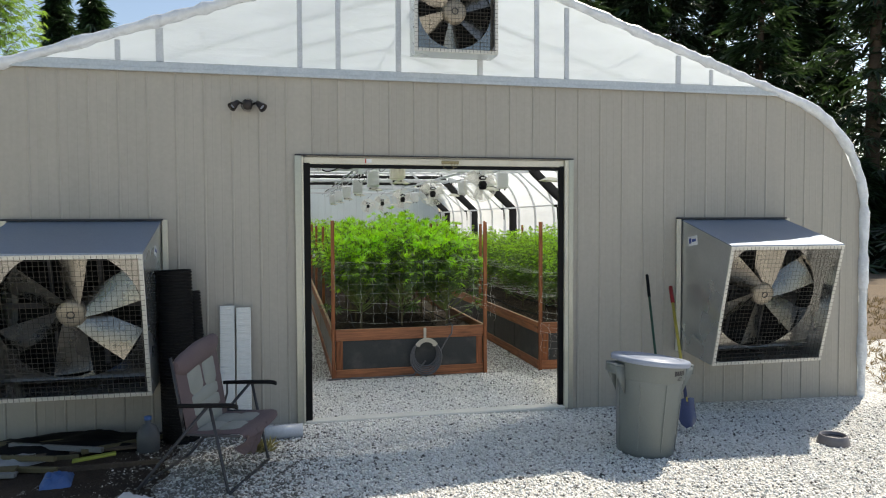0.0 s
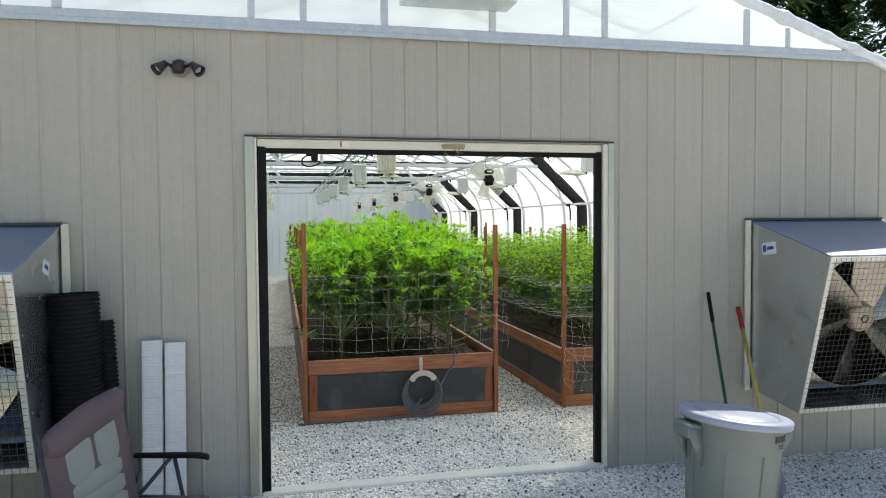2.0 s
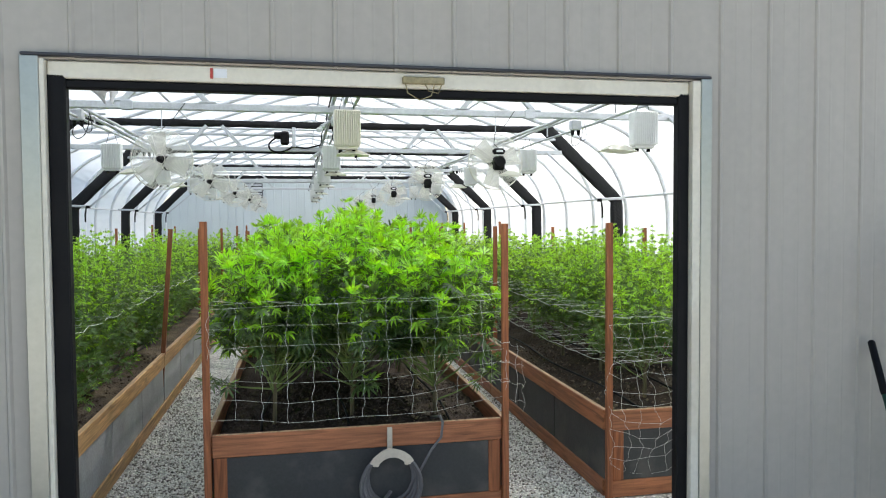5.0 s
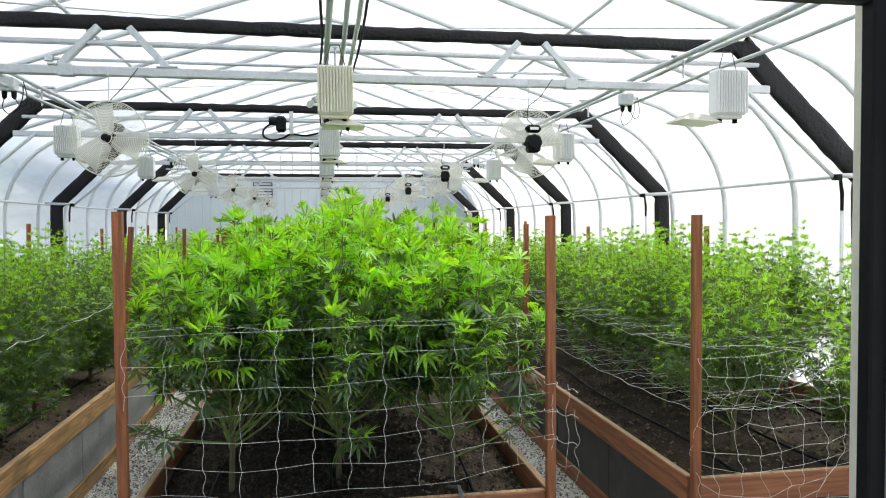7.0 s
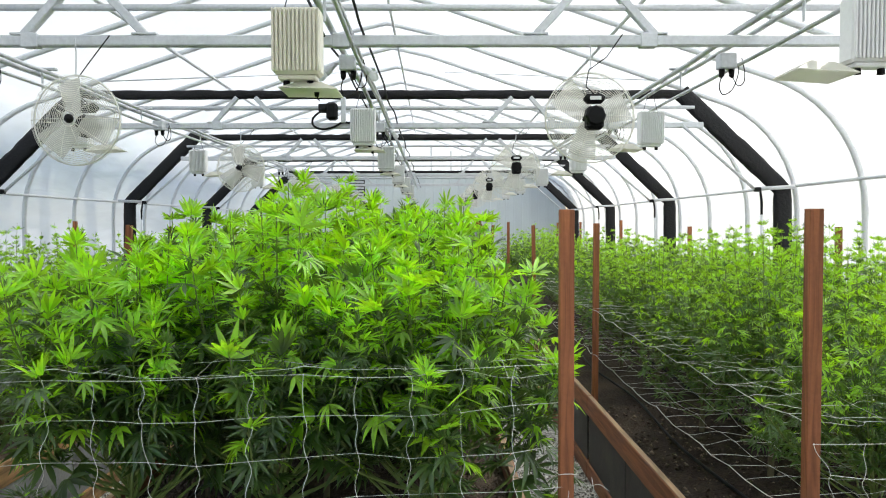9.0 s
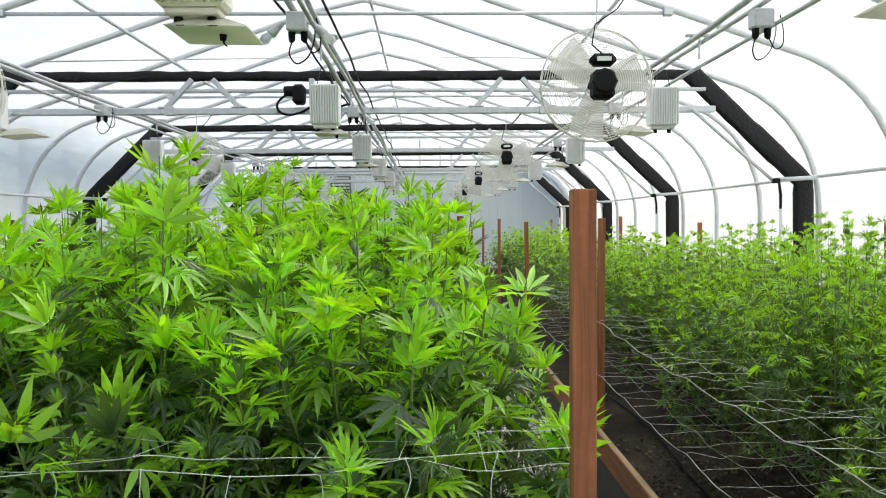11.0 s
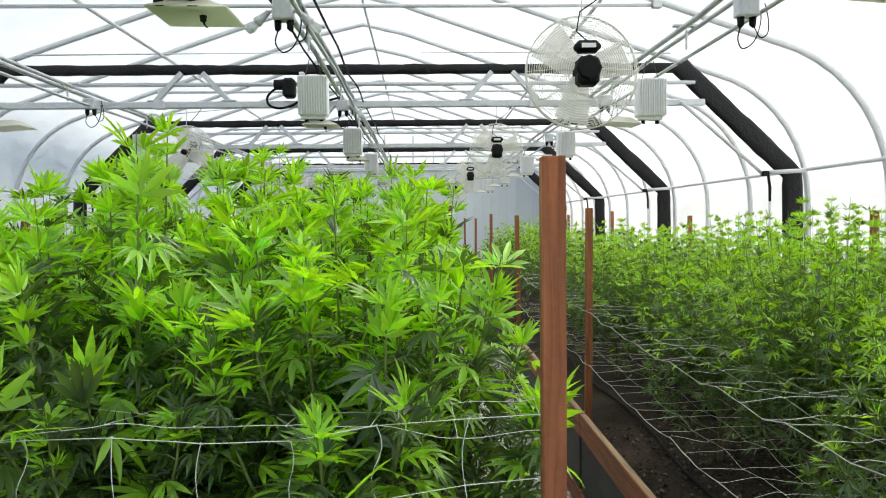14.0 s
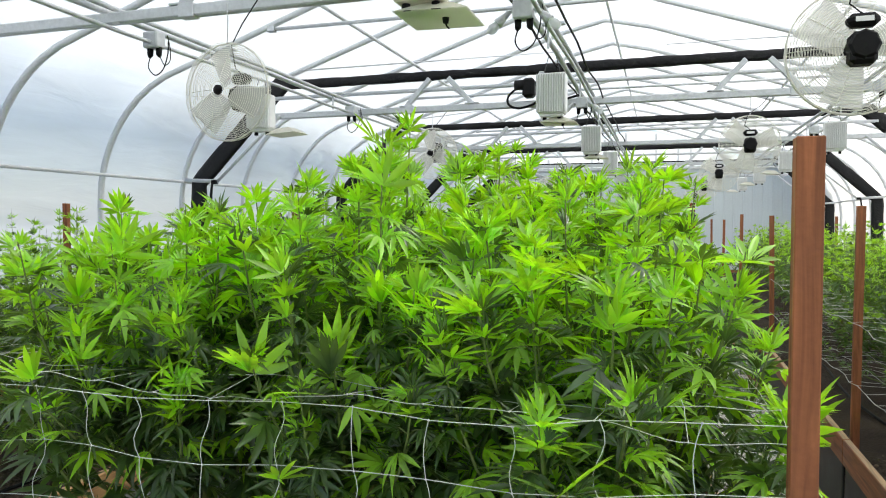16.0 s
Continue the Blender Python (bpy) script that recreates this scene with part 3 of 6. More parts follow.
def truss():
    """One bow truss with a gathered black curtain, at y = 0."""
    t = thing("truss", Matrix(), "galvanised truss with a gathered black curtain along it", "truss", "roof trusses")
    xl, xr = TX - 3.60, TX + 3.60
    g = Geo()
    g.box(xl, xr, -0.028, 0.028, 2.932, 2.998, 0.008)
    for x in (-0.35, 3.35, 1.5):
        g.box(x - 0.05, x + 0.05, -0.034, 0.034, 2.925, 3.005, 0.004)
    part("bottom_chord", g, TUBE, t)
    g = Geo()
    g.tube([(xl + 0.1, 0, 3.165), (xr - 0.1, 0, 3.165)], 0.021, 8)
    part("top_tube", g, TUBE, t, smooth=True)
    for c in (-0.03, 3.03):
        for a, b in ((-0.36, -0.10), (0.36, 0.10)):
            g = Geo()
            g.beam((c + a, 0.0, 3.0), (c + b, 0.0, 3.28), 0.05, 0.05, 0.006, up=(0, 1, 0))
            g.box(c + a - 0.075, c + a + 0.075, -0.032, 0.032, 2.999, 3.012, 0.003)
            part("web", g, TUBE, t)
    rnd = random.Random(7)
    # gathered curtain along the top and down both sides: a flat folded band
    def band(pts, widths, thick):
        rows = []
        for i, q in enumerate(pts):
            d = (pts[min(i + 1, len(pts) - 1)] - pts[max(i - 1, 0)]).normalized()
            s = Vector((0, 1, 0)).cross(d).normalized()
            w, row = widths[i] / 2, []
            for j in range(11):
                a = 2 * math.pi * j / 10
                cs, sn = math.cos(a), math.sin(a)
                u = math.copysign(abs(cs) ** 0.5, cs) * w + rnd.uniform(-0.004, 0.004) * (j % 10 > 0)
                v = math.copysign(abs(sn) ** 0.7, sn) * thick / 2 + rnd.uniform(-0.006, 0.006) * (0 < j < 10)
                row.append(q + s * u + Vector((0, v, 0)))
            row[-1] = row[0]
            rows.append(row)
        g = Geo()
        g.sheet(rows)
        return g

    p = [Vector((TX - 3.4 + 6.8 * i / 60, 0.03, 3.315 + rnd.uniform(-0.003, 0.003))) for i in range(61)]
    part("curtain_roll", band(p, [0.10 + rnd.uniform(-0.008, 0.008) for _ in p], 0.07), CURTAIN, t, "black plastic curtain gathered along the truss", smooth=True)
    for s in (-1, 1):
        a, b, c = Vector((TX + s * 3.36, 0.03, 3.335)), Vector((TX + s * (4.52 if s > 0 else 4.47), 0.03, 2.24)), Vector((TX + s * (4.55 if s > 0 else 4.51), 0.03, 0.0))
        q = [a.lerp(b, i / 16) for i in range(17)] + [b.lerp(c, i / 20) for i in range(1, 21)]
        wd = [0.205 + rnd.uniform(-0.01, 0.01) for i in range(17)] + [0.21 + rnd.uniform(-0.012, 0.012) for i in range(20)]
        part("side_curtain", band(q, wd, 0.07), CURTAIN, t, "black plastic curtain gathered down the side", smooth=True)
        g = Geo()
        g.tube([(TX + s * 4.18, -0.06, 2.23), (TX + s * 3.34, -0.06, 2.96)], 0.018, 8)
        g.tube([(TX + s * 4.18, -0.06, 2.25), (TX + s * 4.62, -0.04, 2.27)], 0.022, 8)
        part("brace", g, TUBE, t, smooth=True)
        g = Geo()
        g.tube([(TX + s * 4.24, -0.07, 1.96), (TX + s * 4.245, -0.07, 0.3)], 0.016, 8)
        part("drop_pipe", g, HOOPS, t, "white pipe standing beside the curtain", smooth=True)
        g = Geo()
        g.tube([(TX + s * 4.22, -0.07, 2.24), (TX + s * 4.24, -0.07, 2.1), (TX + s * 4.24, -0.07, 1.94)], [0.013, 0.016, 0.013], 8)
        g.box(TX + s * 4.19 - 0.035, TX + s * 4.19 + 0.035, -0.10, -0.04, 2.215, 2.265, 0.008)
        part("clamp", g, BLACK, t, "black pipe clamp", smooth=False)
    return t


t0 = truss()
t0.matrix_basis = pose(0, TRUSS_Y[0], 0)
for y in TRUSS_Y[1:]:
    copy_thing(t0, pose(0, y, 0))

# wind braces high in the roof
for i, y in enumerate([FRONT + 0.2] + TRUSS_Y[:-1]):
    for s in (-1, 1):
        g = Geo()
        y2 = y + 3.5
        g.tube([(CX + s * 3.2, y, roof_height(HALF, CX + 3.2) - 0.06), (CX + s * 0.7, y2, roof_height(HALF, CX + 0.7) - 0.06)], 0.008, 6)
        thing("wind_brace", Matrix(), "thin galvanised diagonal wind brace under the roof", "brace", "wind braces", geo=g, mat=TUBE, smooth=True)

# collar ties across some of the hoops
for k in (2, 5, 8, 11, 14):
    y = 6.73 + 1.301 * k
    tie = thing("collar_tie", pose(TCX, y, 3.60), "level galvanised tube tying a hoop together", "tie", "collar ties")
    part("tube", Geo().tube([(-2.78, 0, 0), (2.78, 0, 0)], 0.017, 8), TUBE, tie, smooth=True)
    for q in (-2.78, 2.78):
        part("clamp", Geo().box(q - 0.04, q + 0.04, -0.03, 0.03, -0.025, 0.04, 0.006), GALV, tie)

# conduits and rails along the house
RAIL_X = (-0.93, 1.50, 3.96)
for x in RAIL_X:
    rail = thing("light_rail", Matrix(), "galvanised conduit rails that carry the lamps", "rail", "light rails")
    for dx, z, r in ((-0.05, 3.03, 0.020), (0.05, 3.03, 0.016), (0.09, 2.90, 0.013)):
        g = Geo()
        pts = [(x + dx + 0.006 * math.sin(k * 1.7 + dx * 40), FRONT + 0.14 + k * 0.9, z + 0.008 * math.sin(k * 2.3 + dx * 9)) for k in range(25)]
        g.tube([p for p in pts if p[1] < BACK - 0.12], r, 7)
        part("conduit", g, TUBE, rail, smooth=True)
    for k in range(12):
        g = Geo()
        y = 8.2 + 1.83 * k
        g.tube([(x, y, 3.03), (x, y, 2.90)], 0.008, 6)
        g.box(x - 0.09, x + 0.11, y - 0.02, y + 0.02, 3.045, 3.065, 0.004)
        part("hanger", g, GALV, rail)
g = Geo()
for x0 in (1.41, 1.645):
    pts = [(x0 + 0.008 * math.sin(k * 0.9), FRONT + 0.14 + 0.3 * k, 3.0 + 0.012 * math.sin(k * 1.4 + x0 * 9)) for k in range(72)]
    g.tube(pts, 0.008, 6)
thing("power_cable", Matrix(), "black power cable strung along the middle rail", "cable", geo=g, mat=BLACK, smooth=True)


# ---- doorway ----
_, dx1, dz0, dz1 = DOOR
door = thing("door_1", Matrix(), "open overhead door frame of steel and rubber seals", "door", kind="structure")
for s, xo, wide in ((1, 0.098, (0.066, 0.018, 0.066)), (-1, 2.985, (0.055, 0.04, 0.055))):
    w1, w2, w3 = wide
    g = Geo()
    a, b = sorted((xo, xo + s * w1))
    g.box(a, b, FRONT - 0.035, FRONT - 0.022, ground_z(xo, FRONT) - 0.03, 2.56, 0.003)
    part("outer_jamb", g, JAMB, door, "bright galvanised outer jamb")
    g = Geo()
    a, b = sorted((xo + s * w1, xo + s * (w1 + w2)))
    g.box(a, b, FRONT - 0.03, FRONT + 0.14, -0.08, 2.552, 0.003)
    part("inner_jamb", g, CREAM, door, "cream painted jamb")
    g = Geo()
    a, b = sorted((xo + s * (w1 + w2), xo + s * (w1 + w2 + w3)))
    g.box(a, b, FRONT + 0.0, FRONT + 0.05, -0.08, 2.50, 0.006)
    part("side_seal", g, BLACK, door, "black rubber seal")
g = Geo()
g.box(0.185, 2.888, FRONT + 0.0, FRONT + 0.12, 2.484, 2.55, 0.005)
for x in (0.86, 0.96, 1.78):
    g.box(x, x + 0.003, FRONT - 0.002, FRONT, 2.486, 2.548)
part("header", g, CREAM, door, "cream door header")
g = Geo()
g.box(0.185, 2.888, FRONT + 0.012, FRONT + 0.06, 2.448, 2.482, 0.006)
part("top_seal", g, BLACK, door, "black rubber seal")
g = Geo()
g.box(0.10, 2.985, FRONT - 0.03, FRONT + 0.01, 2.562, 2.574, 0.003)
part("drip_cap", g, DARK_STEEL, door)
g = Geo()
g.box(1.56, 1.74, FRONT - 0.022, FRONT, 2.50, 2.53, 0.004)
g.tube([(1.57, FRONT - 0.018, 2.51), (1.58, FRONT - 0.026, 2.46), (1.63, FRONT - 0.03, 2.43), (1.68, FRONT - 0.026, 2.45), (1.70, FRONT - 0.018, 2.51)], 0.0027, 5)
g.tube([(1.65, FRONT - 0.018, 2.51), (1.67, FRONT - 0.026, 2.47), (1.71, FRONT - 0.03, 2.46), (1.73, FRONT - 0.018, 2.51)], 0.0027, 5)
part("latch", g, material("tarnished_brass", (0.34, 0.28, 0.15), 0.45, 0.5, var=0.3, scale=30, fine=90, bump=0.1), door, "tarnished brass latch with a hanging wire loop")
g = Geo()
g.box(0.785, 0.796, FRONT - 0.004, FRONT - 0.001, 2.498, 2.54)
part("sticker", g, material("red_sticker", (0.5, 0.06, 0.04), 0.5, bump=0), door, "small red sticker")
part("sticker", Geo().box(0.80, 0.85, FRONT - 0.004, FRONT - 0.001, 2.502, 2.538), WHITE_PAINT, door, "small white paper sticker")
g = Geo()
g.box(0.183, 2.888, FRONT - 0.06, FRONT + 0.09, -0.14, -0.05, 0.012)
part("threshold", g, material("worn_threshold_paint", (0.62, 0.62, 0.57), 0.5, var=0.1, scale=3, fine=40, bump=0.05, stain=((0.35, 0.33, 0.29), 3, 0.4)), door, "pale grey metal threshold")


# ---- exhaust fans in hoods on the front wall ----
def fan_blades(parent, n, r_hub, r_tip, width, m, mat, pitch=28, skew=0.0, start=12):
    for k in range(n):
        g = Geo()
        rows = []
        for i in range(6):
            t = i / 5
            rr = r_hub + (r_tip - r_hub) * t
            w = width * (0.62 + 0.5 * t ** 0.7)
            tw = radians(pitch * (1.25 - 0.45 * t))
            row = []
            for j in range(4):
                u = (j / 3 - 0.5) * w
                row.append(Vector((u * math.cos(tw) + skew * t, rr, u * math.sin(tw) + 0.012 * math.cos((j / 3 - 0.5) * math.pi))))
            rows.append(row)
        g.sheet(rows)
        back = [[p + Vector((0, 0, -0.004)) for p in r] for r in rows]
        g.sheet([list(reversed(r)) for r in back])
        part("blade", g, mat, parent, m=m @ pose(0, 0, 0, 0, 0, 360 / n * k + start), smooth=True)


def hood_fan(name, w, side, n_blades, label, grid, inset=0.0):
    """A fan in a sheet metal hood; side: the hood's outline as (depth, height), front points first."""
    t = thing(name, Matrix(), label, "exhaust fan", "wall fans")
    (ft, zt), (fb, zb), (bb, zbb), (bt, zbt) = side       # front top, front bottom, back bottom, back top
    for s in (-1, 1):
        g = Geo()
        x0, x1 = sorted((s * w / 2, s * (w / 2 - 0.012)))
        g.slab([(-ft, zt), (-fb, zb), (-bb, zbb), (-bt, zbt)], 0, x0, x1)
        for k in range(5):
            f = 0.1 + 0.2 * k
            yy, zz = -(ft + (fb - ft) * f) + 0.05, zt + (zb - zt) * f
            g.tube([(s * w / 2, yy, zz), (s * (w / 2 + 0.006), yy, zz)], 0.009, 6)
        part("hood_side", g, HOODMETAL, t)
    g = Geo()
    g.add([(-w / 2, -ft, zt), (w / 2, -ft, zt), (w / 2, -bt, zbt), (-w / 2, -bt, zbt),
           (-w / 2, -ft, zt + 0.012), (w / 2, -ft, zt + 0.012), (w / 2, -bt, zbt + 0.012), (-w / 2, -bt, zbt + 0.012)],
          [(3, 2, 1, 0), (4, 5, 6, 7), (0, 1, 5, 4), (1, 2, 6, 5), (2, 3, 7, 6), (3, 0, 4, 7)])
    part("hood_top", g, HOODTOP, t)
    g = Geo()
    g.add([(-w / 2 + 0.012, -fb, zb), (w / 2 - 0.012, -fb, zb), (w / 2 - 0.012, -bb, zbb), (-w / 2 + 0.012, -bb, zbb),
           (-w / 2 + 0.012, -fb, zb + 0.01), (w / 2 - 0.012, -fb, zb + 0.01), (w / 2 - 0.012, -bb, zbb + 0.01), (-w / 2 + 0.012, -bb, zbb + 0.01)],
          [(3, 2, 1, 0), (4, 5, 6, 7), (0, 1, 5, 4), (1, 2, 6, 5), (2, 3, 7, 6), (3, 0, 4, 7)])
    part("hood_floor", g, HOODMETAL, t)
    # the slanted front: frame of bars and square wire mesh
    u = Vector((0, -(ft - fb), zt - zb))
    h = u.length
    u.normalize()
    out = Vector((0, -u.z, u.y))
    base = Vector((0, -fb, zb))
    fm = Matrix(((1, u.x, out.x, base.x), (0, u.y, out.y, base.y), (0, u.z, out.z, base.z), (0, 0, 0, 1)))
    g = Geo()
    b = 0.035
    for x0, x1, y0, y1 in ((-w / 2, w / 2, 0, b), (-w / 2, w / 2, h - b, h), (-w / 2, -w / 2 + b, b, h - b), (w / 2 - b, w / 2, b, h - b)):
        g.box(x0, x1, y0, y1, 0.0, 0.012, 0.003)
    part("front_frame", g, FRONTFRAME, t, m=fm)
    guard = new("wire_guard")
    guard.parent = t
    guard.matrix_basis = fm
    tagged(guard, "square galvanised wire mesh guard")
    k = int(w / grid)
    wire = Geo().tube([(0, 0.005, 0.016), (0, h - 0.005, 0.016)], 0.0019, 4, caps=False).mesh("wire", WIRE)
    for i in range(1, k):
        part("wire", wire, None, guard, m=pose(-w / 2 + w * i / k, 0, 0))
    k = int(h / grid)
    wire = Geo().tube([(-w / 2 + 0.005, 0, 0.019), (w / 2 - 0.005, 0, 0.019)], 0.0019, 4, caps=False).mesh("wire", WIRE)
    for i in range(1, k):
        part("wire", wire, None, guard, m=pose(0, h * i / k, 0))
    # orifice panel with a round ring, set back behind the mesh
    fm = fm @ pose(0, 0, -inset)
    R = min(w, h) * 0.46
    cy = h * 0.53
    g = Geo()
    n = 48
    outer = []
    for i in range(n):
        a = 2 * math.pi * i / n
        c, s = math.cos(a), math.sin(a)
        k = min((w / 2 - 0.014) / max(abs(c), 1e-6), (h * 0.468) / max(abs(s), 1e-6))
        outer.append((c * k, cy + s * k, -0.07))
    inner = [(R * math.cos(2 * math.pi * i / n), cy + R * math.sin(2 * math.pi * i / n), -0.07) for i in range(n)]
    deep = [(x, y, -0.26) for x, y, z in inner]
    g.sheet([outer + outer[:1], inner + inner[:1], deep + deep[:1]])
    part("orifice_panel", g, ORIFICE, t, "sheet metal panel round the fan opening", m=fm)
    # blades, hub, motor frame
    hub = part("hub", Geo().lathe([(0.0, 0.03), (0.085, 0.028), (0.118, 0.012), (0.122, -0.05), (0.0, -0.05)], 24), HUB, t, "round pressed metal hub", smooth=True, m=fm @ pose(0, cy, -0.10))
    g = Geo()
    g.lathe([(0.032, 0.029), (0.034, 0.036), (0.026, 0.036), (0.026, 0.029)], 18)
    part("hub_ring", g, DARK_STEEL, hub)
    fan_blades(t, n_blades, 0.09, R * 0.97, R * 0.47, fm @ pose(0, cy, -0.13), BLADE, start=-4)
    g = Geo()
    for x in (-0.2, 0.2):
        g.box(x - 0.015, x + 0.015, 0.02, h * 0.97, -0.34, -0.31, 0.003)
    g.box(-w / 2 + 0.02, w / 2 - 0.02, cy - 0.02, cy + 0.02, -0.345, -0.315, 0.003)
    part("motor_frame", g, DARK_STEEL, t, m=fm)
    g = Geo()
    g.lathe([(0.0, -0.2), (0.08, -0.2), (0.085, -0.03), (0.0, -0.03)], 16)
    part("motor", g, DARK_STEEL, t, m=fm @ pose(0.0, cy - 0.14, -0.30), smooth=True)
    # shutter behind the fan, black to put the hood's inner shade into colour
    g = Geo()
    g.box(-w / 2 + 0.06, w / 2 - 0.06, -0.03, 0.02, zbb + 0.05, zbt - 0.05, 0)
    part("shade_backing", g, BLACK, t)
    for k in range(9):
        z = zbb + 0.09 + (zbt - zbb - 0.2) * k / 8
        s = Geo()
        s.beam((-w / 2 + 0.07, -0.05, z), (w / 2 - 0.07, -0.05, z), 0.10, 0.004, up=(0, -0.6, 1))
        part("shutter_slat", s, BLACK, t)
    return t


HOOD_SIDE = ((0.93, 1.66), (0.62, 0.43), (0.02, 0.50), (0.02, 1.92))
f = hood_fan("exhaust_fan", HOOD_W, HOOD_SIDE, 6, "large wall fan in a slanted grey sheet metal hood", 0.043, 0.15)
f.matrix_basis = pose(HOOD_X[0], FRONT, 0)
f2 = copy_thing(f, pose(HOOD_X[1], FRONT, 0))
f.name = "exhaust_fan"
g = Geo()
g.box(-0.001, 0.001, -0.085, 0.085, -0.05, 0.05)
STICKER = material("sticker_white", (0.75, 0.77, 0.8), 0.4, bump=0)
BLUE_INK = material("blue_ink", (0.04, 0.08, 0.3), 0.5, bump=0)
st = part("maker_sticker", g, STICKER, f2, "small white and blue sticker", m=pose(-HOOD_W / 2 - 0.002, -0.26, 1.70, -8))
g = Geo()
g.box(-0.002, -0.0012, 0.03, 0.07, -0.025, 0.03)
g.box(-0.002, -0.0012, -0.06, 0.02, -0.012, 0.016)
part("print", g, BLUE_INK, st)
st = part("maker_sticker", Geo().box(-0.001, 0.001, -0.06, 0.06, -0.045, 0.045), STICKER, f, "small white and blue sticker", m=pose(HOOD_W / 2 + 0.002, -0.34, 1.66, -18))
part("print", Geo().box(0.0012, 0.002, -0.04, 0.03, -0.014, 0.016), BLUE_INK, st)
for hx in HOOD_X:
    g = Geo()
    for s in (-1, 1):
        x = hx + s * (HOOD_W / 2 + 0.035)
        g.box(x - 0.024, x + 0.024, FRONT - 0.05, FRONT - 0.022, HOOD_Z0 - 0.02, HOOD_Z1 + 0.02, 0.004)
    frame_trim = thing("trim", Matrix(), "cream steel trim beside a wall fan", "trim", kind="structure", geo=g, mat=CREAM)
    g = Geo()
    g.box(hx - HOOD_W / 2 - 0.06, hx + HOOD_W / 2 + 0.02, FRONT - 0.06, FRONT - 0.022, HOOD_Z1 + 0.012, HOOD_Z1 + 0.03, 0.004)
    part("top_flashing", g, DARK_STEEL, frame_trim)

GF = ((0.26, 0.80), (0.26, 0.0), (0.0, 0.0), (0.0, 0.80))
gf = hood_fan("gable_fan", 0.84, GF, 6, "square gable fan in a galvanised steel box", 0.036)
gf.matrix_basis = pose(1.66, FRONT - 0.01, 3.56)

# ---- flood light ----
fl = thing("flood_light", pose(-0.33, FRONT - 0.02, 3.03) @ Matrix.Diagonal((0.78, 0.78, 0.78, 1.0)), "dark bronze twin flood light with a sensor body", "light")
g = Geo()
g.lathe([(0.0, -0.07), (0.06, -0.068), (0.075, -0.04), (0.08, 0.0)], 20, Matrix.Rotation(radians(-90), 4, "X") @ pose(0, 0, 0, 180))
BRONZE = material("dark_bronze", (0.035, 0.028, 0.025), 0.45, 0.2, bump=0.05)
part("base", g, BRONZE, fl, smooth=True)
g = Geo()
g.lathe([(0.0, -0.06), (0.045, -0.05), (0.06, 0.0), (0.05, 0.05), (0.0, 0.06)], 18)
part("sensor", g, BRONZE, fl, smooth=True, m=pose(0, -0.09, -0.01))
for s in (-1, 1):
    head = part("lamp_head", Geo().lathe([(0.0, 0.05), (0.03, 0.048), (0.036, 0.0), (0.052, -0.05), (0.056, -0.075), (0.050, -0.075), (0.044, -0.05)], 20), BRONZE, fl, smooth=True, m=pose(s * 0.14, -0.10, -0.005, -52, 0, s * 52))
    part("lens", Geo().lathe([(0.0, -0.046), (0.03, -0.048), (0.032, -0.044)], 20), LID_PLASTIC, head, "clear lamp lens")
    g = Geo()
    g.tube([(s * 0.05, -0.06, 0.0), (s * 0.10, -0.08, 0.02), (s * 0.13, -0.085, 0.01)], 0.014, 8)
    part("arm", g, BRONZE, fl, smooth=True)


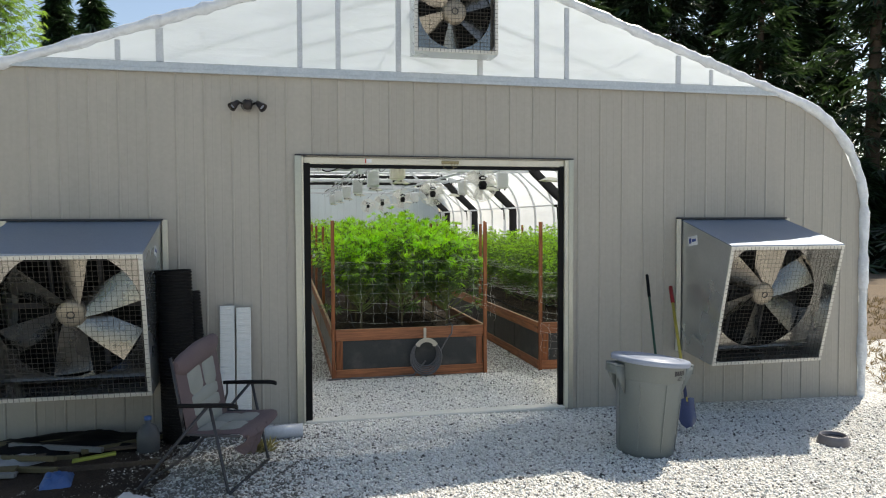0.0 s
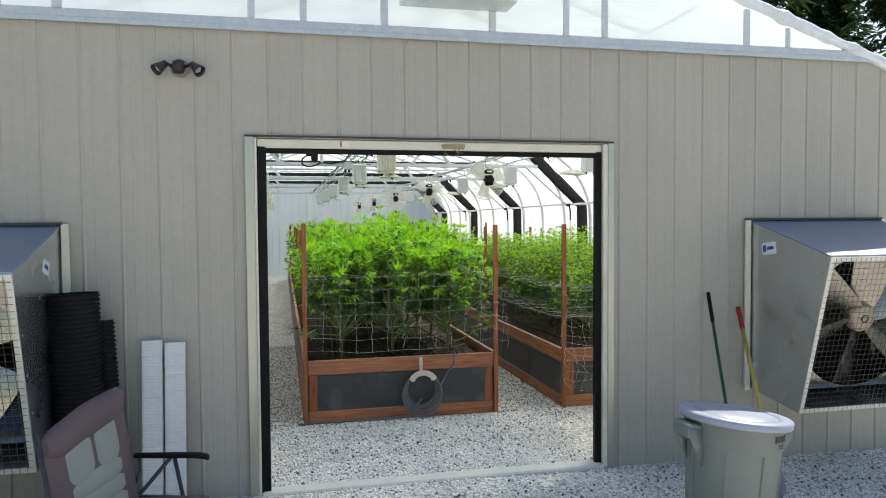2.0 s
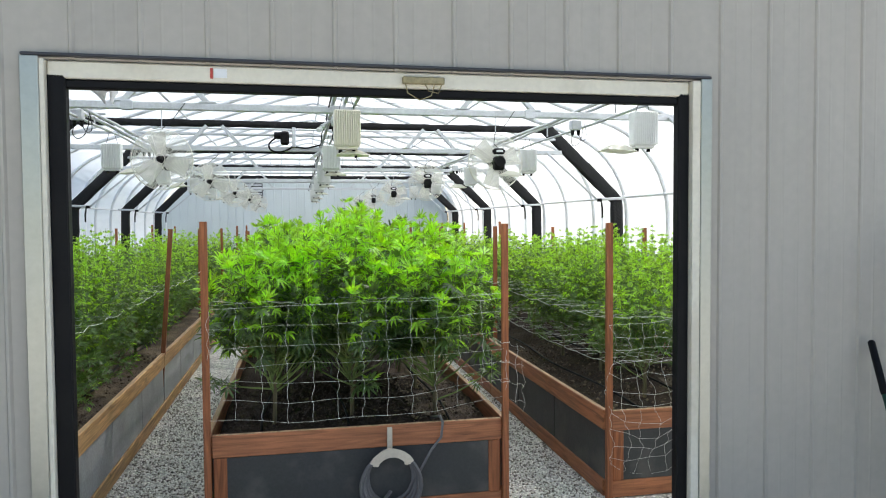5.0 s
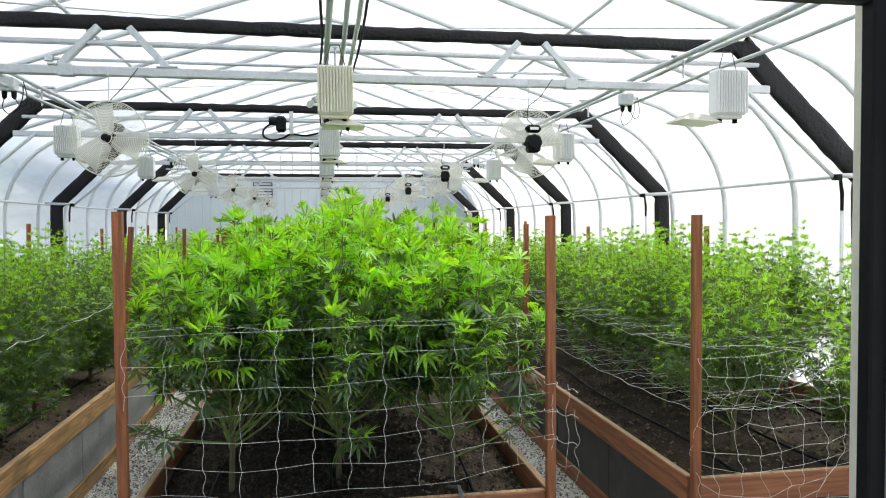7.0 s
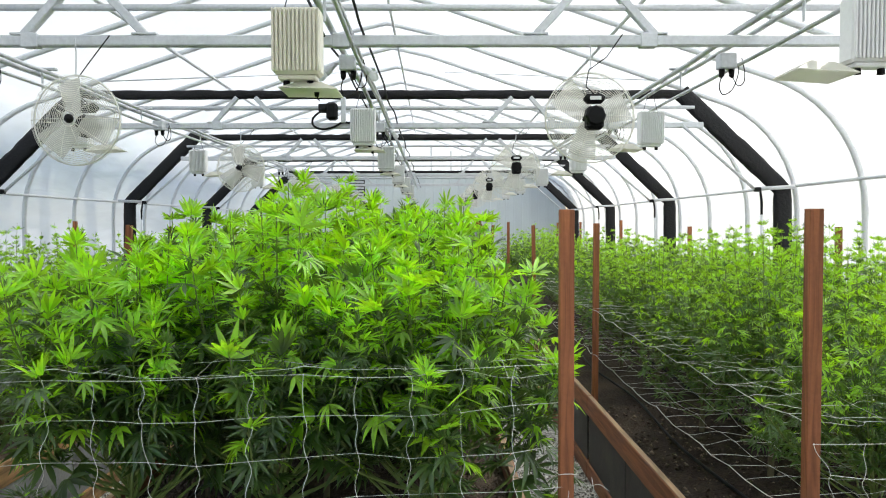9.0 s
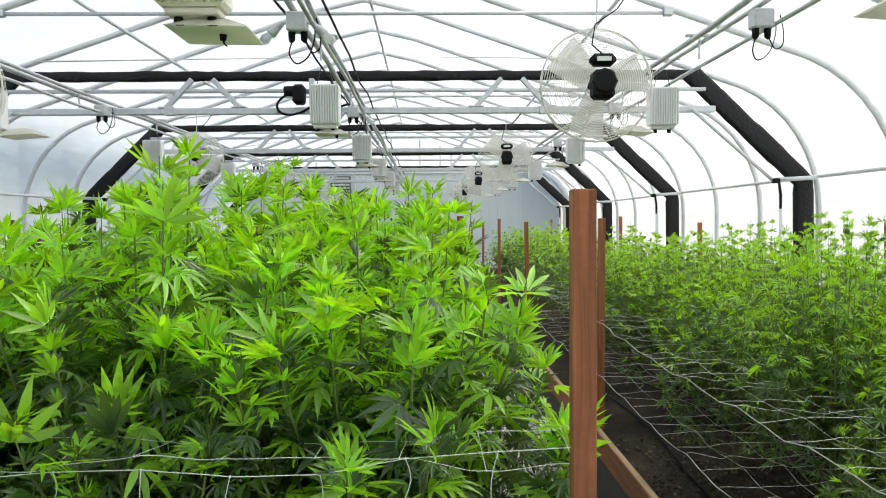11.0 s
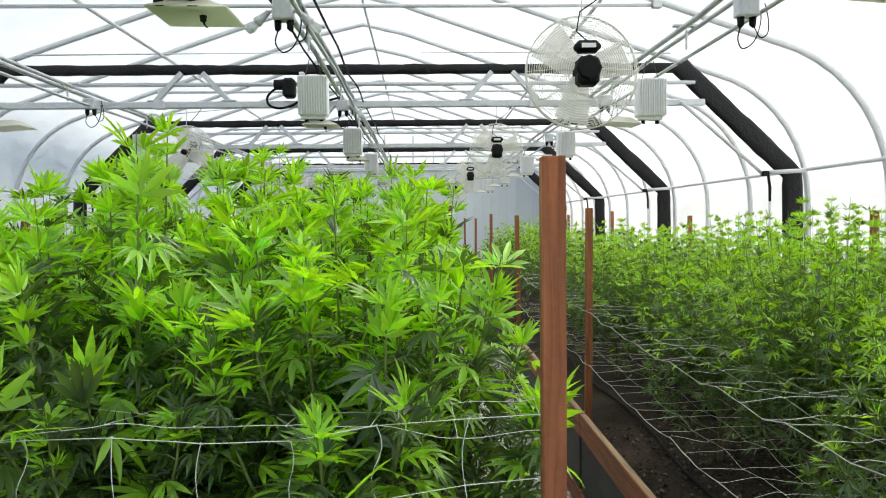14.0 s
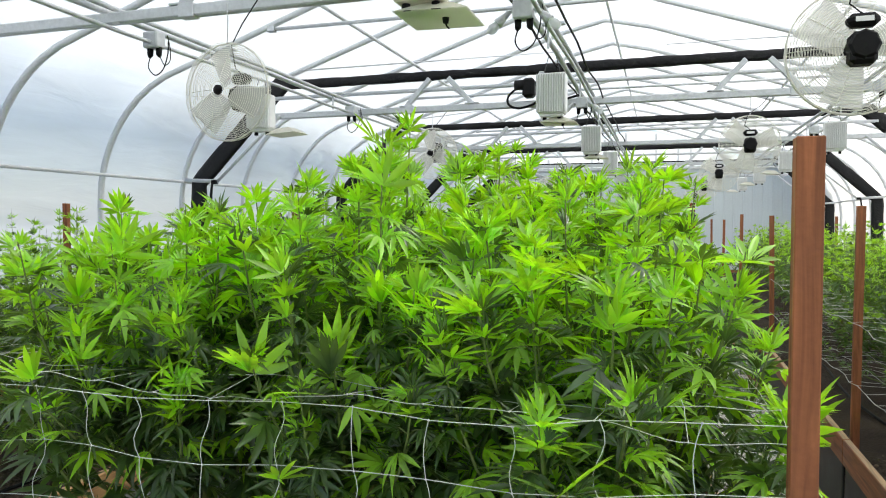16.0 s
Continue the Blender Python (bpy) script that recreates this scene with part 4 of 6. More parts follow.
# ---- yard things ----
def bin_with_lid():
    x, y = 3.07, 5.52
    t = thing("trash_can", pose(x, y, ground_z(x, y), 0, 3.5, 0) @ pose(0, 0, 0, 0, 0, 92) @ Matrix.Diagonal((1.0, 1.0, 1.16, 1.0)), "grey round plastic trash can with a lid", "trash can")
    g = Geo()
    g.lathe([(0.0, 0.0), (0.235, 0.0), (0.247, 0.03), (0.285, 0.56), (0.288, 0.57), (0.297, 0.58), (0.301, 0.68), (0.31, 0.685), (0.312, 0.70), (0.296, 0.70), (0.285, 0.6), (0.24, 0.03), (0.0, 0.02)], 40)
    body = part("body", g, GREY_PLASTIC, t, smooth=True)
    for s in (-1, 1):
        h = Geo()
        h.box(-0.085, 0.085, min(s * 0.29, s * 0.385), max(s * 0.29, s * 0.385), 0.652, 0.672, 0.006)
        h.box(-0.085, 0.085, min(s * 0.372, s * 0.385), max(s * 0.372, s * 0.385), 0.60, 0.66, 0.005)
        for x in (-0.085, 0.073):
            web = [(s * 0.285, 0.655), (s * 0.372, 0.655), (s * 0.372, 0.605), (s * 0.315, 0.52), (s * 0.275, 0.45)]
            h.slab(web if s < 0 else web[::-1], 0, x, x + 0.012)
        part("handle", h, GREY_PLASTIC, t, "moulded grey handle", smooth=True)
    for k in range(8):
        r = Geo()
        a = 2 * math.pi * k / 8
        r.beam((0.252 * math.cos(a), 0.252 * math.sin(a), 0.05), (0.287 * math.cos(a), 0.287 * math.sin(a), 0.55), 0.012, 0.010, 0.003)
        part("rib", r, GREY_PLASTIC, body)
    g = Geo()
    g.lathe([(0.0, 0.014), (0.12, 0.013), (0.236, 0.008), (0.244, 0.001), (0.252, 0.001), (0.258, 0.009), (0.30, 0.010), (0.332, 0.006), (0.338, -0.002), (0.337, -0.03), (0.329, -0.031), (0.324, -0.004), (0.0, -0.004)], 44)
    lid = part("lid", g, LID_PLASTIC, t, "pale grey snap-on lid", smooth=True, m=pose(0, 0, 0.708, 2.5, 1.5, 0))
    # plain mark of a maker's name on the side
    INK = material("dark_print", (0.02, 0.02, 0.025), 0.5, bump=0)
    g = Geo()
    a0 = radians(-168)
    for i, (wd, gap) in enumerate(((0.022, 0.005),) * 5):
        for z0, z1, f in ((0.620, 0.655, 1.0),):
            a = a0 + i * 0.092
            b = a + 0.075
            rows = [[(0.3005 * math.cos(a + (b - a) * k / 2), 0.3005 * math.sin(a + (b - a) * k / 2), z) for k in range(3)] for z in (z0, z1)]
            g.sheet(rows)
    for i in range(3):
        a, b = a0 + 0.12, a0 + 0.32
        z = 0.605 - 0.009 * i
        g.sheet([[(0.3005 * math.cos(a + (b - a) * k / 3), 0.3005 * math.sin(a + (b - a) * k / 3), zz) for k in range(4)] for zz in (z, z + 0.004)])
    part("printed_mark", g, INK, body, "dark printed maker's mark")
    return t


bin_with_lid()


def leaning_tool(name, foot, top, r, mats, label, blade=None):
    t = thing(name, Matrix(), label, "garden tool")
    a, b = Vector(foot), Vector(top)
    k = 0.84
    g = Geo()
    g.tube([a, a.lerp(b, 0.4) + Vector((0.004, 0, 0)), a.lerp(b, k)], r, 10)
    part("shaft", g, mats[0], t, smooth=True)
    g = Geo()
    g.tube([a.lerp(b, k), a.lerp(b, k + 0.01), a.lerp(b, 0.995), b], [r * 1.1, r * 1.3, r * 1.3, r * 0.8], 10)
    part("grip", g, mats[1], t, smooth=True)
    if blade:
        rows = []
        d = (b - a).normalized()
        s = Vector((1, 0.2, 0)).normalized()
        nrm = d.cross(s).normalized()
        for i in range(7):
            u = i / 6
            wd = 0.11 * (1 - 0.1 * u) if u < 0.6 else 0.11 * math.sqrt(max(0.0, 1 - ((u - 0.6) / 0.42) ** 2))
            rows.append([a - d * (0.30 * u - 0.04) + s * wd * j + nrm * (0.025 * j * j - 0.01) for j in (-1, -0.5, 0, 0.5, 1)])
        g = Geo()
        g.sheet(rows)
        g.sheet([list(reversed([p - nrm * 0.003 for p in r])) for r in rows])
        part("blade", g, blade, t, "dark blue steel blade", smooth=True)
        g = Geo()
        g.tube([a - d * 0.05, a + d * 0.2], [0.014, r * 1.2], 10)
        part("socket", g, blade, t, smooth=True)
    return t


GREEN_FIBRE = material("green_fibreglass", (0.01, 0.06, 0.035), 0.4, bump=0.02)
YELLOW_FIBRE = material("yellow_fibreglass", (0.45, 0.36, 0.06), 0.45, bump=0.02)
RED_GRIP = material("red_grip", (0.28, 0.02, 0.02), 0.5, bump=0.05)
BLUE_STEEL = material("blue_grey_steel", (0.05, 0.06, 0.12), 0.4, 0.4, bump=0.05)
leaning_tool("rake", (3.55, 6.05, ground_z(3.5, 6.05) + 0.02), (3.83, 6.90, 1.33), 0.013, (GREEN_FIBRE, BLACK), "rake with a green handle leaning on the wall")
leaning_tool("shovel", (3.80, 6.05, ground_z(3.7, 6.1) + 0.27), (4.10, 6.88, 1.20), 0.016, (YELLOW_FIBRE, RED_GRIP), "yellow handled shovel with a red grip leaning on the wall", BLUE_STEEL)

t = thing("pet_bowl", pose(4.92, 5.42, ground_z(4.9, 5.4)), "round dark pet bowl on the gravel", "bowl")
g = Geo()
g.lathe([(0.0, 0.0), (0.135, 0.0), (0.14, 0.01), (0.12, 0.085), (0.112, 0.09), (0.104, 0.085), (0.10, 0.03), (0.0, 0.022)], 32)
part("bowl", g, material("bowl_grey", (0.16, 0.15, 0.16), 0.45, bump=0.03), t, smooth=True)
g = Geo()
g.lathe([(0.0, 0.0), (0.1015, 0.002)], 24)
part("water", g, material("dark_water", (0.02, 0.022, 0.03), 0.08, bump=0), t, m=pose(0, 0, 0.06))


def camp_chair():
    FABRIC = material("brown_canvas", (0.115, 0.085, 0.09), 0.9, var=0.12, scale=5, fine=120, bump=0.25)
    PAD = material("grey_quilted_canvas", (0.25, 0.265, 0.245), 0.9, var=0.08, scale=5, fine=120, bump=0.25)
    t = thing("folding_chair", pose(-0.62, 5.676, ground_z(-0.6, 5.6), 0, 0, 70), "wide brown and grey padded folding camp chair", "chair")
    W = 0.335

    def panel(name, pts, wid, thick, mat, bulge=0.02, label="", mid=0.0, sag=0.0):
        rows, low = [], []
        for i, (y, z) in enumerate(pts):
            a = Vector(pts[max(i - 1, 0)])
            b = Vector(pts[min(i + 1, len(pts) - 1)])
            d = (b - a).normalized()
            nrm = Vector((0, -d.y, d.x))
            top, bot = [], []
            for j in range(13):
                u = j / 12 * 2 - 1
                lift = bulge * (1 - u * u)
                slope = 0.05 * (mid + u * wid) / W * max(0.0, min(1.0, (z - 0.42) / 0.5))
                v = Vector((mid + u * wid, y, z + slope - sag * (1 - u * u)))
                edge = 1 - abs(u) ** 6 * 0.8
                top.append(v + nrm * (thick * edge + lift))
                bot.append(v - nrm * thick * edge * 0.4)
            rows.append(top)
            low.append(list(reversed(bot)))
        g = Geo()
        g.sheet(rows)
        g.sheet(low)
        for r in (0, -1):
            g.sheet([list(reversed(low[r])), rows[r]])
        g.sheet([[r[0] for r in rows], [r[-1] for r in low]])
        g.sheet([[r[0] for r in low], [r[-1] for r in rows]])
        return part(name, g, mat, t, label, smooth=True)

    def lean(z):
        return -0.02 + 0.185 * (z - 0.40)

    panel("backrest", [(lean(z), z) for z in (0.40, 0.5, 0.6, 0.7, 0.8, 0.9, 0.96, 1.0)], W, 0.02, FABRIC, 0.008)

    def pad(z0, z1, wid, mid=0.0):
        zs = [z0 + (z1 - z0) * q / 5 for q in range(6)]
        panel("back_pad", [(lean(z) - (0.004 if e in (0, 5) else 0.018), z) for e, z in enumerate(zs)], wid, 0.016, PAD, 0.012, "grey quilted pad", mid)

    for z0, z1 in ((0.42, 0.515), (0.52, 0.605), (0.61, 0.69)):
        pad(z0, z1, W * 0.66)
    for q in (-1, 1):
        pad(0.695, 0.90, W * 0.325, q * W * 0.335)
    # a soft roll over the top edge, gathered at both ends
    rows = []
    for k in range(13):
        a = 2 * math.pi * k / 12
        row = []
        for j in range(15):
            u = j / 14 * 2 - 1
            fat = (1 - 0.55 * abs(u) ** 5) * (1 + 0.07 * math.sin(5 * u + k * 0.7))
            z = 0.965 + 0.052 * u + 0.095 * fat * math.sin(a) - 0.012 * (1 - u * u)
            row.append((u * W * 0.98, lean(0.965) - 0.012 + 0.06 * fat * math.cos(a), z))
        rows.append(row)
    g = Geo()
    g.sheet(rows)
    for j in (0, -1):
        g.sheet([[r[j] for r in rows[:7]], [r[j] for r in reversed(rows[6:])]])
    part("headrest", g, FABRIC, t, "brown padded headrest roll", smooth=True)
    seat = [(-0.455, 0.40), (-0.45, 0.43), (-0.42, 0.44), (-0.3, 0.432), (-0.15, 0.42), (-0.04, 0.412), (0.0, 0.42)]
    panel("seat", seat, W, 0.018, FABRIC, 0.004, sag=0.02)
    for y0, y1 in ((-0.36, -0.20), (-0.195, -0.03)):
        for q in (-1, 1):
            ys = [y0 + (y1 - y0) * k / 4 for k in range(5)]
            panel("seat_pad", [(y, 0.414 - 0.06 * (y + 0.2) + (0.0 if k in (0, 4) else 0.012)) for k, y in enumerate(ys)], W * 0.36, 0.016, PAD, 0.010, "grey quilted pad", q * W * 0.37, sag=0.004)
    for s in (-1, 1):
        x = s * (W + 0.012)
        g = Geo()
        g.tube([(x, 0.10, 0.99), (x, 0.0, 0.42), (x, -0.43, 0.425)], 0.011, 8)
        part("side_tube", g, DARK_STEEL, t, smooth=True)
        x = s * (W + 0.05)
        for foot in (-0.36, 0.36):
            g = Geo()
            g.tube([(x, -0.21 - 0.01 * (1 if foot < 0 else -1), 0.645), (x, foot * 0.97 - 0.002, 0.02), (x, foot, 0.004)], 0.012, 8)
            part("leg", g, DARK_STEEL, t, smooth=True)
        g = Geo()
        rows = []
        for y, w, z in ((0.03, 0.014, 0.645), (0.0, 0.022, 0.648), (-0.10, 0.024, 0.652), (-0.22, 0.031, 0.658), (-0.36, 0.034, 0.662), (-0.41, 0.03, 0.658), (-0.43, 0.016, 0.65)):
            rows.append([(x + w * math.cos(a), y, z + (0.014 if math.sin(a) > 0 else 0.018) * math.sin(a)) for a in [2 * math.pi * k / 12 for k in range(13)]])
        g.sheet(rows)
        for r in (rows[0], rows[-1]):
            g.sheet([r[:7], list(reversed(r[6:]))])
        part("armrest", g, BLACK, t, "black plastic armrest", smooth=True)
        g = Geo()
        g.tube([(s * (W + 0.012), 0.012, 0.47), (x, 0.0, 0.56), (x, 0.0, 0.645)], 0.009, 6)
        part("arm_strut", g, DARK_STEEL, t, smooth=True)
    # folded foot rest hanging from the front of the seat
    g = Geo()
    g.sheet([[(-W * 0.98 + W * 1.15 * j / 10 + 0.012 * math.sin(i * 1.9), -0.458 - 0.02 * math.sin(j * 1.4 + i * 0.8) + 0.06 * (i / 6) ** 2, 0.425 - (0.016 + 0.018 * math.sin(math.pi * min(1.0, j / 9)) + 0.012 * (j > 6)) * i) for j in range(11)] for i in range(7)])
    part("hanging_flap", g, FABRIC, t, "crumpled brown fabric flap", smooth=True)
    for y in (-0.36, 0.36):
        g = Geo()
        g.tube([(-W - 0.05, y, 0.012), (W + 0.05, y, 0.012)], 0.012, 8)
        part("foot_bar", g, DARK_STEEL, t, smooth=True)
    return t


camp_chair()

# corrugated black drain pipes standing against the wall
for x, y, r, h, lean in ((-0.95, 6.64, 0.155, 1.56, 3), (-0.76, 6.72, 0.075, 1.36, 8)):
    prof = []
    k = int(h / 0.03)
    for i in range(k):
        z = h * i / k
        prof += [(r, z), (r, z + 0.014), (r - 0.009, z + 0.018), (r - 0.009, z + 0.027)]
    prof += [(r, h), (r - 0.014, h), (r - 0.016, h - 0.4), (0, h - 0.42)]
    g = Geo()
    g.lathe(prof, 24)
    thing("drain_pipe", pose(x, y, ground_z(x, y), -lean * 0.6, -lean * 0.5, 0), "black corrugated plastic drain pipe leaning on the wall", "pipe", "drain pipes", geo=g, mat=BLACK, smooth=False)

# pair of ribbed white trays
for x, h in ((-0.545, 1.20), (-0.395, 1.18)):
    t = thing("ribbed_panel", pose(x, 6.76, ground_z(x, 6.8), -5, 0, 0), "narrow white ribbed plastic panel leaning on the wall", "panel", "white ribbed panels")
    g = Geo()
    g.box(-0.066, 0.066, 0.0, 0.05, 0.0, h, 0.006)
    part("back", g, WHITE_PAINT, t)
    g = Geo()
    k = int(h / 0.022)
    for i in range(k):
        z = 0.008 + h * i / k
        g.box(-0.067, 0.067, -0.012, 0.0, z, z + 0.012, 0.002)
    part("ribs", g, WHITE_PAINT, t)

# white pipe lying by the threshold
t = thing("white_pipe", pose(-0.03, 6.50, ground_z(0, 6.5) + 0.062, 0, 0, 4), "short white plastic pipe lying on the gravel", "pipe")
g = Geo()
g.lathe([(0.0, -0.17), (0.055, -0.17), (0.062, -0.166), (0.062, 0.17), (0.054, 0.17), (0.052, 0.08), (0, 0.08)], 24, Matrix.Rotation(radians(90), 4, "Y"))
part("tube", g, material("pale_grey_pvc", (0.5, 0.53, 0.58), 0.4, bump=0.05), t, smooth=True)

# scrap timber, a tarp and a jug under the left fan
rs = random.Random(21)
for k in range(16):
    x, y = rs.uniform(-2.6, -1.35), rs.uniform(5.75, 6.7)
    L = rs.uniform(0.4, 1.1)
    w, h = rs.choice(((0.09, 0.02), (0.04, 0.04), (0.14, 0.018)))
    g = Geo()
    g.box(-L / 2, L / 2, -w / 2, w / 2, 0, h, 0.003)
    # only dark materials here, so the pile's shade is in the board colours
    thing("scrap_board", pose(x, y, ground_z(x, y) + 0.005 + 0.018 * (k % 4), rs.uniform(-3, 3), rs.uniform(-1.5, 1.5), rs.uniform(-25, 35)), "weathered scrap timber board on a pile, darkened for shade", "board", "scrap boards", geo=g,
          mat=rs.choice((PANEL_GREY, STEM_DARK, BARK, STEM_DARK)))


def crumpled(name, x, y, z, sx, sy, sz, mat, label, category, seed):
    n = 16
    rows = []
    for i in range(n + 1):
        row = []
        for j in range(n + 1):
            u, v = i / n * 2 - 1, j / n * 2 - 1
            e = max(0.0, 1 - max(abs(u), abs(v)) ** 3)
            q = noise.noise(Vector((u * 2.2 + seed, v * 2.2, seed))) * 0.5 + noise.noise(Vector((u * 6, v * 6 + seed, 1))) * 0.22
            row.append((u * sx * (1 + 0.1 * q), v * sy * (1 + 0.12 * q), sz * e * (0.7 + q)))
        rows.append(row)
    g = Geo()
    g.sheet(rows)
    return thing(name, pose(x, y, z, 0, 0, seed * 20), label, category, geo=g, mat=mat, smooth=True)


# black heap is added, standing in for the shadow at the wall's foot
crumpled("plastic_sheet", -1.85, 6.62, ground_z(-1.8, 6.6) + 0.01, 0.75, 0.26, 0.13, BLACK, "crumpled black sheet added for the dark shade under the fan", "sheet", 0)
BLUE_TARP = material("blue_tarp", (0.05, 0.12, 0.3), 0.45, bump=0.2)
GREY_SHEET = material("grey_plastic_sheet", (0.35, 0.36, 0.37), 0.4, bump=0.2)
crumpled("plastic_sheet", -2.35, 6.1, ground_z(-2, 6) + 0.02, 0.45, 0.16, 0.09, GREY_SHEET, "crumpled grey plastic sheet on the scrap pile", "sheet", 2)
crumpled("tarp", -1.72, 5.72, ground_z(-1.7, 5.7) + 0.01, 0.16, 0.11, 0.09, BLUE_TARP, "small crumpled blue tarp on the gravel", "tarp", 5)
crumpled("rag", -1.15, 5.12, ground_z(-1.1, 5.1) + 0.005, 0.22, 0.13, 0.07, material("white_cloth", (0.7, 0.7, 0.68), 0.85, bump=0.2), "crumpled white cloth on the gravel", "cloth", 3)
g = Geo()
g.box(-0.16, 0.16, -0.03, 0.03, 0, 0.02, 0.004)
thing("scrap_board", pose(-1.52, 6.0, ground_z(-1.6, 6) + 0.09, 0, -4, 12), "yellow green painted scrap board on a pile", "board", "scrap boards", geo=g, mat=material("lime_paint", (0.3, 0.33, 0.05), 0.5))
t = thing("plastic_jug", pose(-1.18, 6.38, ground_z(-1.3, 6.3)), "grey plastic jug on the ground, coloured dark for shadow", "jug")
g = Geo()
g.lathe([(0.0, 0.0), (0.085, 0.0), (0.095, 0.02), (0.095, 0.16), (0.07, 0.22), (0.028, 0.25), (0.028, 0.285), (0.0, 0.285)], 20)
# the jug's dark grey includes the shadow it stands in
part("body", g, material("shadowed_jug_plastic", (0.085, 0.09, 0.095), 0.5, bump=0.04), t, smooth=True)
g = Geo()
g.lathe([(0.0, 0.31), (0.031, 0.31), (0.031, 0.28)], 16)
part("cap", g, BLUE_TARP, t, smooth=True)


# ---- raised beds ----
def raised_bed(cx, side_mat, rail_mat, label, soil=SOIL):
    """A long planter of boards and dark panels with stakes; its front is at y = BED_Y0."""
    t = thing("raised_bed", pose(cx, BED_Y0, 0), label, "raised bed", "raised beds")
    L, w, h = BED_Y1 - BED_Y0, BED_W / 2, BED_H
    tb, bh = 0.04, 0.14
    rs = random.Random(int(cx * 100))

    def board(name, x0, x1, y0, y1, z0, z1, mat, lab=""):
        g = Geo()
        g.box(x0, x1, y0, y1, z0, z1, 0.005)
        if name == "top_rail":
            g.m[13] = 1          # the weathered upper face, light from above also in its colour
            return part(name, g, [mat, WORN_LIT_TOP], t, lab)
        return part(name, g, mat, t, lab)

    for y0, y1 in ((0.0, tb), (L - tb, L)):
        board("top_rail", -w + 0.045, w - 0.045, y0, y1, h - bh, h, REDWOOD)
        board("bottom_rail", -w + 0.045, w - 0.045, y0, y1, 0.005, bh - 0.02, REDWOOD)
        board("panel", -w + 0.05, w - 0.05, y0 + 0.012, y0 + 0.026, bh - 0.02, h - bh, PANEL, "dark grey end panel")
        for s in (-1, 1):
            board("end_stile", s * (w - 0.095) - 0.04, s * (w - 0.095) + 0.04, y0 - 0.0 if y0 == 0 else y0, y0 + 0.011, bh - 0.018, h - bh - 0.002, REDWOOD_Z)
    n = 6
    seg = L / n
    for s in (-1, 1):
        for k in range(n):
            y0, y1 = k * seg + 0.002, (k + 1) * seg - 0.002
            xa, xb = sorted((s * w, s * (w - tb)))
            board("top_rail", xa, xb, y0 + (0.043 if k == 0 else 0), y1, h - bh, h, rail_mat)
            board("bottom_rail", xa, xb, y0 + (0.043 if k == 0 else 0), y1, 0.005, bh - 0.02, rail_mat)
            for j in range(3):
                ya, yb = y0 + 0.05 + (seg - 0.06) * j / 3, y0 + 0.05 + (seg - 0.06) * (j + 1) / 3 - 0.006
                px, qx = sorted((s * (w - 0.012), s * (w - 0.026)))
                board("panel", px, qx, ya, yb, bh - 0.02, h - bh, side_mat)
        for k in range(7):
            y = 0.02 + 3.05 * k
            if y < L - 0.05:
                x = s * (w - 0.022)
                if k:
                    x = s * (w - tb - 0.024)
                top = (1.93 if s < 0 and cx < 3 else 1.905) if k == 0 else 1.87 + rs.uniform(-0.05, 0.05)
                g = Geo()
                m = pose(x, y - 0.025 if k == 0 else y, 0, rs.uniform(-0.8, 0.8) * (k > 0), 4.2 if (k == 1 and s > 0 and cx < 0) else rs.uniform(-1.2, 1.2) * (k > 0), 0)
                g.box(-0.0208, 0.0208, -0.018, 0.018, 0.0, top, 0.0018)
                part("stake", g, REDWOOD_Z, t, m=m)
    # soil with an uneven, mounded surface
    nx, ny = 18, 120
    rows = []
    for j in range(ny + 1):
        y = tb + (L - 2 * tb) * j / ny
        row = []
        for i in range(nx + 1):
            x = -w + tb + (2 * w - 2 * tb) * i / nx
            e = math.cos(x / w * math.pi / 2)
            z = 0.50 + 0.05 * e + 0.035 * noise.noise(Vector((x * 4 + cx, y * 4, 0))) + 0.02 * noise.noise(Vector((x * 14, y * 14, cx)))
            row.append((x, y, z))
        rows.append(row)
    g = Geo()
    g.sheet(rows)
    # dried out, paler ground where the drip lines do not reach
    for j in range(ny):
        for i in range(nx):
            x, y, z = rows[j][i]
            dry = 0.35 * noise.noise(Vector((x * 2.2 + cx * 3, y * 1.6, 5))) + (0.9 * (x / w - 0.42) if cx < 3 else 0.5 * (x / w) - 0.12 * max(0.0, y - 1.2))
            if soil is SOIL and dry > 0.1:
                g.m[j * nx + i] = 1
    part("soil", g, [soil, SOIL_DRY], t, "dark dry potting soil", smooth=True)
    return t


raised_bed(BEDS[0], PANEL_PALE, PALE_Y, "long raised bed of pale boards with grey metal panels", SOIL_DRY)
raised_bed(BEDS[1], PANEL_GREY, REDWOOD_Y, "long red stained timber raised bed with dark panels")
raised_bed(BEDS[2], PANEL, REDWOOD_Y, "long red stained timber raised bed with dark panels")

# drip lines on the soil
for cx in BEDS:
    for dx in (-0.62, -0.1, 0.62):
        g = Geo()
        pts = []
        for k in range(60):
            y = BED_Y0 + 0.10 + 0.3 * k
            x = cx + dx + 0.03 * math.sin(k * 0.8 + dx * 7 + cx)
            e = math.cos((x - cx) / (BED_W / 2) * math.pi / 2)
            pts.append((x, y, 0.535 + 0.05 * e))
        g.tube(pts, 0.009, 6)
        thing("drip_line", Matrix(), "black drip irrigation line on the soil", "hose", "drip lines", geo=g, mat=BLACK, smooth=True)

# clods and crumbs on the soil
CRUMB = material("soil_crumb", (0.06, 0.042, 0.03), 0.95, var=0.3, bump=0.3)
CRUMB_PALE = material("pale_soil_crumb", (0.17, 0.13, 0.09), 0.95, var=0.3, bump=0.3)

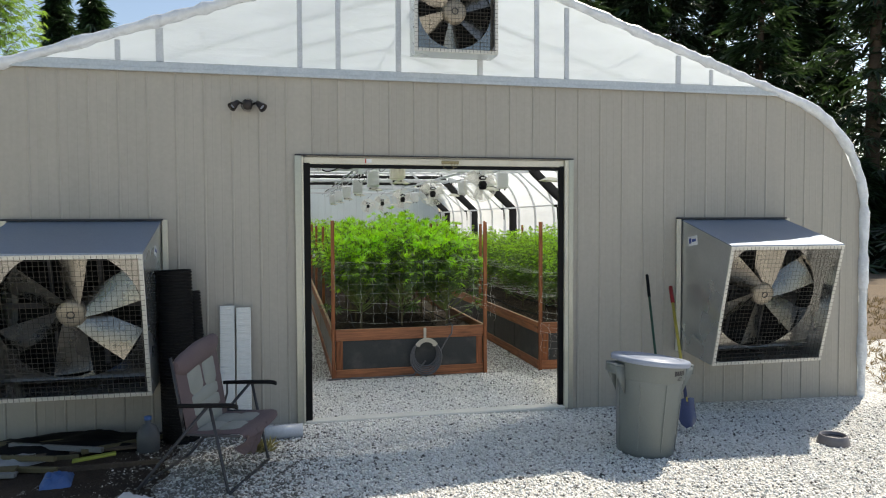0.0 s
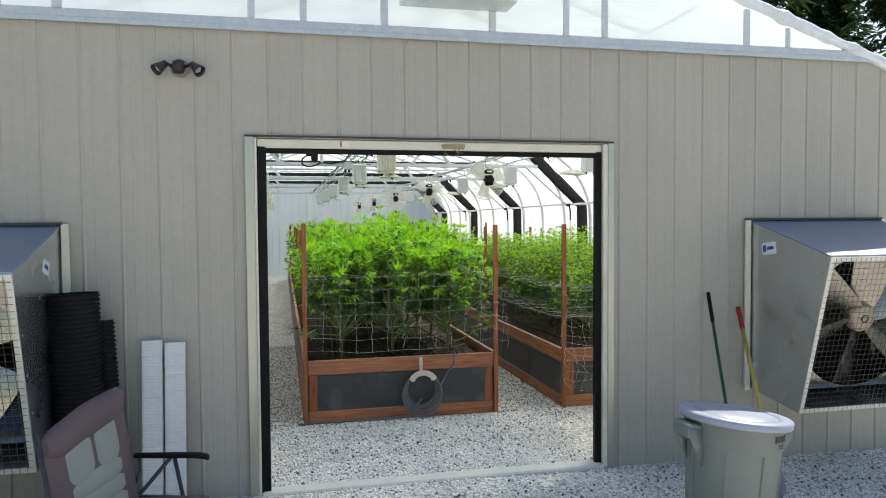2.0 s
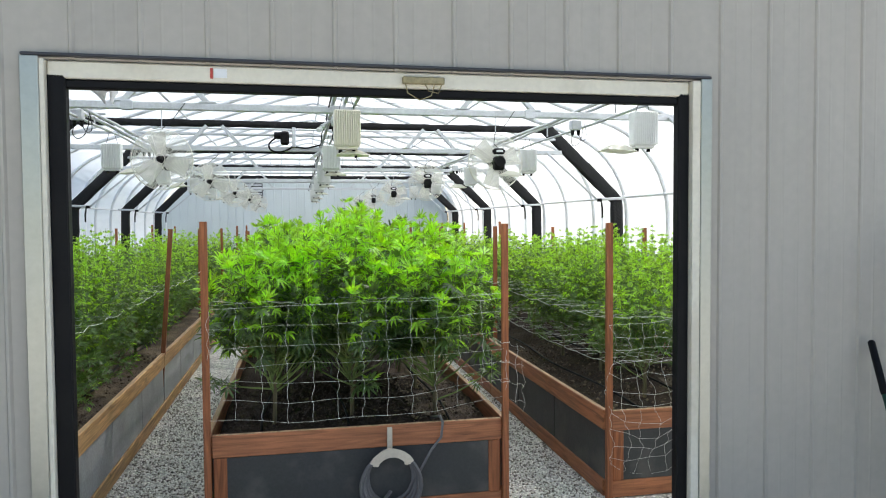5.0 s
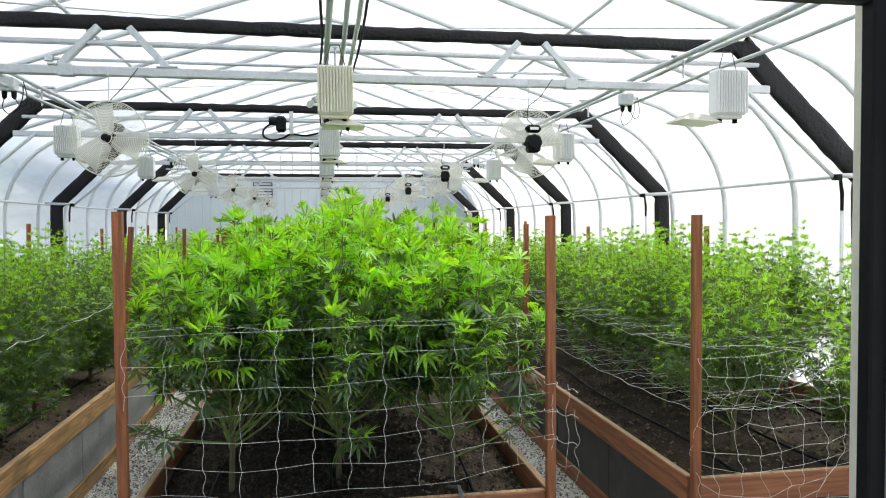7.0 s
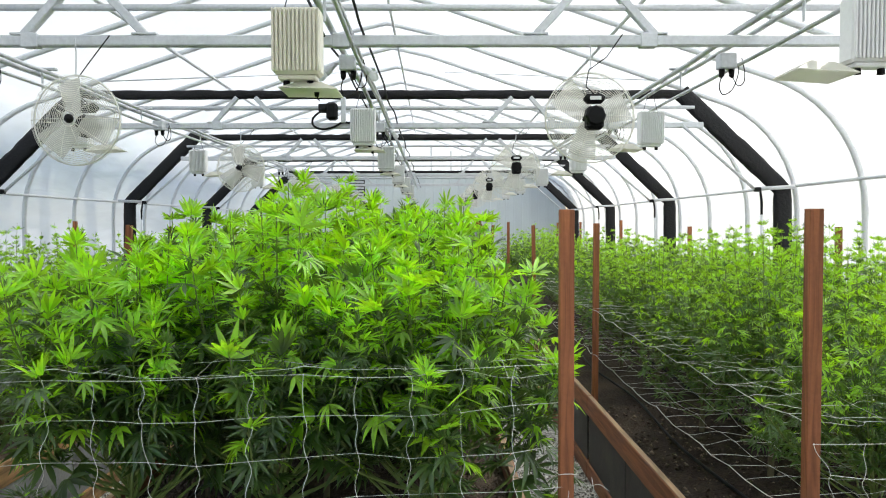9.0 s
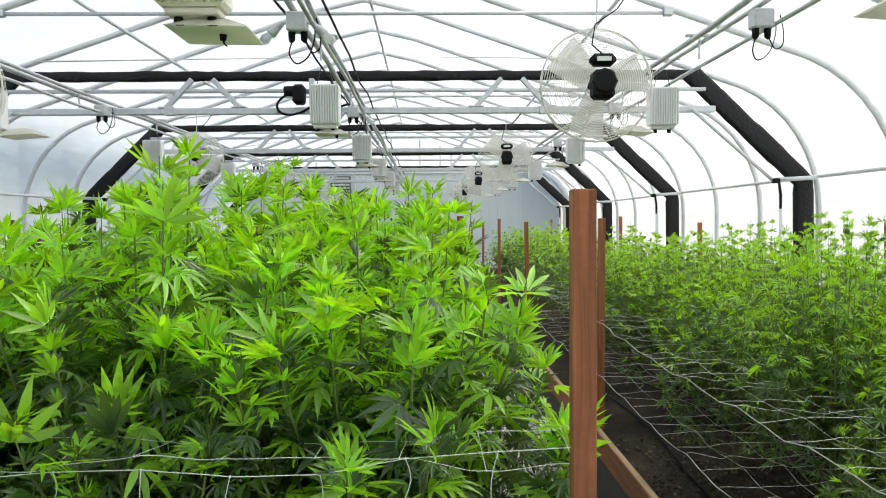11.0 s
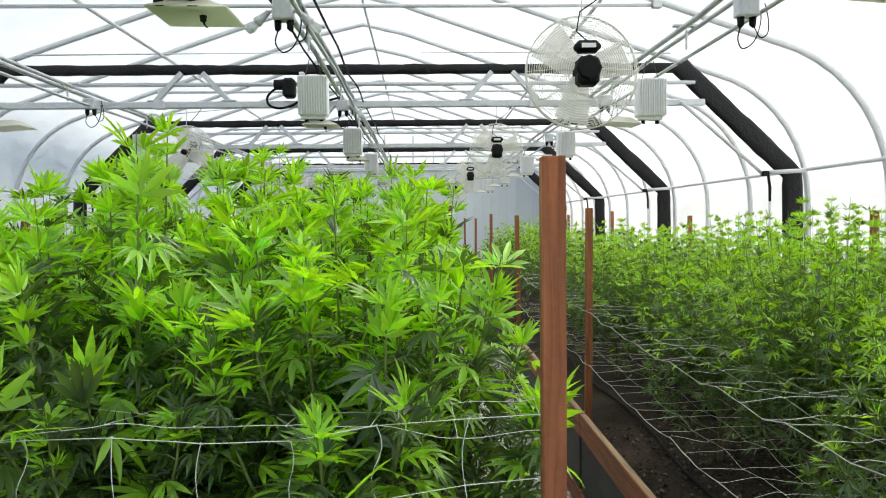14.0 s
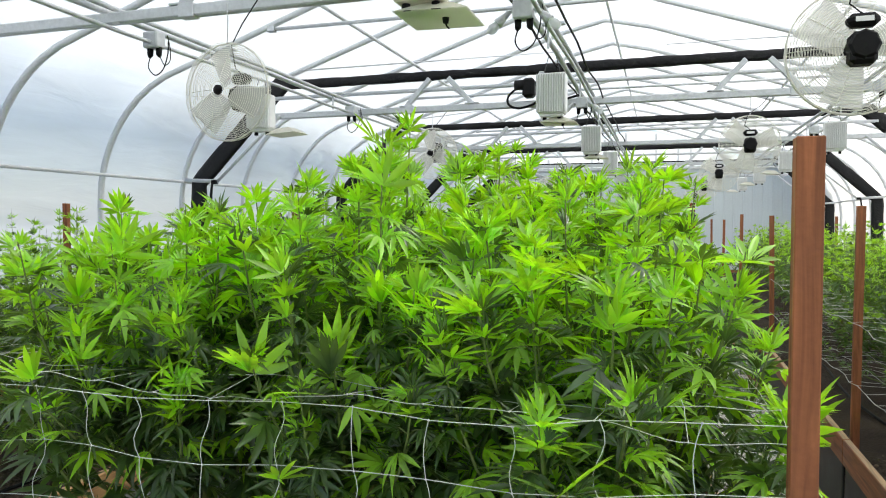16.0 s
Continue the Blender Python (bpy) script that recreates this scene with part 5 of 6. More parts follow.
# hose on its hanger, at the front of the middle bed
t = thing("hose_hanger", pose(1.675, BED_Y0 - 0.002, 0.0), "beige hose hanger with a coil of grey hose", "hose")
g = Geo()
g.box(-0.017, 0.017, -0.012, 0.0, 0.46, 0.60, 0.004)
rows = []
for i in range(13):
    a = radians(20 + 140 * i / 12)
    rows.append([(0.10 * math.cos(a) * 1.05, y, 0.36 + 0.105 * math.sin(a)) for y in (-0.012, -0.10)])
g.sheet(rows)
g.sheet([[(x, y, z - 0.012) for x, y, z in reversed(r)] for r in rows])
for s in (-1, 1):
    g.box(s * 0.10 - 0.02, s * 0.10 + 0.02, -0.115, -0.10, 0.385, 0.44, 0.004, m=None)
for y, back in ((-0.122, False), (-0.116, True)):
    face = [[(r * math.cos(radians(28 + 124 * i / 12)), y, 0.335 + r * math.sin(radians(28 + 124 * i / 12))) for i in range(13)] for r in (0.105, 0.158)]
    g.sheet(face if back else [list(reversed(q)) for q in face])
part("hanger", g, BEIGE_PLASTIC, t, "pale beige plastic hanger")
g = Geo()
for k in range(5):
    rr = 0.145 + 0.012 * k
    cz = 0.285 - 0.010 * k
    y = -0.03 - 0.016 * k
    g.tube([(rr * math.cos(2 * math.pi * i / 36) + 0.006 * math.sin(k * 3), y + 0.006 * math.sin(i * 0.5 + k), cz + rr * 1.1 * math.sin(2 * math.pi * i / 36)) for i in range(36)], 0.0105, 7, closed=True)
g.tube([(0.13, -0.06, 0.24), (0.20, -0.04, 0.33), (0.27, -0.02, 0.44), (0.335, -0.022, 0.52), (0.345, -0.02, 0.615), (0.34, 0.04, 0.64), (0.30, 0.16, 0.60)], 0.009, 7)
part("coil", g, HOSE, t, "coiled grey garden hose", smooth=True)
g = Geo()
g.tube([(-0.0, -0.05, 0.20), (-0.15, -0.06, 0.03), (-0.5, -0.05, 0.02), (-0.9, -0.03, 0.02), (-1.2, -0.05, 0.02)], 0.011, 7)
part("tail", g, HOSE, t, smooth=True)


# ---- trellis nets ----
def net(name, nu, nv, place, label, r=0.0009, seed=1, wob=0.02, edge=1.0, slack=0.07):
    """A string net; place(u, v) gives the point at grid coordinates, u along, v up or across."""
    rnd = random.Random(seed)
    jit = {(i, j): Vector((rnd.uniform(-1, 1), rnd.uniform(-1, 1), rnd.uniform(-1, 1))) * wob for i in range(nu + 1) for j in range(nv + 1)}
    g = Geo()

    def strand(ids, slack, rr):
        pts = []
        for a, b in zip(ids, ids[1:]):
            pa, pb = place(*a) + jit[a], place(*b) + jit[b]
            side = Vector((-rnd.uniform(0.3, 1.2), rnd.uniform(-0.4, 0.4), rnd.uniform(-0.4, 0.4))) * (pb - pa).length * slack
            turns = rnd.choice((1, 2, 2, 2))
            pts += [pa.lerp(pb, k / 7) + side * math.sin(turns * math.pi * k / 7) for k in range(7)]
        pts.append(place(*ids[-1]) + jit[ids[-1]])
        g.tube(pts, rr, 3, caps=False)

    for j in range(nv + 1):
        strand([(i, j) for i in range(nu + 1)], 0.008, r * (edge if j in (0, nv) else 1))
    for i in range(nu + 1):
        strand([(i, j) for j in range(nv + 1)], slack, r)
    for key, d in jit.items():
        p = place(*key) + d
        kr = 2.9 * r
        g.add([p + Vector(q) * kr for q in ((1.3, 0, 0), (-1.3, 0, 0), (0, 1, 0), (0, -1, 0), (0, 0, 1.2), (0, 0, -1.2))], [(0, 2, 4), (2, 1, 4), (1, 3, 4), (3, 0, 4), (2, 0, 5), (1, 2, 5), (3, 1, 5), (0, 3, 5)])
    return thing(name, Matrix(), label, "net", "trellis nets", geo=g, mat=NET)


def front_net(u, v):
    x = 0.57 + 1.88 * u / 12
    sag = math.sin(math.pi * u / 12)
    z = 0.66 + 0.122 * v + 0.05 * (1 - sag) * (v < 3) + 0.03 * u / 12 + 0.025 * max(0.0, u - 9) / 3
    return Vector((x, BED_Y0 - 0.015 + 0.03 * math.sin(u * 1.3 + v), z))


def bed_net(cx, z, seed):
    def place(u, v):
        x = cx - 0.93 + 1.86 * v / 12
        y = BED_Y0 + 0.02 + 0.152 * u
        return Vector((x, y, z + 0.05 * math.sin(math.pi * ((y - BED_Y0) % 3.05) / 3.05) * -0.6 + 0.01 * math.sin(u * 2.1 + v)))
    return place


def drape_net(u, v):
    x = 3.17 + 1.86 * u / 17
    z = 1.23 - 0.09 * v - 0.08 * math.sin(u * 0.6) * (v / 11)
    return Vector((x, BED_Y0 - 0.03 - 0.05 * math.sin(v * 0.9 + u * 0.5) - 0.02, z))


net("trellis_net", 12, 6, front_net, "white string trellis net across the front of a bed", seed=3, wob=0.007)
net("trellis_net", 17, 11, drape_net, "loose tangled white trellis net hanging over a bed's end", r=0.0009, seed=9, wob=0.024, slack=0.08)
net("trellis_net", 40, 12, bed_net(BEDS[2], 1.24, 0), "white trellis net stretched level over the plants", r=0.0008, seed=5, wob=0.008, edge=2.3, slack=0.15)
net("trellis_net", 40, 12, bed_net(BEDS[2], 0.93, 0), "white trellis net stretched level over the plants", r=0.0008, seed=6, wob=0.008, edge=2.3, slack=0.15)
net("trellis_net", 40, 12, bed_net(BEDS[0], 1.24, 0), "white trellis net stretched level over the plants", r=0.0008, seed=7, wob=0.008, edge=2.3, slack=0.15)
net("trellis_net", 12, 12, bed_net(BEDS[1], 1.42, 0), "white trellis net stretched level through the plants", r=0.00075, seed=8, wob=0.01)


# loose end of net and cord tied to a stake
g = Geo()
rn = random.Random(12)
def soft_line(pts, r):
    """A slack string through the given points."""
    p = [Vector(q) for q in pts]
    p = [p[0] * 2 - p[1]] + p + [p[-1] * 2 - p[-2]]
    out = []
    for i in range(1, len(p) - 2):
        for k in range(8):
            u = k / 8
            out.append(0.5 * (2 * p[i] + (p[i + 1] - p[i - 1]) * u + (2 * p[i - 1] - 5 * p[i] + 4 * p[i + 1] - p[i + 2]) * u * u + (3 * p[i] - p[i - 1] - 3 * p[i + 1] + p[i + 2]) * u ** 3))
    g.tube(out + [p[-2]], r, 4, caps=False)


for x0, top, foot in ((2.515, 1.12, 0.72), (2.56, 1.0, 0.66)):
    soft_line([(x0 + rn.uniform(-0.012, 0.012), BED_Y0 - 0.06 + rn.uniform(-0.01, 0.01), top + (foot - top) * k / 7) for k in range(8)], 0.0009)
for z in (1.11, 0.99, 0.86, 0.75):
    soft_line([(2.47, BED_Y0 - 0.04, z), (2.50, BED_Y0 - 0.06, z - 0.015), (2.535, BED_Y0 - 0.062, z - 0.01), (2.565, BED_Y0 - 0.06, z - 0.03)], 0.0009)
for z in (1.12, 0.99, 0.86):
    g.tube([(2.45 + 0.032 * math.cos(a), BED_Y0 - 0.005 + 0.032 * math.sin(a), z + 0.004 * math.sin(3 * a)) for a in [2 * math.pi * i / 10 for i in range(10)]], 0.0014, 4, closed=True)
thing("tied_cord", Matrix(), "loose white cord tied round a stake", "cord", geo=g, mat=NET)


# ---- lamps ----
def grow_lamp(mat, shade_side):
    t = thing("grow_lamp", Matrix(), "hanging grow lamp with a finned ballast and flat reflector", "grow lamp", "grow lamps")
    g = Geo()
    g.box(-0.10, 0.10, -0.055, 0.055, 0.0, 0.275, 0.012)
    body = part("ballast", g, mat, t, "finned enamelled ballast box")
    for k in range(12):
        f = Geo()
        x = -0.094 + 0.188 * k / 11
        f.box(x - 0.005, x + 0.005, -0.070, -0.055, 0.008, 0.267, 0.003)
        part("fin", f, mat, body)
    g = Geo()
    g.box(-0.08, 0.08, -0.04, 0.04, -0.02, -0.001, 0.004)
    part("base_plate", g, mat, t)
    for x in (-0.05, 0.05):
        g = Geo()
        g.lathe([(0.014, -0.021), (0.016, -0.045), (0.0, -0.047)], 10)
        part("cable_gland", g, BLACK, t, smooth=True, m=pose(x, 0, 0))
    # reflector tray below, behind or beside
    if shade_side == 0:
        m = pose(0.045, 0.06, -0.058, 0, 1, 0) @ Matrix.Diagonal((0.82, 0.82, 0.5, 1.0))
    else:
        m = pose(shade_side * 0.20, 0.05, -0.04, 0, -shade_side * 4, 0) @ Matrix.Diagonal((0.85, 0.85, 0.7, 1.0))
    g = Geo()
    g.add([(-0.15, -0.14, 0.0), (0.15, -0.14, 0.0), (0.15, 0.14, 0.0), (-0.15, 0.14, 0.0), (-0.06, -0.07, 0.07), (0.06, -0.07, 0.07), (0.06, 0.07, 0.07), (-0.06, 0.07, 0.07)],
          [(0, 1, 5, 4), (1, 2, 6, 5), (2, 3, 7, 6), (3, 0, 4, 7), (4, 5, 6, 7)])
    g.add([(-0.145, -0.135, -0.004), (0.145, -0.135, -0.004), (0.145, 0.135, -0.004), (-0.145, 0.135, -0.004)], [(3, 2, 1, 0)])
    tray = part("reflector", g, TRAY, t, "white reflector tray", m=m)
    if shade_side == 0:
        g = Geo()
        g.tube([(0.03, -0.02, -0.04), (0.03, -0.02, -0.004)], [0.011, 0.014], 10)
        g.tube([(0.03, -0.02, -0.035), (0.035, -0.02, -0.06), (0.045, -0.02, -0.075)], 0.004, 6)
        part("lamp_plug", g, BLACK, tray, smooth=True)
    for x in (-0.06, 0.06):
        g = Geo()
        g.tube([(x, 0, 0.27), (x * 0.4, 0, 0.40)], 0.003, 5)
        part("hanging_wire", g, DARK_STEEL, t)
    return t


lamps = {0: grow_lamp(IVORY, 0), 1: grow_lamp(WHITE_PAINT, -1), 2: grow_lamp(WHITE_PAINT, 1), 3: grow_lamp(WHITE_PAINT, 0)}
used = set()
for col, (x, kind) in enumerate(((1.485, 3), (3.855, 1), (-0.87, 2))):
    for k in range(6):
        y = 9.39 + 2.75 * k if col == 0 else 9.30 + 2.98 * k
        kk = 0 if (col == 0 and k == 0) else kind
        m = pose(x, y, 2.49 if kk == 0 else 2.52, 0, 0, 0)
        if kk in used:
            copy_thing(lamps[kk], m)
        else:
            used.add(kk)
            lamps[kk].matrix_basis = m

# small junction boxes and bare bulbs on the rails
jb = thing("junction_box", Matrix(), "grey junction box with black plugs and cable tails", "electrical box", "junction boxes")
g = Geo()
g.box(-0.054, 0.054, -0.045, 0.045, -0.045, 0.055, 0.008)
part("box", g, TUBE, jb)
for x in (-0.03, 0.035):
    g = Geo()
    g.tube([(x, 0, -0.04), (x, 0, -0.085), (x * 1.2, 0, -0.10)], [0.02, 0.018, 0.008], 9)
    part("plug", g, BLACK, jb, smooth=True)
g = Geo()
soft_line([(-0.03, 0, -0.09), (-0.045, 0, -0.16), (-0.01, 0.02, -0.205), (0.05, 0.02, -0.17), (0.085, 0.02, -0.08), (0.09, 0.02, 0.0)], 0.004)
soft_line([(0.04, 0, -0.09), (0.075, 0.0, -0.15), (0.115, 0, -0.13), (0.12, 0, -0.06), (0.10, 0, 0.03)], 0.0035)
part("cable_tail", g, BLACK, jb, smooth=True)
places = [(x + dx, y, 2.91) for x, dx in ((3.96, 0.0), (-0.90, 0.05)) for y in (11.0, 13.95, 16.9, 19.9)] + [(1.495, 11.05, 2.91), (1.475, 14.05, 2.90)]
jb.matrix_basis = pose(*places[0])
for p in places[1:]:
    copy_thing(jb, pose(*p))
BULB_GLASS = film_material("bulb_glass", (0.85, 0.87, 0.88), 0.7)
for x, y, z in ((1.495, 11.05, 2.89), (1.475, 14.05, 2.88)):
    t = thing("bulb_pair", pose(x, y, z), "two bare bulbs in grey sockets on the middle rail", "bulb", "bulb pairs")
    for s in (-1, 1):
        k = part("socket", Geo().lathe([(0.0, 0.05), (0.014, 0.05), (0.017, 0.02), (0.027, -0.025), (0.027, -0.04), (0.0, -0.04)], 14), TUBE, t, smooth=True, m=pose(s * 0.115, 0, -0.01, 0, -s * 48, 0))
        part("bulb", Geo().lathe([(0.0, -0.108), (0.016, -0.104), (0.027, -0.085), (0.027, -0.07), (0.018, -0.04)], 16), BULB_GLASS, k, "clear glass bulb", smooth=True)
    g = Geo()
    g.tube([(-0.085, 0, 0.02), (-0.045, 0.0, 0.03), (0.045, 0, 0.03), (0.085, 0, 0.02)], 0.009, 7)
    part("yoke", g, TUBE, t, smooth=True)


# ---- circulation fans ----
def basket_fan(name, rear, label):
    """A round wire fan hanging on a chain; it faces -y, or +y when rear."""
    R = 0.265
    t = thing(name, Matrix(), label, "fan", "circulation fans")
    s = 1 if rear else -1
    for face, depth in ((1, 0.075), (-1, 0.085)):
        def dome(rr):
            return face * depth * math.sqrt(max(0.0, 1 - (rr / (R * 1.02)) ** 2 * 0.92))
        g = Geo()
        g.tube([(0.045 * math.cos(2 * math.pi * i / 24), dome(0.045), 0.045 * math.sin(2 * math.pi * i / 24)) for i in range(24)], 0.003, 4, closed=True)
        guard = part("guard", g, WHITE_WIRE, t, "white wire guard")
        for k in range(1, 21):
            rr = 0.045 + (R - 0.045) * k / 20
            g = Geo()
            g.tube([(rr * math.cos(2 * math.pi * i / 32), dome(rr), rr * math.sin(2 * math.pi * i / 32)) for i in range(32)], 0.0015, 3, closed=True)
            part("guard_ring", g, WHITE_WIRE, guard)
        spoke = Geo().tube([(rr, dome(rr) + face * 0.003, 0) for rr in (0.045, 0.11, 0.18, 0.23, R)], 0.0017, 4).mesh("guard_spoke", WHITE_WIRE)
        for k in range(10):
            part("guard_spoke", spoke, None, guard, m=pose(0, 0, 0, 0, 36 * k, 0))
    g = Geo()
    g.tube([(R * math.cos(2 * math.pi * i / 40), 0, R * math.sin(2 * math.pi * i / 40)) for i in range(40)], 0.0045, 6, closed=True)
    part("rim", g, WHITE_WIRE, t, smooth=True)
    mm = Matrix.Rotation(radians(90 if not rear else -90), 4, "X")
    fan_blades(t, 3, 0.03, R * 0.88, 0.17, mm, BLADE_WHITE, pitch=24)
    badge = Geo().lathe([(0.0, 0.012), (0.02, 0.010), (0.027, 0.0), (0.027, -0.01), (0.0, -0.01)], 24)
    part("hub_badge", badge, BLACK, t, "round black hub badge", smooth=True, m=pose(0, s * 0.085, 0, 90 if s < 0 else -90))
    g = Geo()
    g.lathe([(0.0, -0.055), (0.045, -0.055), (0.058, -0.04), (0.06, 0.045), (0.05, 0.06), (0.0, 0.062)], 8)
    g.box(-0.05, 0.05, -0.075, 0.055, -0.045, 0.045, 0.016)
    mot = part("motor", g, BLACK, t, "black fan motor", smooth=False, m=pose(0, -s * 0.12, -0.01, 90))
    g = Geo()
    g.box(-0.06, 0.06, -0.035, 0.035, 0.075, 0.13, 0.02)
    part("switch_box", g, BLACK, mot, m=pose(0, 0, 0, -90) @ pose(0, 0, 0))
    g = Geo()
    g.box(-0.032, 0.032, -0.039 if s > 0 else 0.035, -0.035 if s > 0 else 0.039, 0.092, 0.112)
    part("rating_plate", g, WHITE_PAINT, mot, "pale rating plate", m=pose(0, 0, 0, -90))
    g = Geo()
    g.tube([(0, 0, R), (0.004, 0, R + 0.12), (0, 0, 3.0 - 2.52)], 0.004, 5)
    part("chain", g, GALV, t)
    g = Geo()
    g.tube([(0.0, -s * 0.12, 0.12), (-0.05, -s * 0.13, 0.16), (-0.02, -s * 0.06, 0.27), (0.10, 0.0, 0.36), (0.20, 0.02, 0.50)], 0.0035, 5)
    part("power_lead", g, BLACK, t, smooth=True)
    return t


fl1 = basket_fan("circulation_fan", False, "white wire circulation fan hanging from a truss")
fr1 = basket_fan("circulation_fan", True, "white wire circulation fan with a black motor, hanging from a truss")
fl1.matrix_basis = pose(-0.06, 10.62, 2.485, 0, 0, -5)
fr1.matrix_basis = pose(2.98, 10.59, 2.49, 0, 0, 0)
for y in TRUSS_Y[1:]:
    copy_thing(fl1, pose(-0.10, y, 2.50, 0, 0, -3))
    copy_thing(fr1, pose(2.97, y, 2.50, 0, 0, -3))

# a torn scrap of film left hanging inside the door header
g = Geo()
rows = []
for i in range(10):
    q = i / 9
    wid = 0.05 + 0.06 * math.sin(math.pi * q ** 0.7) - 0.03 * q
    rows.append([(0.33 + wid * (j / 8 - 0.5) * 2 + 0.02 * math.sin(i * 0.9), FRONT + 0.16 + 0.06 * q + 0.022 * math.sin(j * 1.9 + i * 0.7), 2.66 - 0.21 * q - 0.03 * math.sin(j * 1.1 + 0.6) * q) for j in range(9)])
g.sheet(rows)
g.sheet([[(x, y + 0.004, z) for x, y, z in reversed(r)] for r in rows])
thing("film_scrap", Matrix(), "torn scrap of milky film hanging inside the doorway", "plastic scrap", geo=g, mat=WRAP, smooth=True)

# curtain motor on the second truss
t = thing("curtain_motor", pose(0.93, TRUSS_Y[1] - 0.06, 3.11), "black curtain drive motor with a looped cable", "motor")
g = Geo()
g.box(-0.06, 0.06, -0.07, 0.07, -0.09, 0.10, 0.025)
part("gearbox", g, BLACK, t)
g = Geo()
g.lathe([(0.0, -0.09), (0.05, -0.085), (0.055, 0.05), (0.0, 0.06)], 16, Matrix.Rotation(radians(90), 4, "Y"))
part("motor_body", g, BLACK, t, smooth=True, m=pose(-0.06, 0, 0.04))
g = Geo()
soft_line([(-0.06, 0, 0.02), (-0.15, 0, -0.01), (-0.215, 0, -0.08), (-0.20, 0, -0.155), (-0.10, 0, -0.19), (0.03, 0, -0.16), (0.12, 0, -0.115), (0.3, 0, -0.13), (0.5, 0.02, -0.08)], 0.012)
part("cable", g, BLACK, t, smooth=True)
g = Geo()
g.box(0.10, 0.15, -0.03, 0.03, -0.12, 0.16, 0.005)
part("bracket", g, TUBE, t)

# small louvred vent and frame on the far wall
t = thing("wall_vent", pose(-0.4, BACK - 0.06, 3.0), "small dark louvred vent high in the far wall", "vent")
g = Geo()
g.box(-0.30, 0.30, -0.02, 0.02, -0.25, 0.25, 0.01)
part("backing", g, DARK_STEEL, t)
for k in range(5):
    g = Geo()
    g.box(-0.27, 0.27, -0.045, -0.022, -0.22 + 0.095 * k, -0.16 + 0.095 * k, 0.004)
    part("slat", g, TUBE, t)


# ---- plants ----
def leaf_template(n, hi, rnd, droop, fan=0):
    """A hand-shaped leaf of n narrow leaflets, one unit long, lying along +x with its face up."""
    vs, fs = [], []
    for k in range(n):
        u = k - (n - 1) / 2
        a = u * radians(fan or (34 if n <= 5 else 27)) * rnd.uniform(0.9, 1.1)
        L = (1.0 - 0.11 * abs(u) ** 1.25) * rnd.uniform(0.92, 1.05)
        w = (0.084 if n >= 5 else 0.088) * (0.75 + 0.25 * L)
        d = droop * rnd.uniform(0.7, 1.3)
        ca, sa = math.cos(a), math.sin(a)

        def put(t, side, lift):
            x = t * L
            z = -d * t * t * L + lift
            return (x * ca - side * sa, x * sa + side * ca, z)
        b = len(vs)
        if hi == 2:
            # a lance-shaped leaflet folded along its midrib, the tip drawn out
            at = ((0.16, 0.55), (0.40, 1.0), (0.66, 0.84), (0.86, 0.42))
            vs.append(put(0.0, 0, 0))
            for t, ww in at:
                vs += [put(t, -w * ww, 0.34 * w * ww), put(t, 0, 0), put(t + 0.02, w * ww, 0.34 * w * ww)]
            vs.append(put(1.06, 0, -0.02))
            fs += [(b, b + 1, b + 2), (b, b + 2, b + 3)]
            for q in range(len(at) - 1):
                k0 = b + 1 + 3 * q
                fs += [(k0, k0 + 3, k0 + 4, k0 + 1), (k0 + 1, k0 + 4, k0 + 5, k0 + 2)]
            k0, end = b + 1 + 3 * (len(at) - 1), len(vs) - 1
            fs += [(k0, end, k0 + 1), (k0 + 1, end, k0 + 2)]
        elif hi:
            stations = ((0.36, 0.86), (0.68, 0.84))
            vs.append(put(0.02, 0, 0))
            for t, ww in stations:
                vs += [put(t, -w * ww, 0.045 * ww), put(t, 0, 0), put(t + 0.03, w * ww, 0.045 * ww)]
            vs.append(put(1.0, 0, 0))
            fs += [(b, b + 1, b + 2), (b, b + 2, b + 3)]
            for s in (1,):
                fs += [(b + s, b + s + 3, b + s + 4, b + s + 1), (b + s + 1, b + s + 4, b + s + 5, b + s + 2)]
            fs += [(b + 4, b + 7, b + 5), (b + 5, b + 7, b + 6)]
        else:
            vs += [put(0.0, 0, 0), put(0.48, -w, 0.035), put(1.0, 0, 0), put(0.48, w, 0.035)]
            fs += [(b, b + 1, b + 2), (b, b + 2, b + 3)]
    return np.array(vs, dtype=np.float64), fs


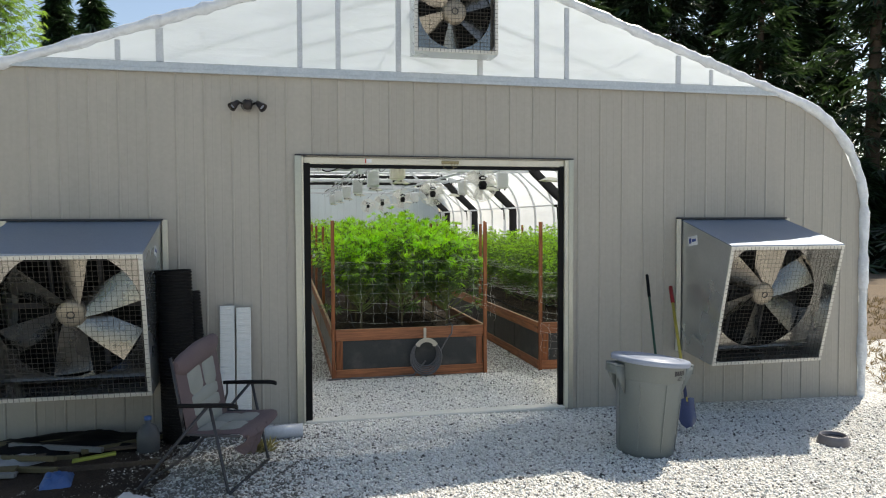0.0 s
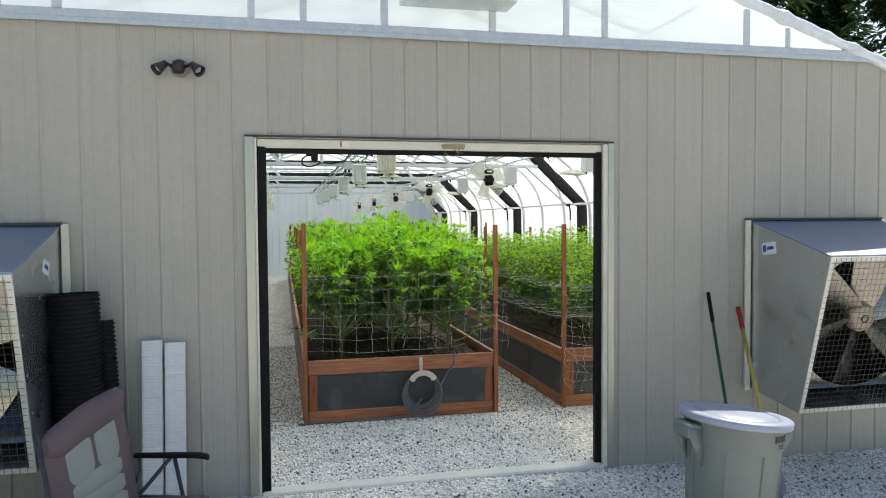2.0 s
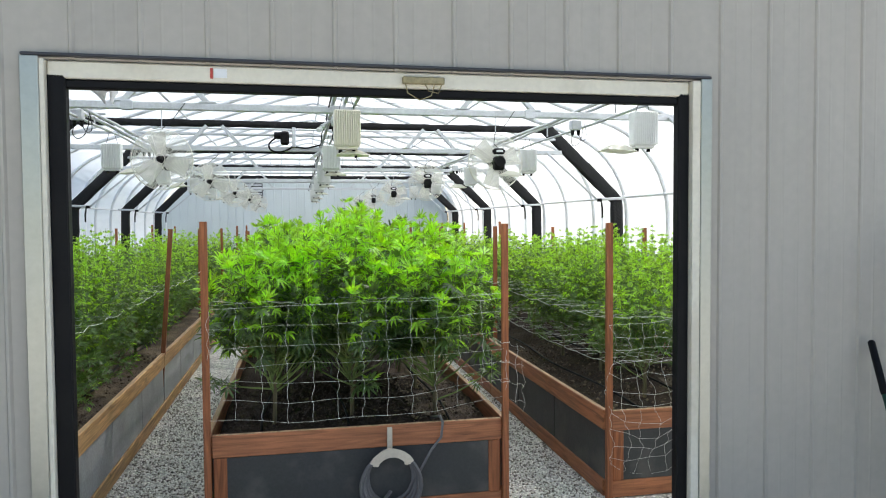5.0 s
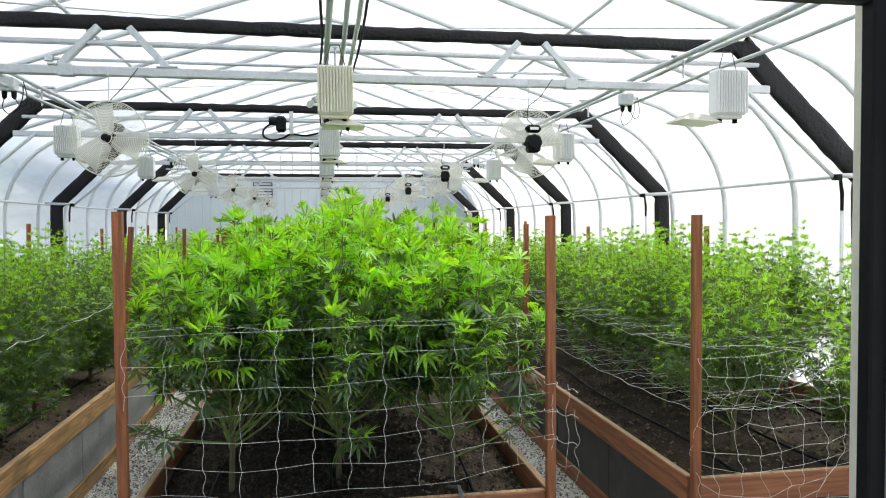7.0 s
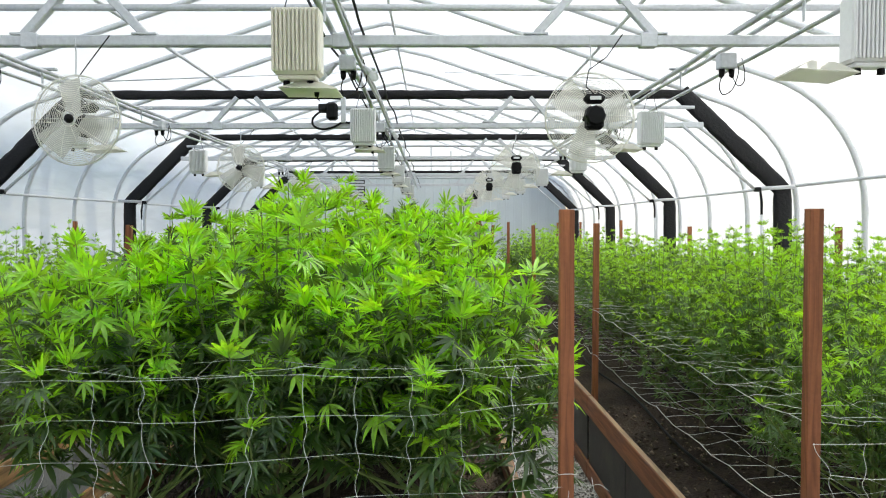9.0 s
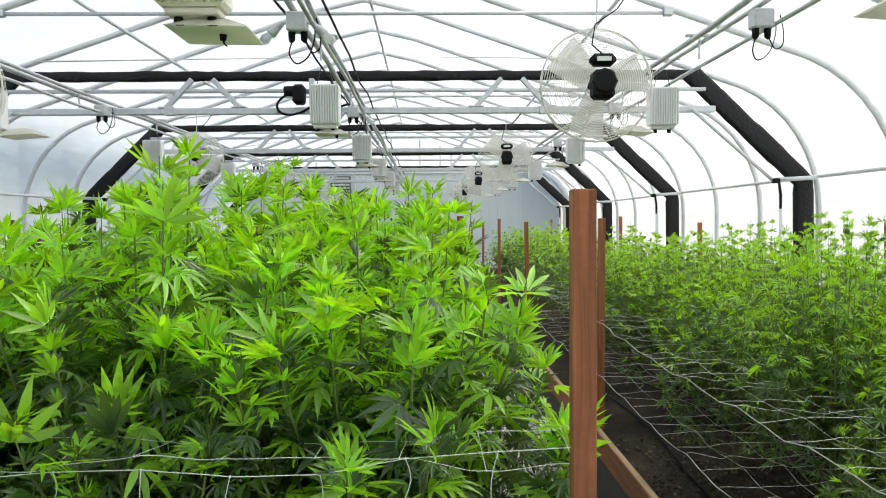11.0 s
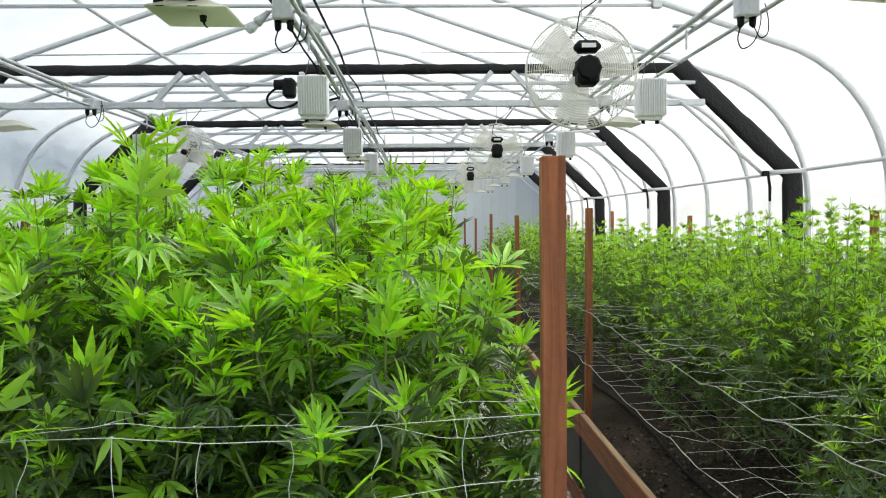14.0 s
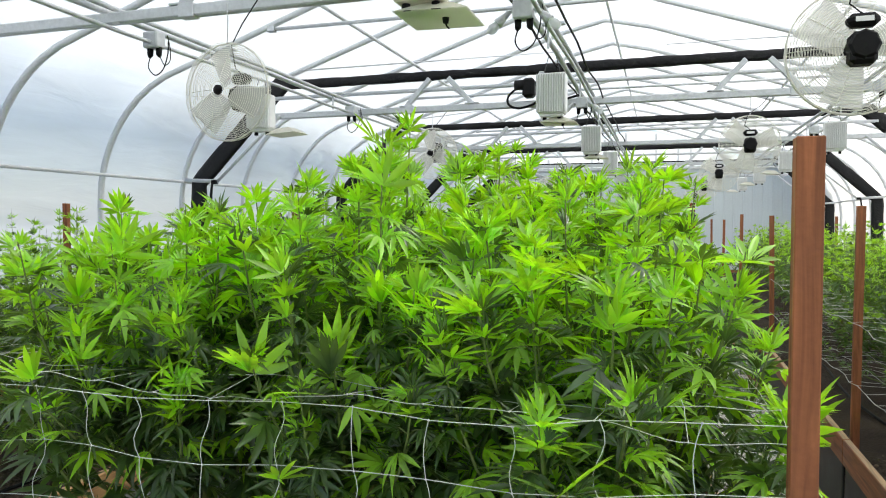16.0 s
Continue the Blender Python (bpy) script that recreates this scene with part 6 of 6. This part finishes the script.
class Foliage:
    """Collects leaf placements and turns them into one mesh."""

    def __init__(self):
        self.rows = []

    def leaf(self, p, fwd, up, size, tmpl, mat):
        self.rows.append((p, fwd, up, size, tmpl, mat))

    def mesh(self, name, templates, mats):
        vall, loops, sizes, mids, off = [], [], [], [], 0
        for ti, (tv, tf) in enumerate(templates):
            rows = [r for r in self.rows if r[4] == ti]
            if not rows:
                continue
            P = np.array([r[0] for r in rows])
            F = np.array([r[1] for r in rows])
            U = np.array([r[2] for r in rows])
            S = np.array([r[3] for r in rows])[:, None]
            F /= np.linalg.norm(F, axis=1, keepdims=True) + 1e-9
            Y = np.cross(U, F)
            Y /= np.linalg.norm(Y, axis=1, keepdims=True) + 1e-9
            Z = np.cross(F, Y)
            V = P[:, None, :] + S[:, :, None] * (tv[None, :, 0:1] * F[:, None, :] + tv[None, :, 1:2] * Y[:, None, :] + tv[None, :, 2:3] * Z[:, None, :])
            n, k = V.shape[:2]
            vall.append(V.reshape(-1, 3))
            fl = np.array([i for f in tf for i in f])
            fz = np.array([len(f) for f in tf])
            loops.append((fl[None, :] + off + (np.arange(n) * k)[:, None]).ravel())
            sizes.append(np.tile(fz, n))
            mids.append(np.repeat(np.array([r[5] for r in rows]), len(tf)))
            off += n * k
        V, Lp, Sz, Mi = np.concatenate(vall), np.concatenate(loops), np.concatenate(sizes), np.concatenate(mids)
        me = bpy.data.meshes.new(name)
        me.vertices.add(len(V))
        me.vertices.foreach_set("co", V.ravel())
        me.loops.add(len(Lp))
        me.loops.foreach_set("vertex_index", Lp.astype(np.int32))
        me.polygons.add(len(Sz))
        me.polygons.foreach_set("loop_start", np.concatenate(([0], np.cumsum(Sz)[:-1])).astype(np.int32))
        for mt in mats:
            me.materials.append(mt)
        me.polygons.foreach_set("material_index", Mi.astype(np.int32))
        me.update(calc_edges=True)
        me.validate()
        return me


TR = random.Random(31)
HI = [leaf_template(7, True, TR, d) for d in (0.10, 0.25, 0.45)] + [leaf_template(5, True, TR, d) for d in (0.05, 0.30)]
LO = [leaf_template(5, False, TR, d) for d in (0.1, 0.3, 0.45)] + [leaf_template(3, False, TR, d) for d in (0.05, 0.2)]
HI += LO[:3]
HI += [leaf_template(7, 2, TR, d) for d in (0.10, 0.28, 0.45)] + [leaf_template(5, 2, TR, d) for d in (0.05, 0.30)]
HI += [leaf_template(5, True, TR, 0.05, 15), leaf_template(5, 2, TR, 0.05, 15)]
LO += [leaf_template(5, False, TR, 0.05, 15)]


def plant(px, py, top_z, spread, shoots, hi, size, mats, seed, label, soil_z=0.55, low=0.45, single=0, rim=(0.36, 0.36), young=0.30, skirt=0.0):
    """A bushy plant: a woody base, many shoots bending up to a domed top, leaves in pairs along each.

    Grown leaves spread level and droop; the shoot tips carry small upright whorls of new leaves."""
    rnd = random.Random(seed)
    t = thing("hemp_plant", pose(px, py, soil_z), label, "plant", "plants in the beds")
    stems, fol = Geo(), Foliage()
    H = top_z - soil_z
    singles = []
    stems.tube([(0, 0, -0.03), (0.01, 0.0, H * 0.25), (0.0, 0.01, H * 0.55)], [0.017, 0.014, 0.009], 6, mat=1)
    ga = 2.39996
    for k in range(shoots):
        q = math.sqrt((k + 0.5) / shoots)
        a = k * ga + rnd.uniform(-0.3, 0.3)
        ez = H * (1.0 - rnd.uniform(*rim) * q ** 2.4) + rnd.uniform(-0.16, 0.08) + (0.05 if rnd.random() < 0.15 else 0.0)
        z0 = H * rnd.uniform(0.14, 0.42)
        if rnd.random() < (0.06 if hi else 0.04):
            ez += 0.12 if hi else 0.05
        if rnd.random() < skirt:
            q = rnd.uniform(0.75, 1.0)
            ez, z0 = H * rnd.uniform(0.22, 0.6), H * rnd.uniform(0.06, 0.2)
        ex, ey = q * spread * math.cos(a), q * spread * math.sin(a)
        A, B = Vector((0, 0, z0)), Vector((ex, ey, ez))
        C = Vector((ex * 0.85, ey * 0.85, z0 + (ez - z0) * 0.35))
        pts = [(A * (1 - s) ** 2 + C * 2 * s * (1 - s) + B * s * s) for s in (0, 0.2, 0.4, 0.6, 0.8, 1.0)]
        stems.tube(pts, [0.007, 0.006, 0.005, 0.004, 0.0028, 0.0014] if hi else [0.005, 0.004, 0.003, 0.0025, 0.0015, 0.0007], 4, caps=False, mat=0)
        length = sum((b - a2).length for a2, b in zip(pts, pts[1:]))
        gap = 0.05 if hi else 0.55 * size + 0.012
        nodes = max(4, int(length * (1 - low) / gap))
        for i in range(nodes):
            s = low + (1 - low) * (i + rnd.random() * 0.5) / nodes
            s = min(s, 1.0)
            p = A * (1 - s) ** 2 + C * 2 * s * (1 - s) + B * s * s
            d = (C - A) * 2 * (1 - s) + (B - C) * 2 * s
            d.normalize()
            tip = (s - low) / (1 - low)
            sz = size * (1.1 - 0.55 * tip ** 2) * rnd.choice((0.55, 0.65, 0.75, 0.85, 1.0))
            az = i * 1.57 + k + rnd.uniform(-0.4, 0.4)
            fresh = tip > 1 - young
            if fresh and hi:
                sz *= 1.4
            for h in ((0, math.pi) if tip < 0.93 else (0, 2.1, 4.2)):
                o = Vector((math.cos(az + h), math.sin(az + h), 0))
                if fresh:
                    f = o * rnd.uniform(0.2, 1.1) + d * rnd.uniform(0.4, 1.3)
                    lp = p + f.normalized() * sz * rnd.uniform(0.1, 0.35)
                    fwd = f + Vector((rnd.uniform(-0.4, 0.4), rnd.uniform(-0.4, 0.4), rnd.uniform(-0.5, 0.2)))
                    up = Vector((0, 0, 1)) - o * rnd.uniform(-0.2, 0.8) + Vector((rnd.uniform(-0.5, 0.5), rnd.uniform(-0.5, 0.5), 0))
                else:
                    f = (o + d * rnd.uniform(0.1, 0.8)).normalized()
                    lp = p + f * sz * (0.35 + 0.3 * rnd.random())
                    fwd = o + Vector((rnd.uniform(-0.3, 0.3), rnd.uniform(-0.3, 0.3), rnd.uniform(-0.75, 0.3)))
                    up = Vector((0, 0, 1)) + o * rnd.uniform(-0.2, 0.5) + Vector((rnd.uniform(-0.7, 0.7), rnd.uniform(-0.7, 0.7), 0))
                # bright share rises with height: light from above put into the leaf colour
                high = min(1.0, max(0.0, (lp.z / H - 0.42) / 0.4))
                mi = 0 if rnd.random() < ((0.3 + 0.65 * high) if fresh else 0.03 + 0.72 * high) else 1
                if hi:
                    ti = rnd.choice((0, 1, 1, 2)) if rnd.random() < 0.7 else rnd.choice((3, 4))
                    if fresh:
                        ti = rnd.choice((0, 3, 3, 13))
                else:
                    ti = rnd.choice((0, 1, 1, 2, 3, 4)) if not fresh else rnd.choice((1, 4, 5, 5))
                if hi and single and p.y < -spread * 0.3:
                    ti += 1 if ti == 13 else 8
                if single and len(singles) < single and hi and p.y < -spread * 0.45 and tip > 0.2 and rnd.random() < 0.5:
                    singles.append((lp, fwd, up, sz, ti, mi))
                else:
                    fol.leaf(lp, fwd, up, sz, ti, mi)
                if hi and not fresh and rnd.random() < 0.6:
                    stems.tube([p, p.lerp(lp, 0.55) + Vector((0, 0, 0.006)), lp], 0.0014, 3, caps=False)
            # small side shoots in the leaf axils
            if tip > 0.15:
                for e in range(3 if hi or size < 0.1 else 2):
                    o = Vector((rnd.uniform(-1, 1), rnd.uniform(-1, 1), rnd.uniform(0.3, 1.4))).normalized()
                    # side shoots follow the same painted lit top and shaded inside
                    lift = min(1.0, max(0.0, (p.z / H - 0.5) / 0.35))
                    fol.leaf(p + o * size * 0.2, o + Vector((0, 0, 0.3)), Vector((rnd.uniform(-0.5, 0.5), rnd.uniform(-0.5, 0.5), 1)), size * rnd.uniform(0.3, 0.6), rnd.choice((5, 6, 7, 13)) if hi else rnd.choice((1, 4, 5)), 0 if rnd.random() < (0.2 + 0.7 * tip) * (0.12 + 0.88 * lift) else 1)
    part("stem", stems, [STEM, STEM_DARK], t)
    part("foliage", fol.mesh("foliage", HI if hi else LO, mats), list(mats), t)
    for lp, fwd, up, sz, ti, mi in singles:
        x = fwd.normalized()
        y = up.cross(x).normalized()
        z = x.cross(y)
        m = Matrix(((x.x * sz, y.x * sz, z.x * sz, lp.x), (x.y * sz, y.y * sz, z.y * sz, lp.y), (x.z * sz, y.z * sz, z.z * sz, lp.z), (0, 0, 0, 1)))
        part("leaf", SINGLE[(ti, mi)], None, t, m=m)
    return t


SINGLE = {}
for ti, (tv, tf) in enumerate(HI):
    for mi, mt in enumerate((LEAF_YOUNG_LIT, LEAF_OLD_SHADED)):
        me = bpy.data.meshes.new("leaf")
        me.from_pydata([tuple(p) for p in tv], [], tf)
        me.materials.append(mt)
        SINGLE[(ti, mi)] = me

MATS = (LEAF_YOUNG_LIT, LEAF_OLD_SHADED)
MATS_SIDE = (LEAF_SIDE_YOUNG_LIT, LEAF_FINE_SHADED)
pr = random.Random(77)
# middle bed: tall, wide bushes
row_y = [8.98, 9.75, 10.55, 11.4]
for j, y in enumerate(row_y):
    for i, (x, lift, sp) in enumerate(((0.95, -0.10, 0.50), (1.50, 0.05, 0.56), (2.05, -0.06, 0.54))):
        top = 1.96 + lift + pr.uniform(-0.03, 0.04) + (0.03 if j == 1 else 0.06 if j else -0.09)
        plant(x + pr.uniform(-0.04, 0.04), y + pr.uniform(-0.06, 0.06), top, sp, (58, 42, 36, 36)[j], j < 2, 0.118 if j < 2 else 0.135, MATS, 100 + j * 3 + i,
              "tall bushy hemp plant, new growth and lit top bright green", low=0.39 if j == 0 else 0.36, single=75 if j == 0 else 0, young=0.22, skirt=0.06 if j == 0 else 0.0)
for j in range(12):
    y = 12.4 + 1.15 * j
    for i, x in enumerate((1.02, 1.98)):
        plant(x, y, 1.96 + pr.uniform(-0.08, 0.08), 0.6, 26 if j < 5 else 16, False, 0.14, MATS, 200 + j * 2 + i, "tall bushy hemp plant in the middle bed", low=0.5)
# side beds: shorter, finer plants
for b, cx in ((0, BEDS[0]), (2, BEDS[2])):
    for j in range(13):
        y = 9.0 + (0.95 * j if j < 8 else 0.95 * 8 + 1.4 * (j - 8))
        for i, dx in enumerate((-0.34, 0.12, 0.60) if b else (-0.52, 0.03, 0.60)):
            near = j < 5
            if b and j == 0 and i:
                continue
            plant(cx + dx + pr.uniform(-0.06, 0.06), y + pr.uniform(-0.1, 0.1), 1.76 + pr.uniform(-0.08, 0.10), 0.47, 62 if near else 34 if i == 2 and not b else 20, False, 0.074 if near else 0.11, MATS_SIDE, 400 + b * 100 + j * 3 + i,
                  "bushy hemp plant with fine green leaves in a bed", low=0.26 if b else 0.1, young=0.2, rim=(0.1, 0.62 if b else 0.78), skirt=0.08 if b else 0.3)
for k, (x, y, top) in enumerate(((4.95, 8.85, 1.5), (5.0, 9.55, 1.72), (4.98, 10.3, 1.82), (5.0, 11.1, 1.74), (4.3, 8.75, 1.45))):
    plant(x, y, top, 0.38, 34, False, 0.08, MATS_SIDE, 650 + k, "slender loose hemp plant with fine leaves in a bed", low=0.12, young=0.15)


# ---- gravel ----
def stone_templates():
    rnd = random.Random(5)
    out = []
    for _ in range(6):
        vs = [(1, 0, 0), (-1, 0, 0), (0, 1, 0), (0, -1, 0), (0, 0, 0.8), (0, 0, -0.6)]
        vs = np.array(vs, dtype=np.float64) * np.array([[rnd.uniform(0.7, 1.2) for _ in range(3)] for _ in range(6)]) + np.array([[rnd.uniform(-0.25, 0.25) for _ in range(3)] for _ in range(6)])
        out.append((vs, [(0, 2, 4), (2, 1, 4), (1, 3, 4), (3, 0, 4), (2, 0, 5), (1, 2, 5), (3, 1, 5), (0, 3, 5)]))
    return out


STONES = stone_templates()
STONE = bpy.data.materials.new("gravel_stone")
STONE.use_nodes = True
sn, sl = STONE.node_tree.nodes, STONE.node_tree.links
geo_n = sn.new("ShaderNodeNewGeometry")
cr = sn.new("ShaderNodeValToRGB")
els = cr.color_ramp.elements
els[0].color, els[1].color = (0.08, 0.078, 0.072, 1), (0.95, 0.94, 0.90, 1)
e = els.new(0.06)
e.color = (0.2, 0.19, 0.175, 1)
e = els.new(0.13)
e.color = (0.79, 0.775, 0.73, 1)
e = els.new(0.7)
e.color = (0.90, 0.885, 0.84, 1)
sl.new(geo_n.outputs["Random Per Island"], cr.inputs[0])
sl.new(cr.outputs[0], sn["Principled BSDF"].inputs["Base Color"])
sn["Principled BSDF"].inputs["Roughness"].default_value = 0.85


DIRTY = material("dirty_stone", (0.24, 0.22, 0.19), 0.9, var=0.5, scale=14, fine=60, bump=0.2)


def gravel(name, x0, x1, y0, y1, count, seed, size=0.0115, dirt=0.0):
    rnd = random.Random(seed)
    fol = Foliage()
    for _ in range(count):
        x, y = rnd.uniform(x0, x1), rnd.uniform(y0, y1)
        if y < FRONT + 0.13 and y > FRONT - 0.04 and not (0.3 < x < 2.8):
            continue
        if FRONT - 0.06 < y < FRONT + 0.09:
            continue
        s = size * rnd.uniform(0.55, 1.25)
        a = rnd.uniform(0, 6.28)
        fol.leaf((x, y, ground_z(x, y) + s * rnd.uniform(-0.1, 0.75)), (math.cos(a), math.sin(a), rnd.uniform(-0.4, 0.4)), (rnd.uniform(-0.5, 0.5), rnd.uniform(-0.5, 0.5), 1), s, rnd.randrange(6), 1 if rnd.random() < dirt or y < FRONT and x + 0.45 * noise.noise(Vector((x * 3, y * 3, 1))) < 0.25 and rnd.random() < min(0.9, 0.35 + 0.5 * (0.25 - x)) else 0)
    return thing(name, Matrix(), "loose pale grey crushed stone", "gravel", kind="stuff", geo=fol.mesh(name, STONES, [STONE, DIRTY]))


gravel("gravel", -1.4, 6.9, 4.2, 6.95, 46000, 1, 0.0135)
gravel("gravel", -2.8, -1.4, 4.2, 5.7, 2500, 7)
gravel("gravel", 0.2, 2.9, 6.95, 8.4, 17000, 2, 0.0125)
gravel("gravel", -0.25, 0.56, 8.0, 13.0, 12000, 3, 0.0105, 0.34)
gravel("gravel", 2.42, 3.17, 8.0, 12.5, 10500, 4, 0.0105, 0.34)
gravel("gravel", -2.6, 0.2, 7.08, 8.4, 1200, 5)
gravel("gravel", 2.9, 5.5, 7.08, 8.4, 1500, 6)


# ---- trees behind ----
def tree(name, x, y, h, r, mat, conifer, seed, label, clumps):
    rnd = random.Random(seed)
    t = thing(name, pose(x, y, -0.1), label, "tree", "trees behind")
    g = Geo()
    lean = Vector((rnd.uniform(-0.03, 0.03) * h, rnd.uniform(-0.03, 0.03) * h, 0))
    g.tube([lean * (i / 8) + Vector((0, 0, h * 0.97 * i / 8)) for i in range(9)], [h * 0.018 * (1.05 - i / 8) + 0.01 for i in range(9)], 9)
    fol = Foliage()
    for k in range(clumps):
        u = rnd.random() ** (0.8 if conifer else 0.6)
        z = h * ((0.10 + 0.88 * u) if conifer else (0.22 + 0.75 * u))
        rad = r * (1.02 - u) if conifer else r * math.sqrt(max(0.05, 1 - (u - 0.42) ** 2 * 2.6))
        a = rnd.uniform(0, 6.28)
        rad *= 0.75 + 0.4 * noise.noise(Vector((math.cos(a) * 2 + seed, math.sin(a) * 2, z * 0.5)))
        end = lean * u + Vector((math.cos(a) * rad, math.sin(a) * rad, z - (0.12 * rad if conifer else -0.3 * rad)))
        start = lean * u + Vector((0, 0, z - (0.0 if conifer else 0.25 * rad)))
        if k % 4 == 0:
            g.tube([start, start.lerp(end, 0.5) + Vector((0, 0, 0.05 * rad)), end], [0.035, 0.02, 0.006], 4, caps=False)
        for j in range(6):
            s = 0.25 + 0.75 * rnd.random()
            spread = 0.16 * rad + 0.12 if conifer else 0.35
            p = start.lerp(end, s) + Vector((rnd.gauss(0, spread), rnd.gauss(0, spread), rnd.gauss(0, 0.10 if conifer else 0.3)))
            f = Vector((math.cos(a) + rnd.uniform(-0.8, 0.8), math.sin(a) + rnd.uniform(-0.8, 0.8), rnd.uniform(-0.5, 0.15)))
            fol.leaf(p, f, (rnd.uniform(-0.5, 0.5), rnd.uniform(-0.5, 0.5), 1), (rnd.uniform(0.55, 1.05) if conifer else rnd.uniform(0.26, 0.5)), rnd.randrange(5), 0)
    part("trunk", g, BARK, t, smooth=True)
    part("crown", fol.mesh("crown", LO, [mat]), [mat], t)
    return t


g = Geo()
rows = []
for j in range(13):
    rows.append([(x := -3.3 + 2.35 * i / 20 + 0.05 * math.sin(j * 1.7 + i), y := 5.1 + 1.82 * j / 12 + 0.03 * math.sin(i * 1.3), ground_z(x, y) + 0.012 + 0.012 * noise.noise(Vector((x * 7, y * 7, 2)))) for i in range(21)])
g.sheet(rows)
thing("dirt_patch", Matrix(), "dark bare dirt under the fan and scrap pile", "dirt", kind="stuff", geo=g, mat=SOIL, smooth=True)
for k, (cx, y0, y1, n) in enumerate(((BEDS[1], 8.53, 10.2, 2600), (BEDS[2], 8.53, 11.5, 2600), (BEDS[0], 8.53, 12.0, 1800))):
    fol = Foliage()
    cr2 = random.Random(50 + k)
    for _ in range(n):
        x, y = cx + cr2.uniform(-0.9, 0.9), cr2.uniform(y0, y1)
        e = math.cos((x - cx) / (BED_W / 2) * math.pi / 2)
        s = 0.006 + 0.012 * cr2.random() ** 3
        a = cr2.uniform(0, 6.28)
        pale = (x - cx > 0.35 and cr2.random() < 0.6) if k == 1 - 1 else cr2.random() < 0.35
        fol.leaf((x, y, 0.505 + 0.05 * e + 0.03 * cr2.random()), (math.cos(a), math.sin(a), 0.2), (0.2, 0.1, 1), s, cr2.randrange(6), 1 if pale else 0)
    thing("soil_crumbs", Matrix(), "loose crumbs and clods on the bed soil", "soil", kind="stuff", geo=fol.mesh("soil_crumbs", STONES, [CRUMB, CRUMB_PALE]))
tt = random.Random(9)
for k in range(13):
    az, dist = radians(21 + 2.5 * k), 37 + 5 * (k % 3) + tt.uniform(-2, 2)
    tree("conifer_tree", dist * math.sin(az), dist * math.cos(az), 17 + tt.uniform(-1, 5), 3.6, NEEDLE, True, 600 + k, "tall dark green conifer behind the greenhouse", 250)
# the last tree is unseen, added left of the yard to darken that side
for k, (x, y, h, kind) in enumerate(((-14.5, 41.0, 14.0, 0), (-19.0, 45.0, 15.0, 0), (-11.5, 47.0, 16.0, 1), (-24.0, 44.0, 14.0, 0), (-15.5, 54.0, 19.0, 1), (-27.0, 52.0, 17.0, 1), (-9.0, 1.5, 9.0, 0))):
    tree("conifer_tree" if kind else "broadleaf_tree", x, y, h, h * (0.17 if kind else 0.28), NEEDLE if kind else BROAD, bool(kind), 700 + k, "dark conifer behind the greenhouse" if kind else "sunlit light green tree behind greenhouse; one added unseen beside yard", 380)

# dark undergrowth at the foot of the trees
for k in range(9):
    az, dist = radians(33 + 2.4 * k), 31 + 3.5 * (k % 3)
    tree("conifer_sapling", dist * math.sin(az), dist * math.cos(az), 5.0 + tt.uniform(-1.2, 1.5), 2.4, NEEDLE, True, 730 + k, "low dark young conifer under the tall trees", 130)

# a tuft of dry weeds in the gravel by the wall
fol = Foliage()
wr = random.Random(14)
for _ in range(70):
    a = wr.uniform(0, 6.28)
    x, y = -0.24 + wr.gauss(0, 0.05), 6.2 + wr.gauss(0, 0.06)
    fol.leaf((x, y, ground_z(x, y)), (math.cos(a) * 0.6, math.sin(a) * 0.6, 1), (math.cos(a + 1.5), math.sin(a + 1.5), 0.1), wr.uniform(0.05, 0.13), wr.choice((3, 4)), 0)
thing("dry_weed", Matrix(), "small tuft of dry weeds in the gravel", "weed", geo=fol.mesh("dry_weed", LO, [leaf_material("dry_weed_blades", (0.26, 0.22, 0.09), (0.1, 0.09, 0.03))]))

# brown bare earth under the grass and the trees
g = Geo()
g.sheet([[(x, y, ground_z(x, y) + 0.02 - (0.06 if i in (0, 24) or j in (0, 20) else 0.0)) for i in range(25) for x in [6.9 + 2.4 * i + (0.35 * math.sin(j * 1.7) if i == 0 else 0)]] for j in range(21) for y in [7.6 + 2.2 * j]])
thing("bare_earth", Matrix(), "dry brown earth beside the gravel yard", "earth", kind="stuff", geo=g, mat=material("dry_brown_earth", (0.17, 0.125, 0.08), 0.95, var=0.4, scale=1.5, fine=30, bump=0.8, dist=0.03), smooth=True)

# dry grass at the far right of the yard
fol = Foliage()
gr = random.Random(8)
for _ in range(9000):
    x, y = gr.uniform(7.0, 14.0), gr.uniform(6.5, 22.0)
    a = gr.uniform(0, 6.28)
    fol.leaf((x, y, ground_z(x, y) - 0.01), (math.cos(a) * 0.5, math.sin(a) * 0.5, 1), (math.cos(a + 1.5), math.sin(a + 1.5), 0.1), 0.04 + 0.12 * gr.random() ** 2, gr.choice((3, 4)), 0)
thing("dry_grass", Matrix(), "dry yellow grass beside the gravel yard", "grass", kind="stuff", geo=fol.mesh("dry_grass", LO, [leaf_material("dry_grass_blades", (0.19, 0.145, 0.075), (0.07, 0.05, 0.02))]))
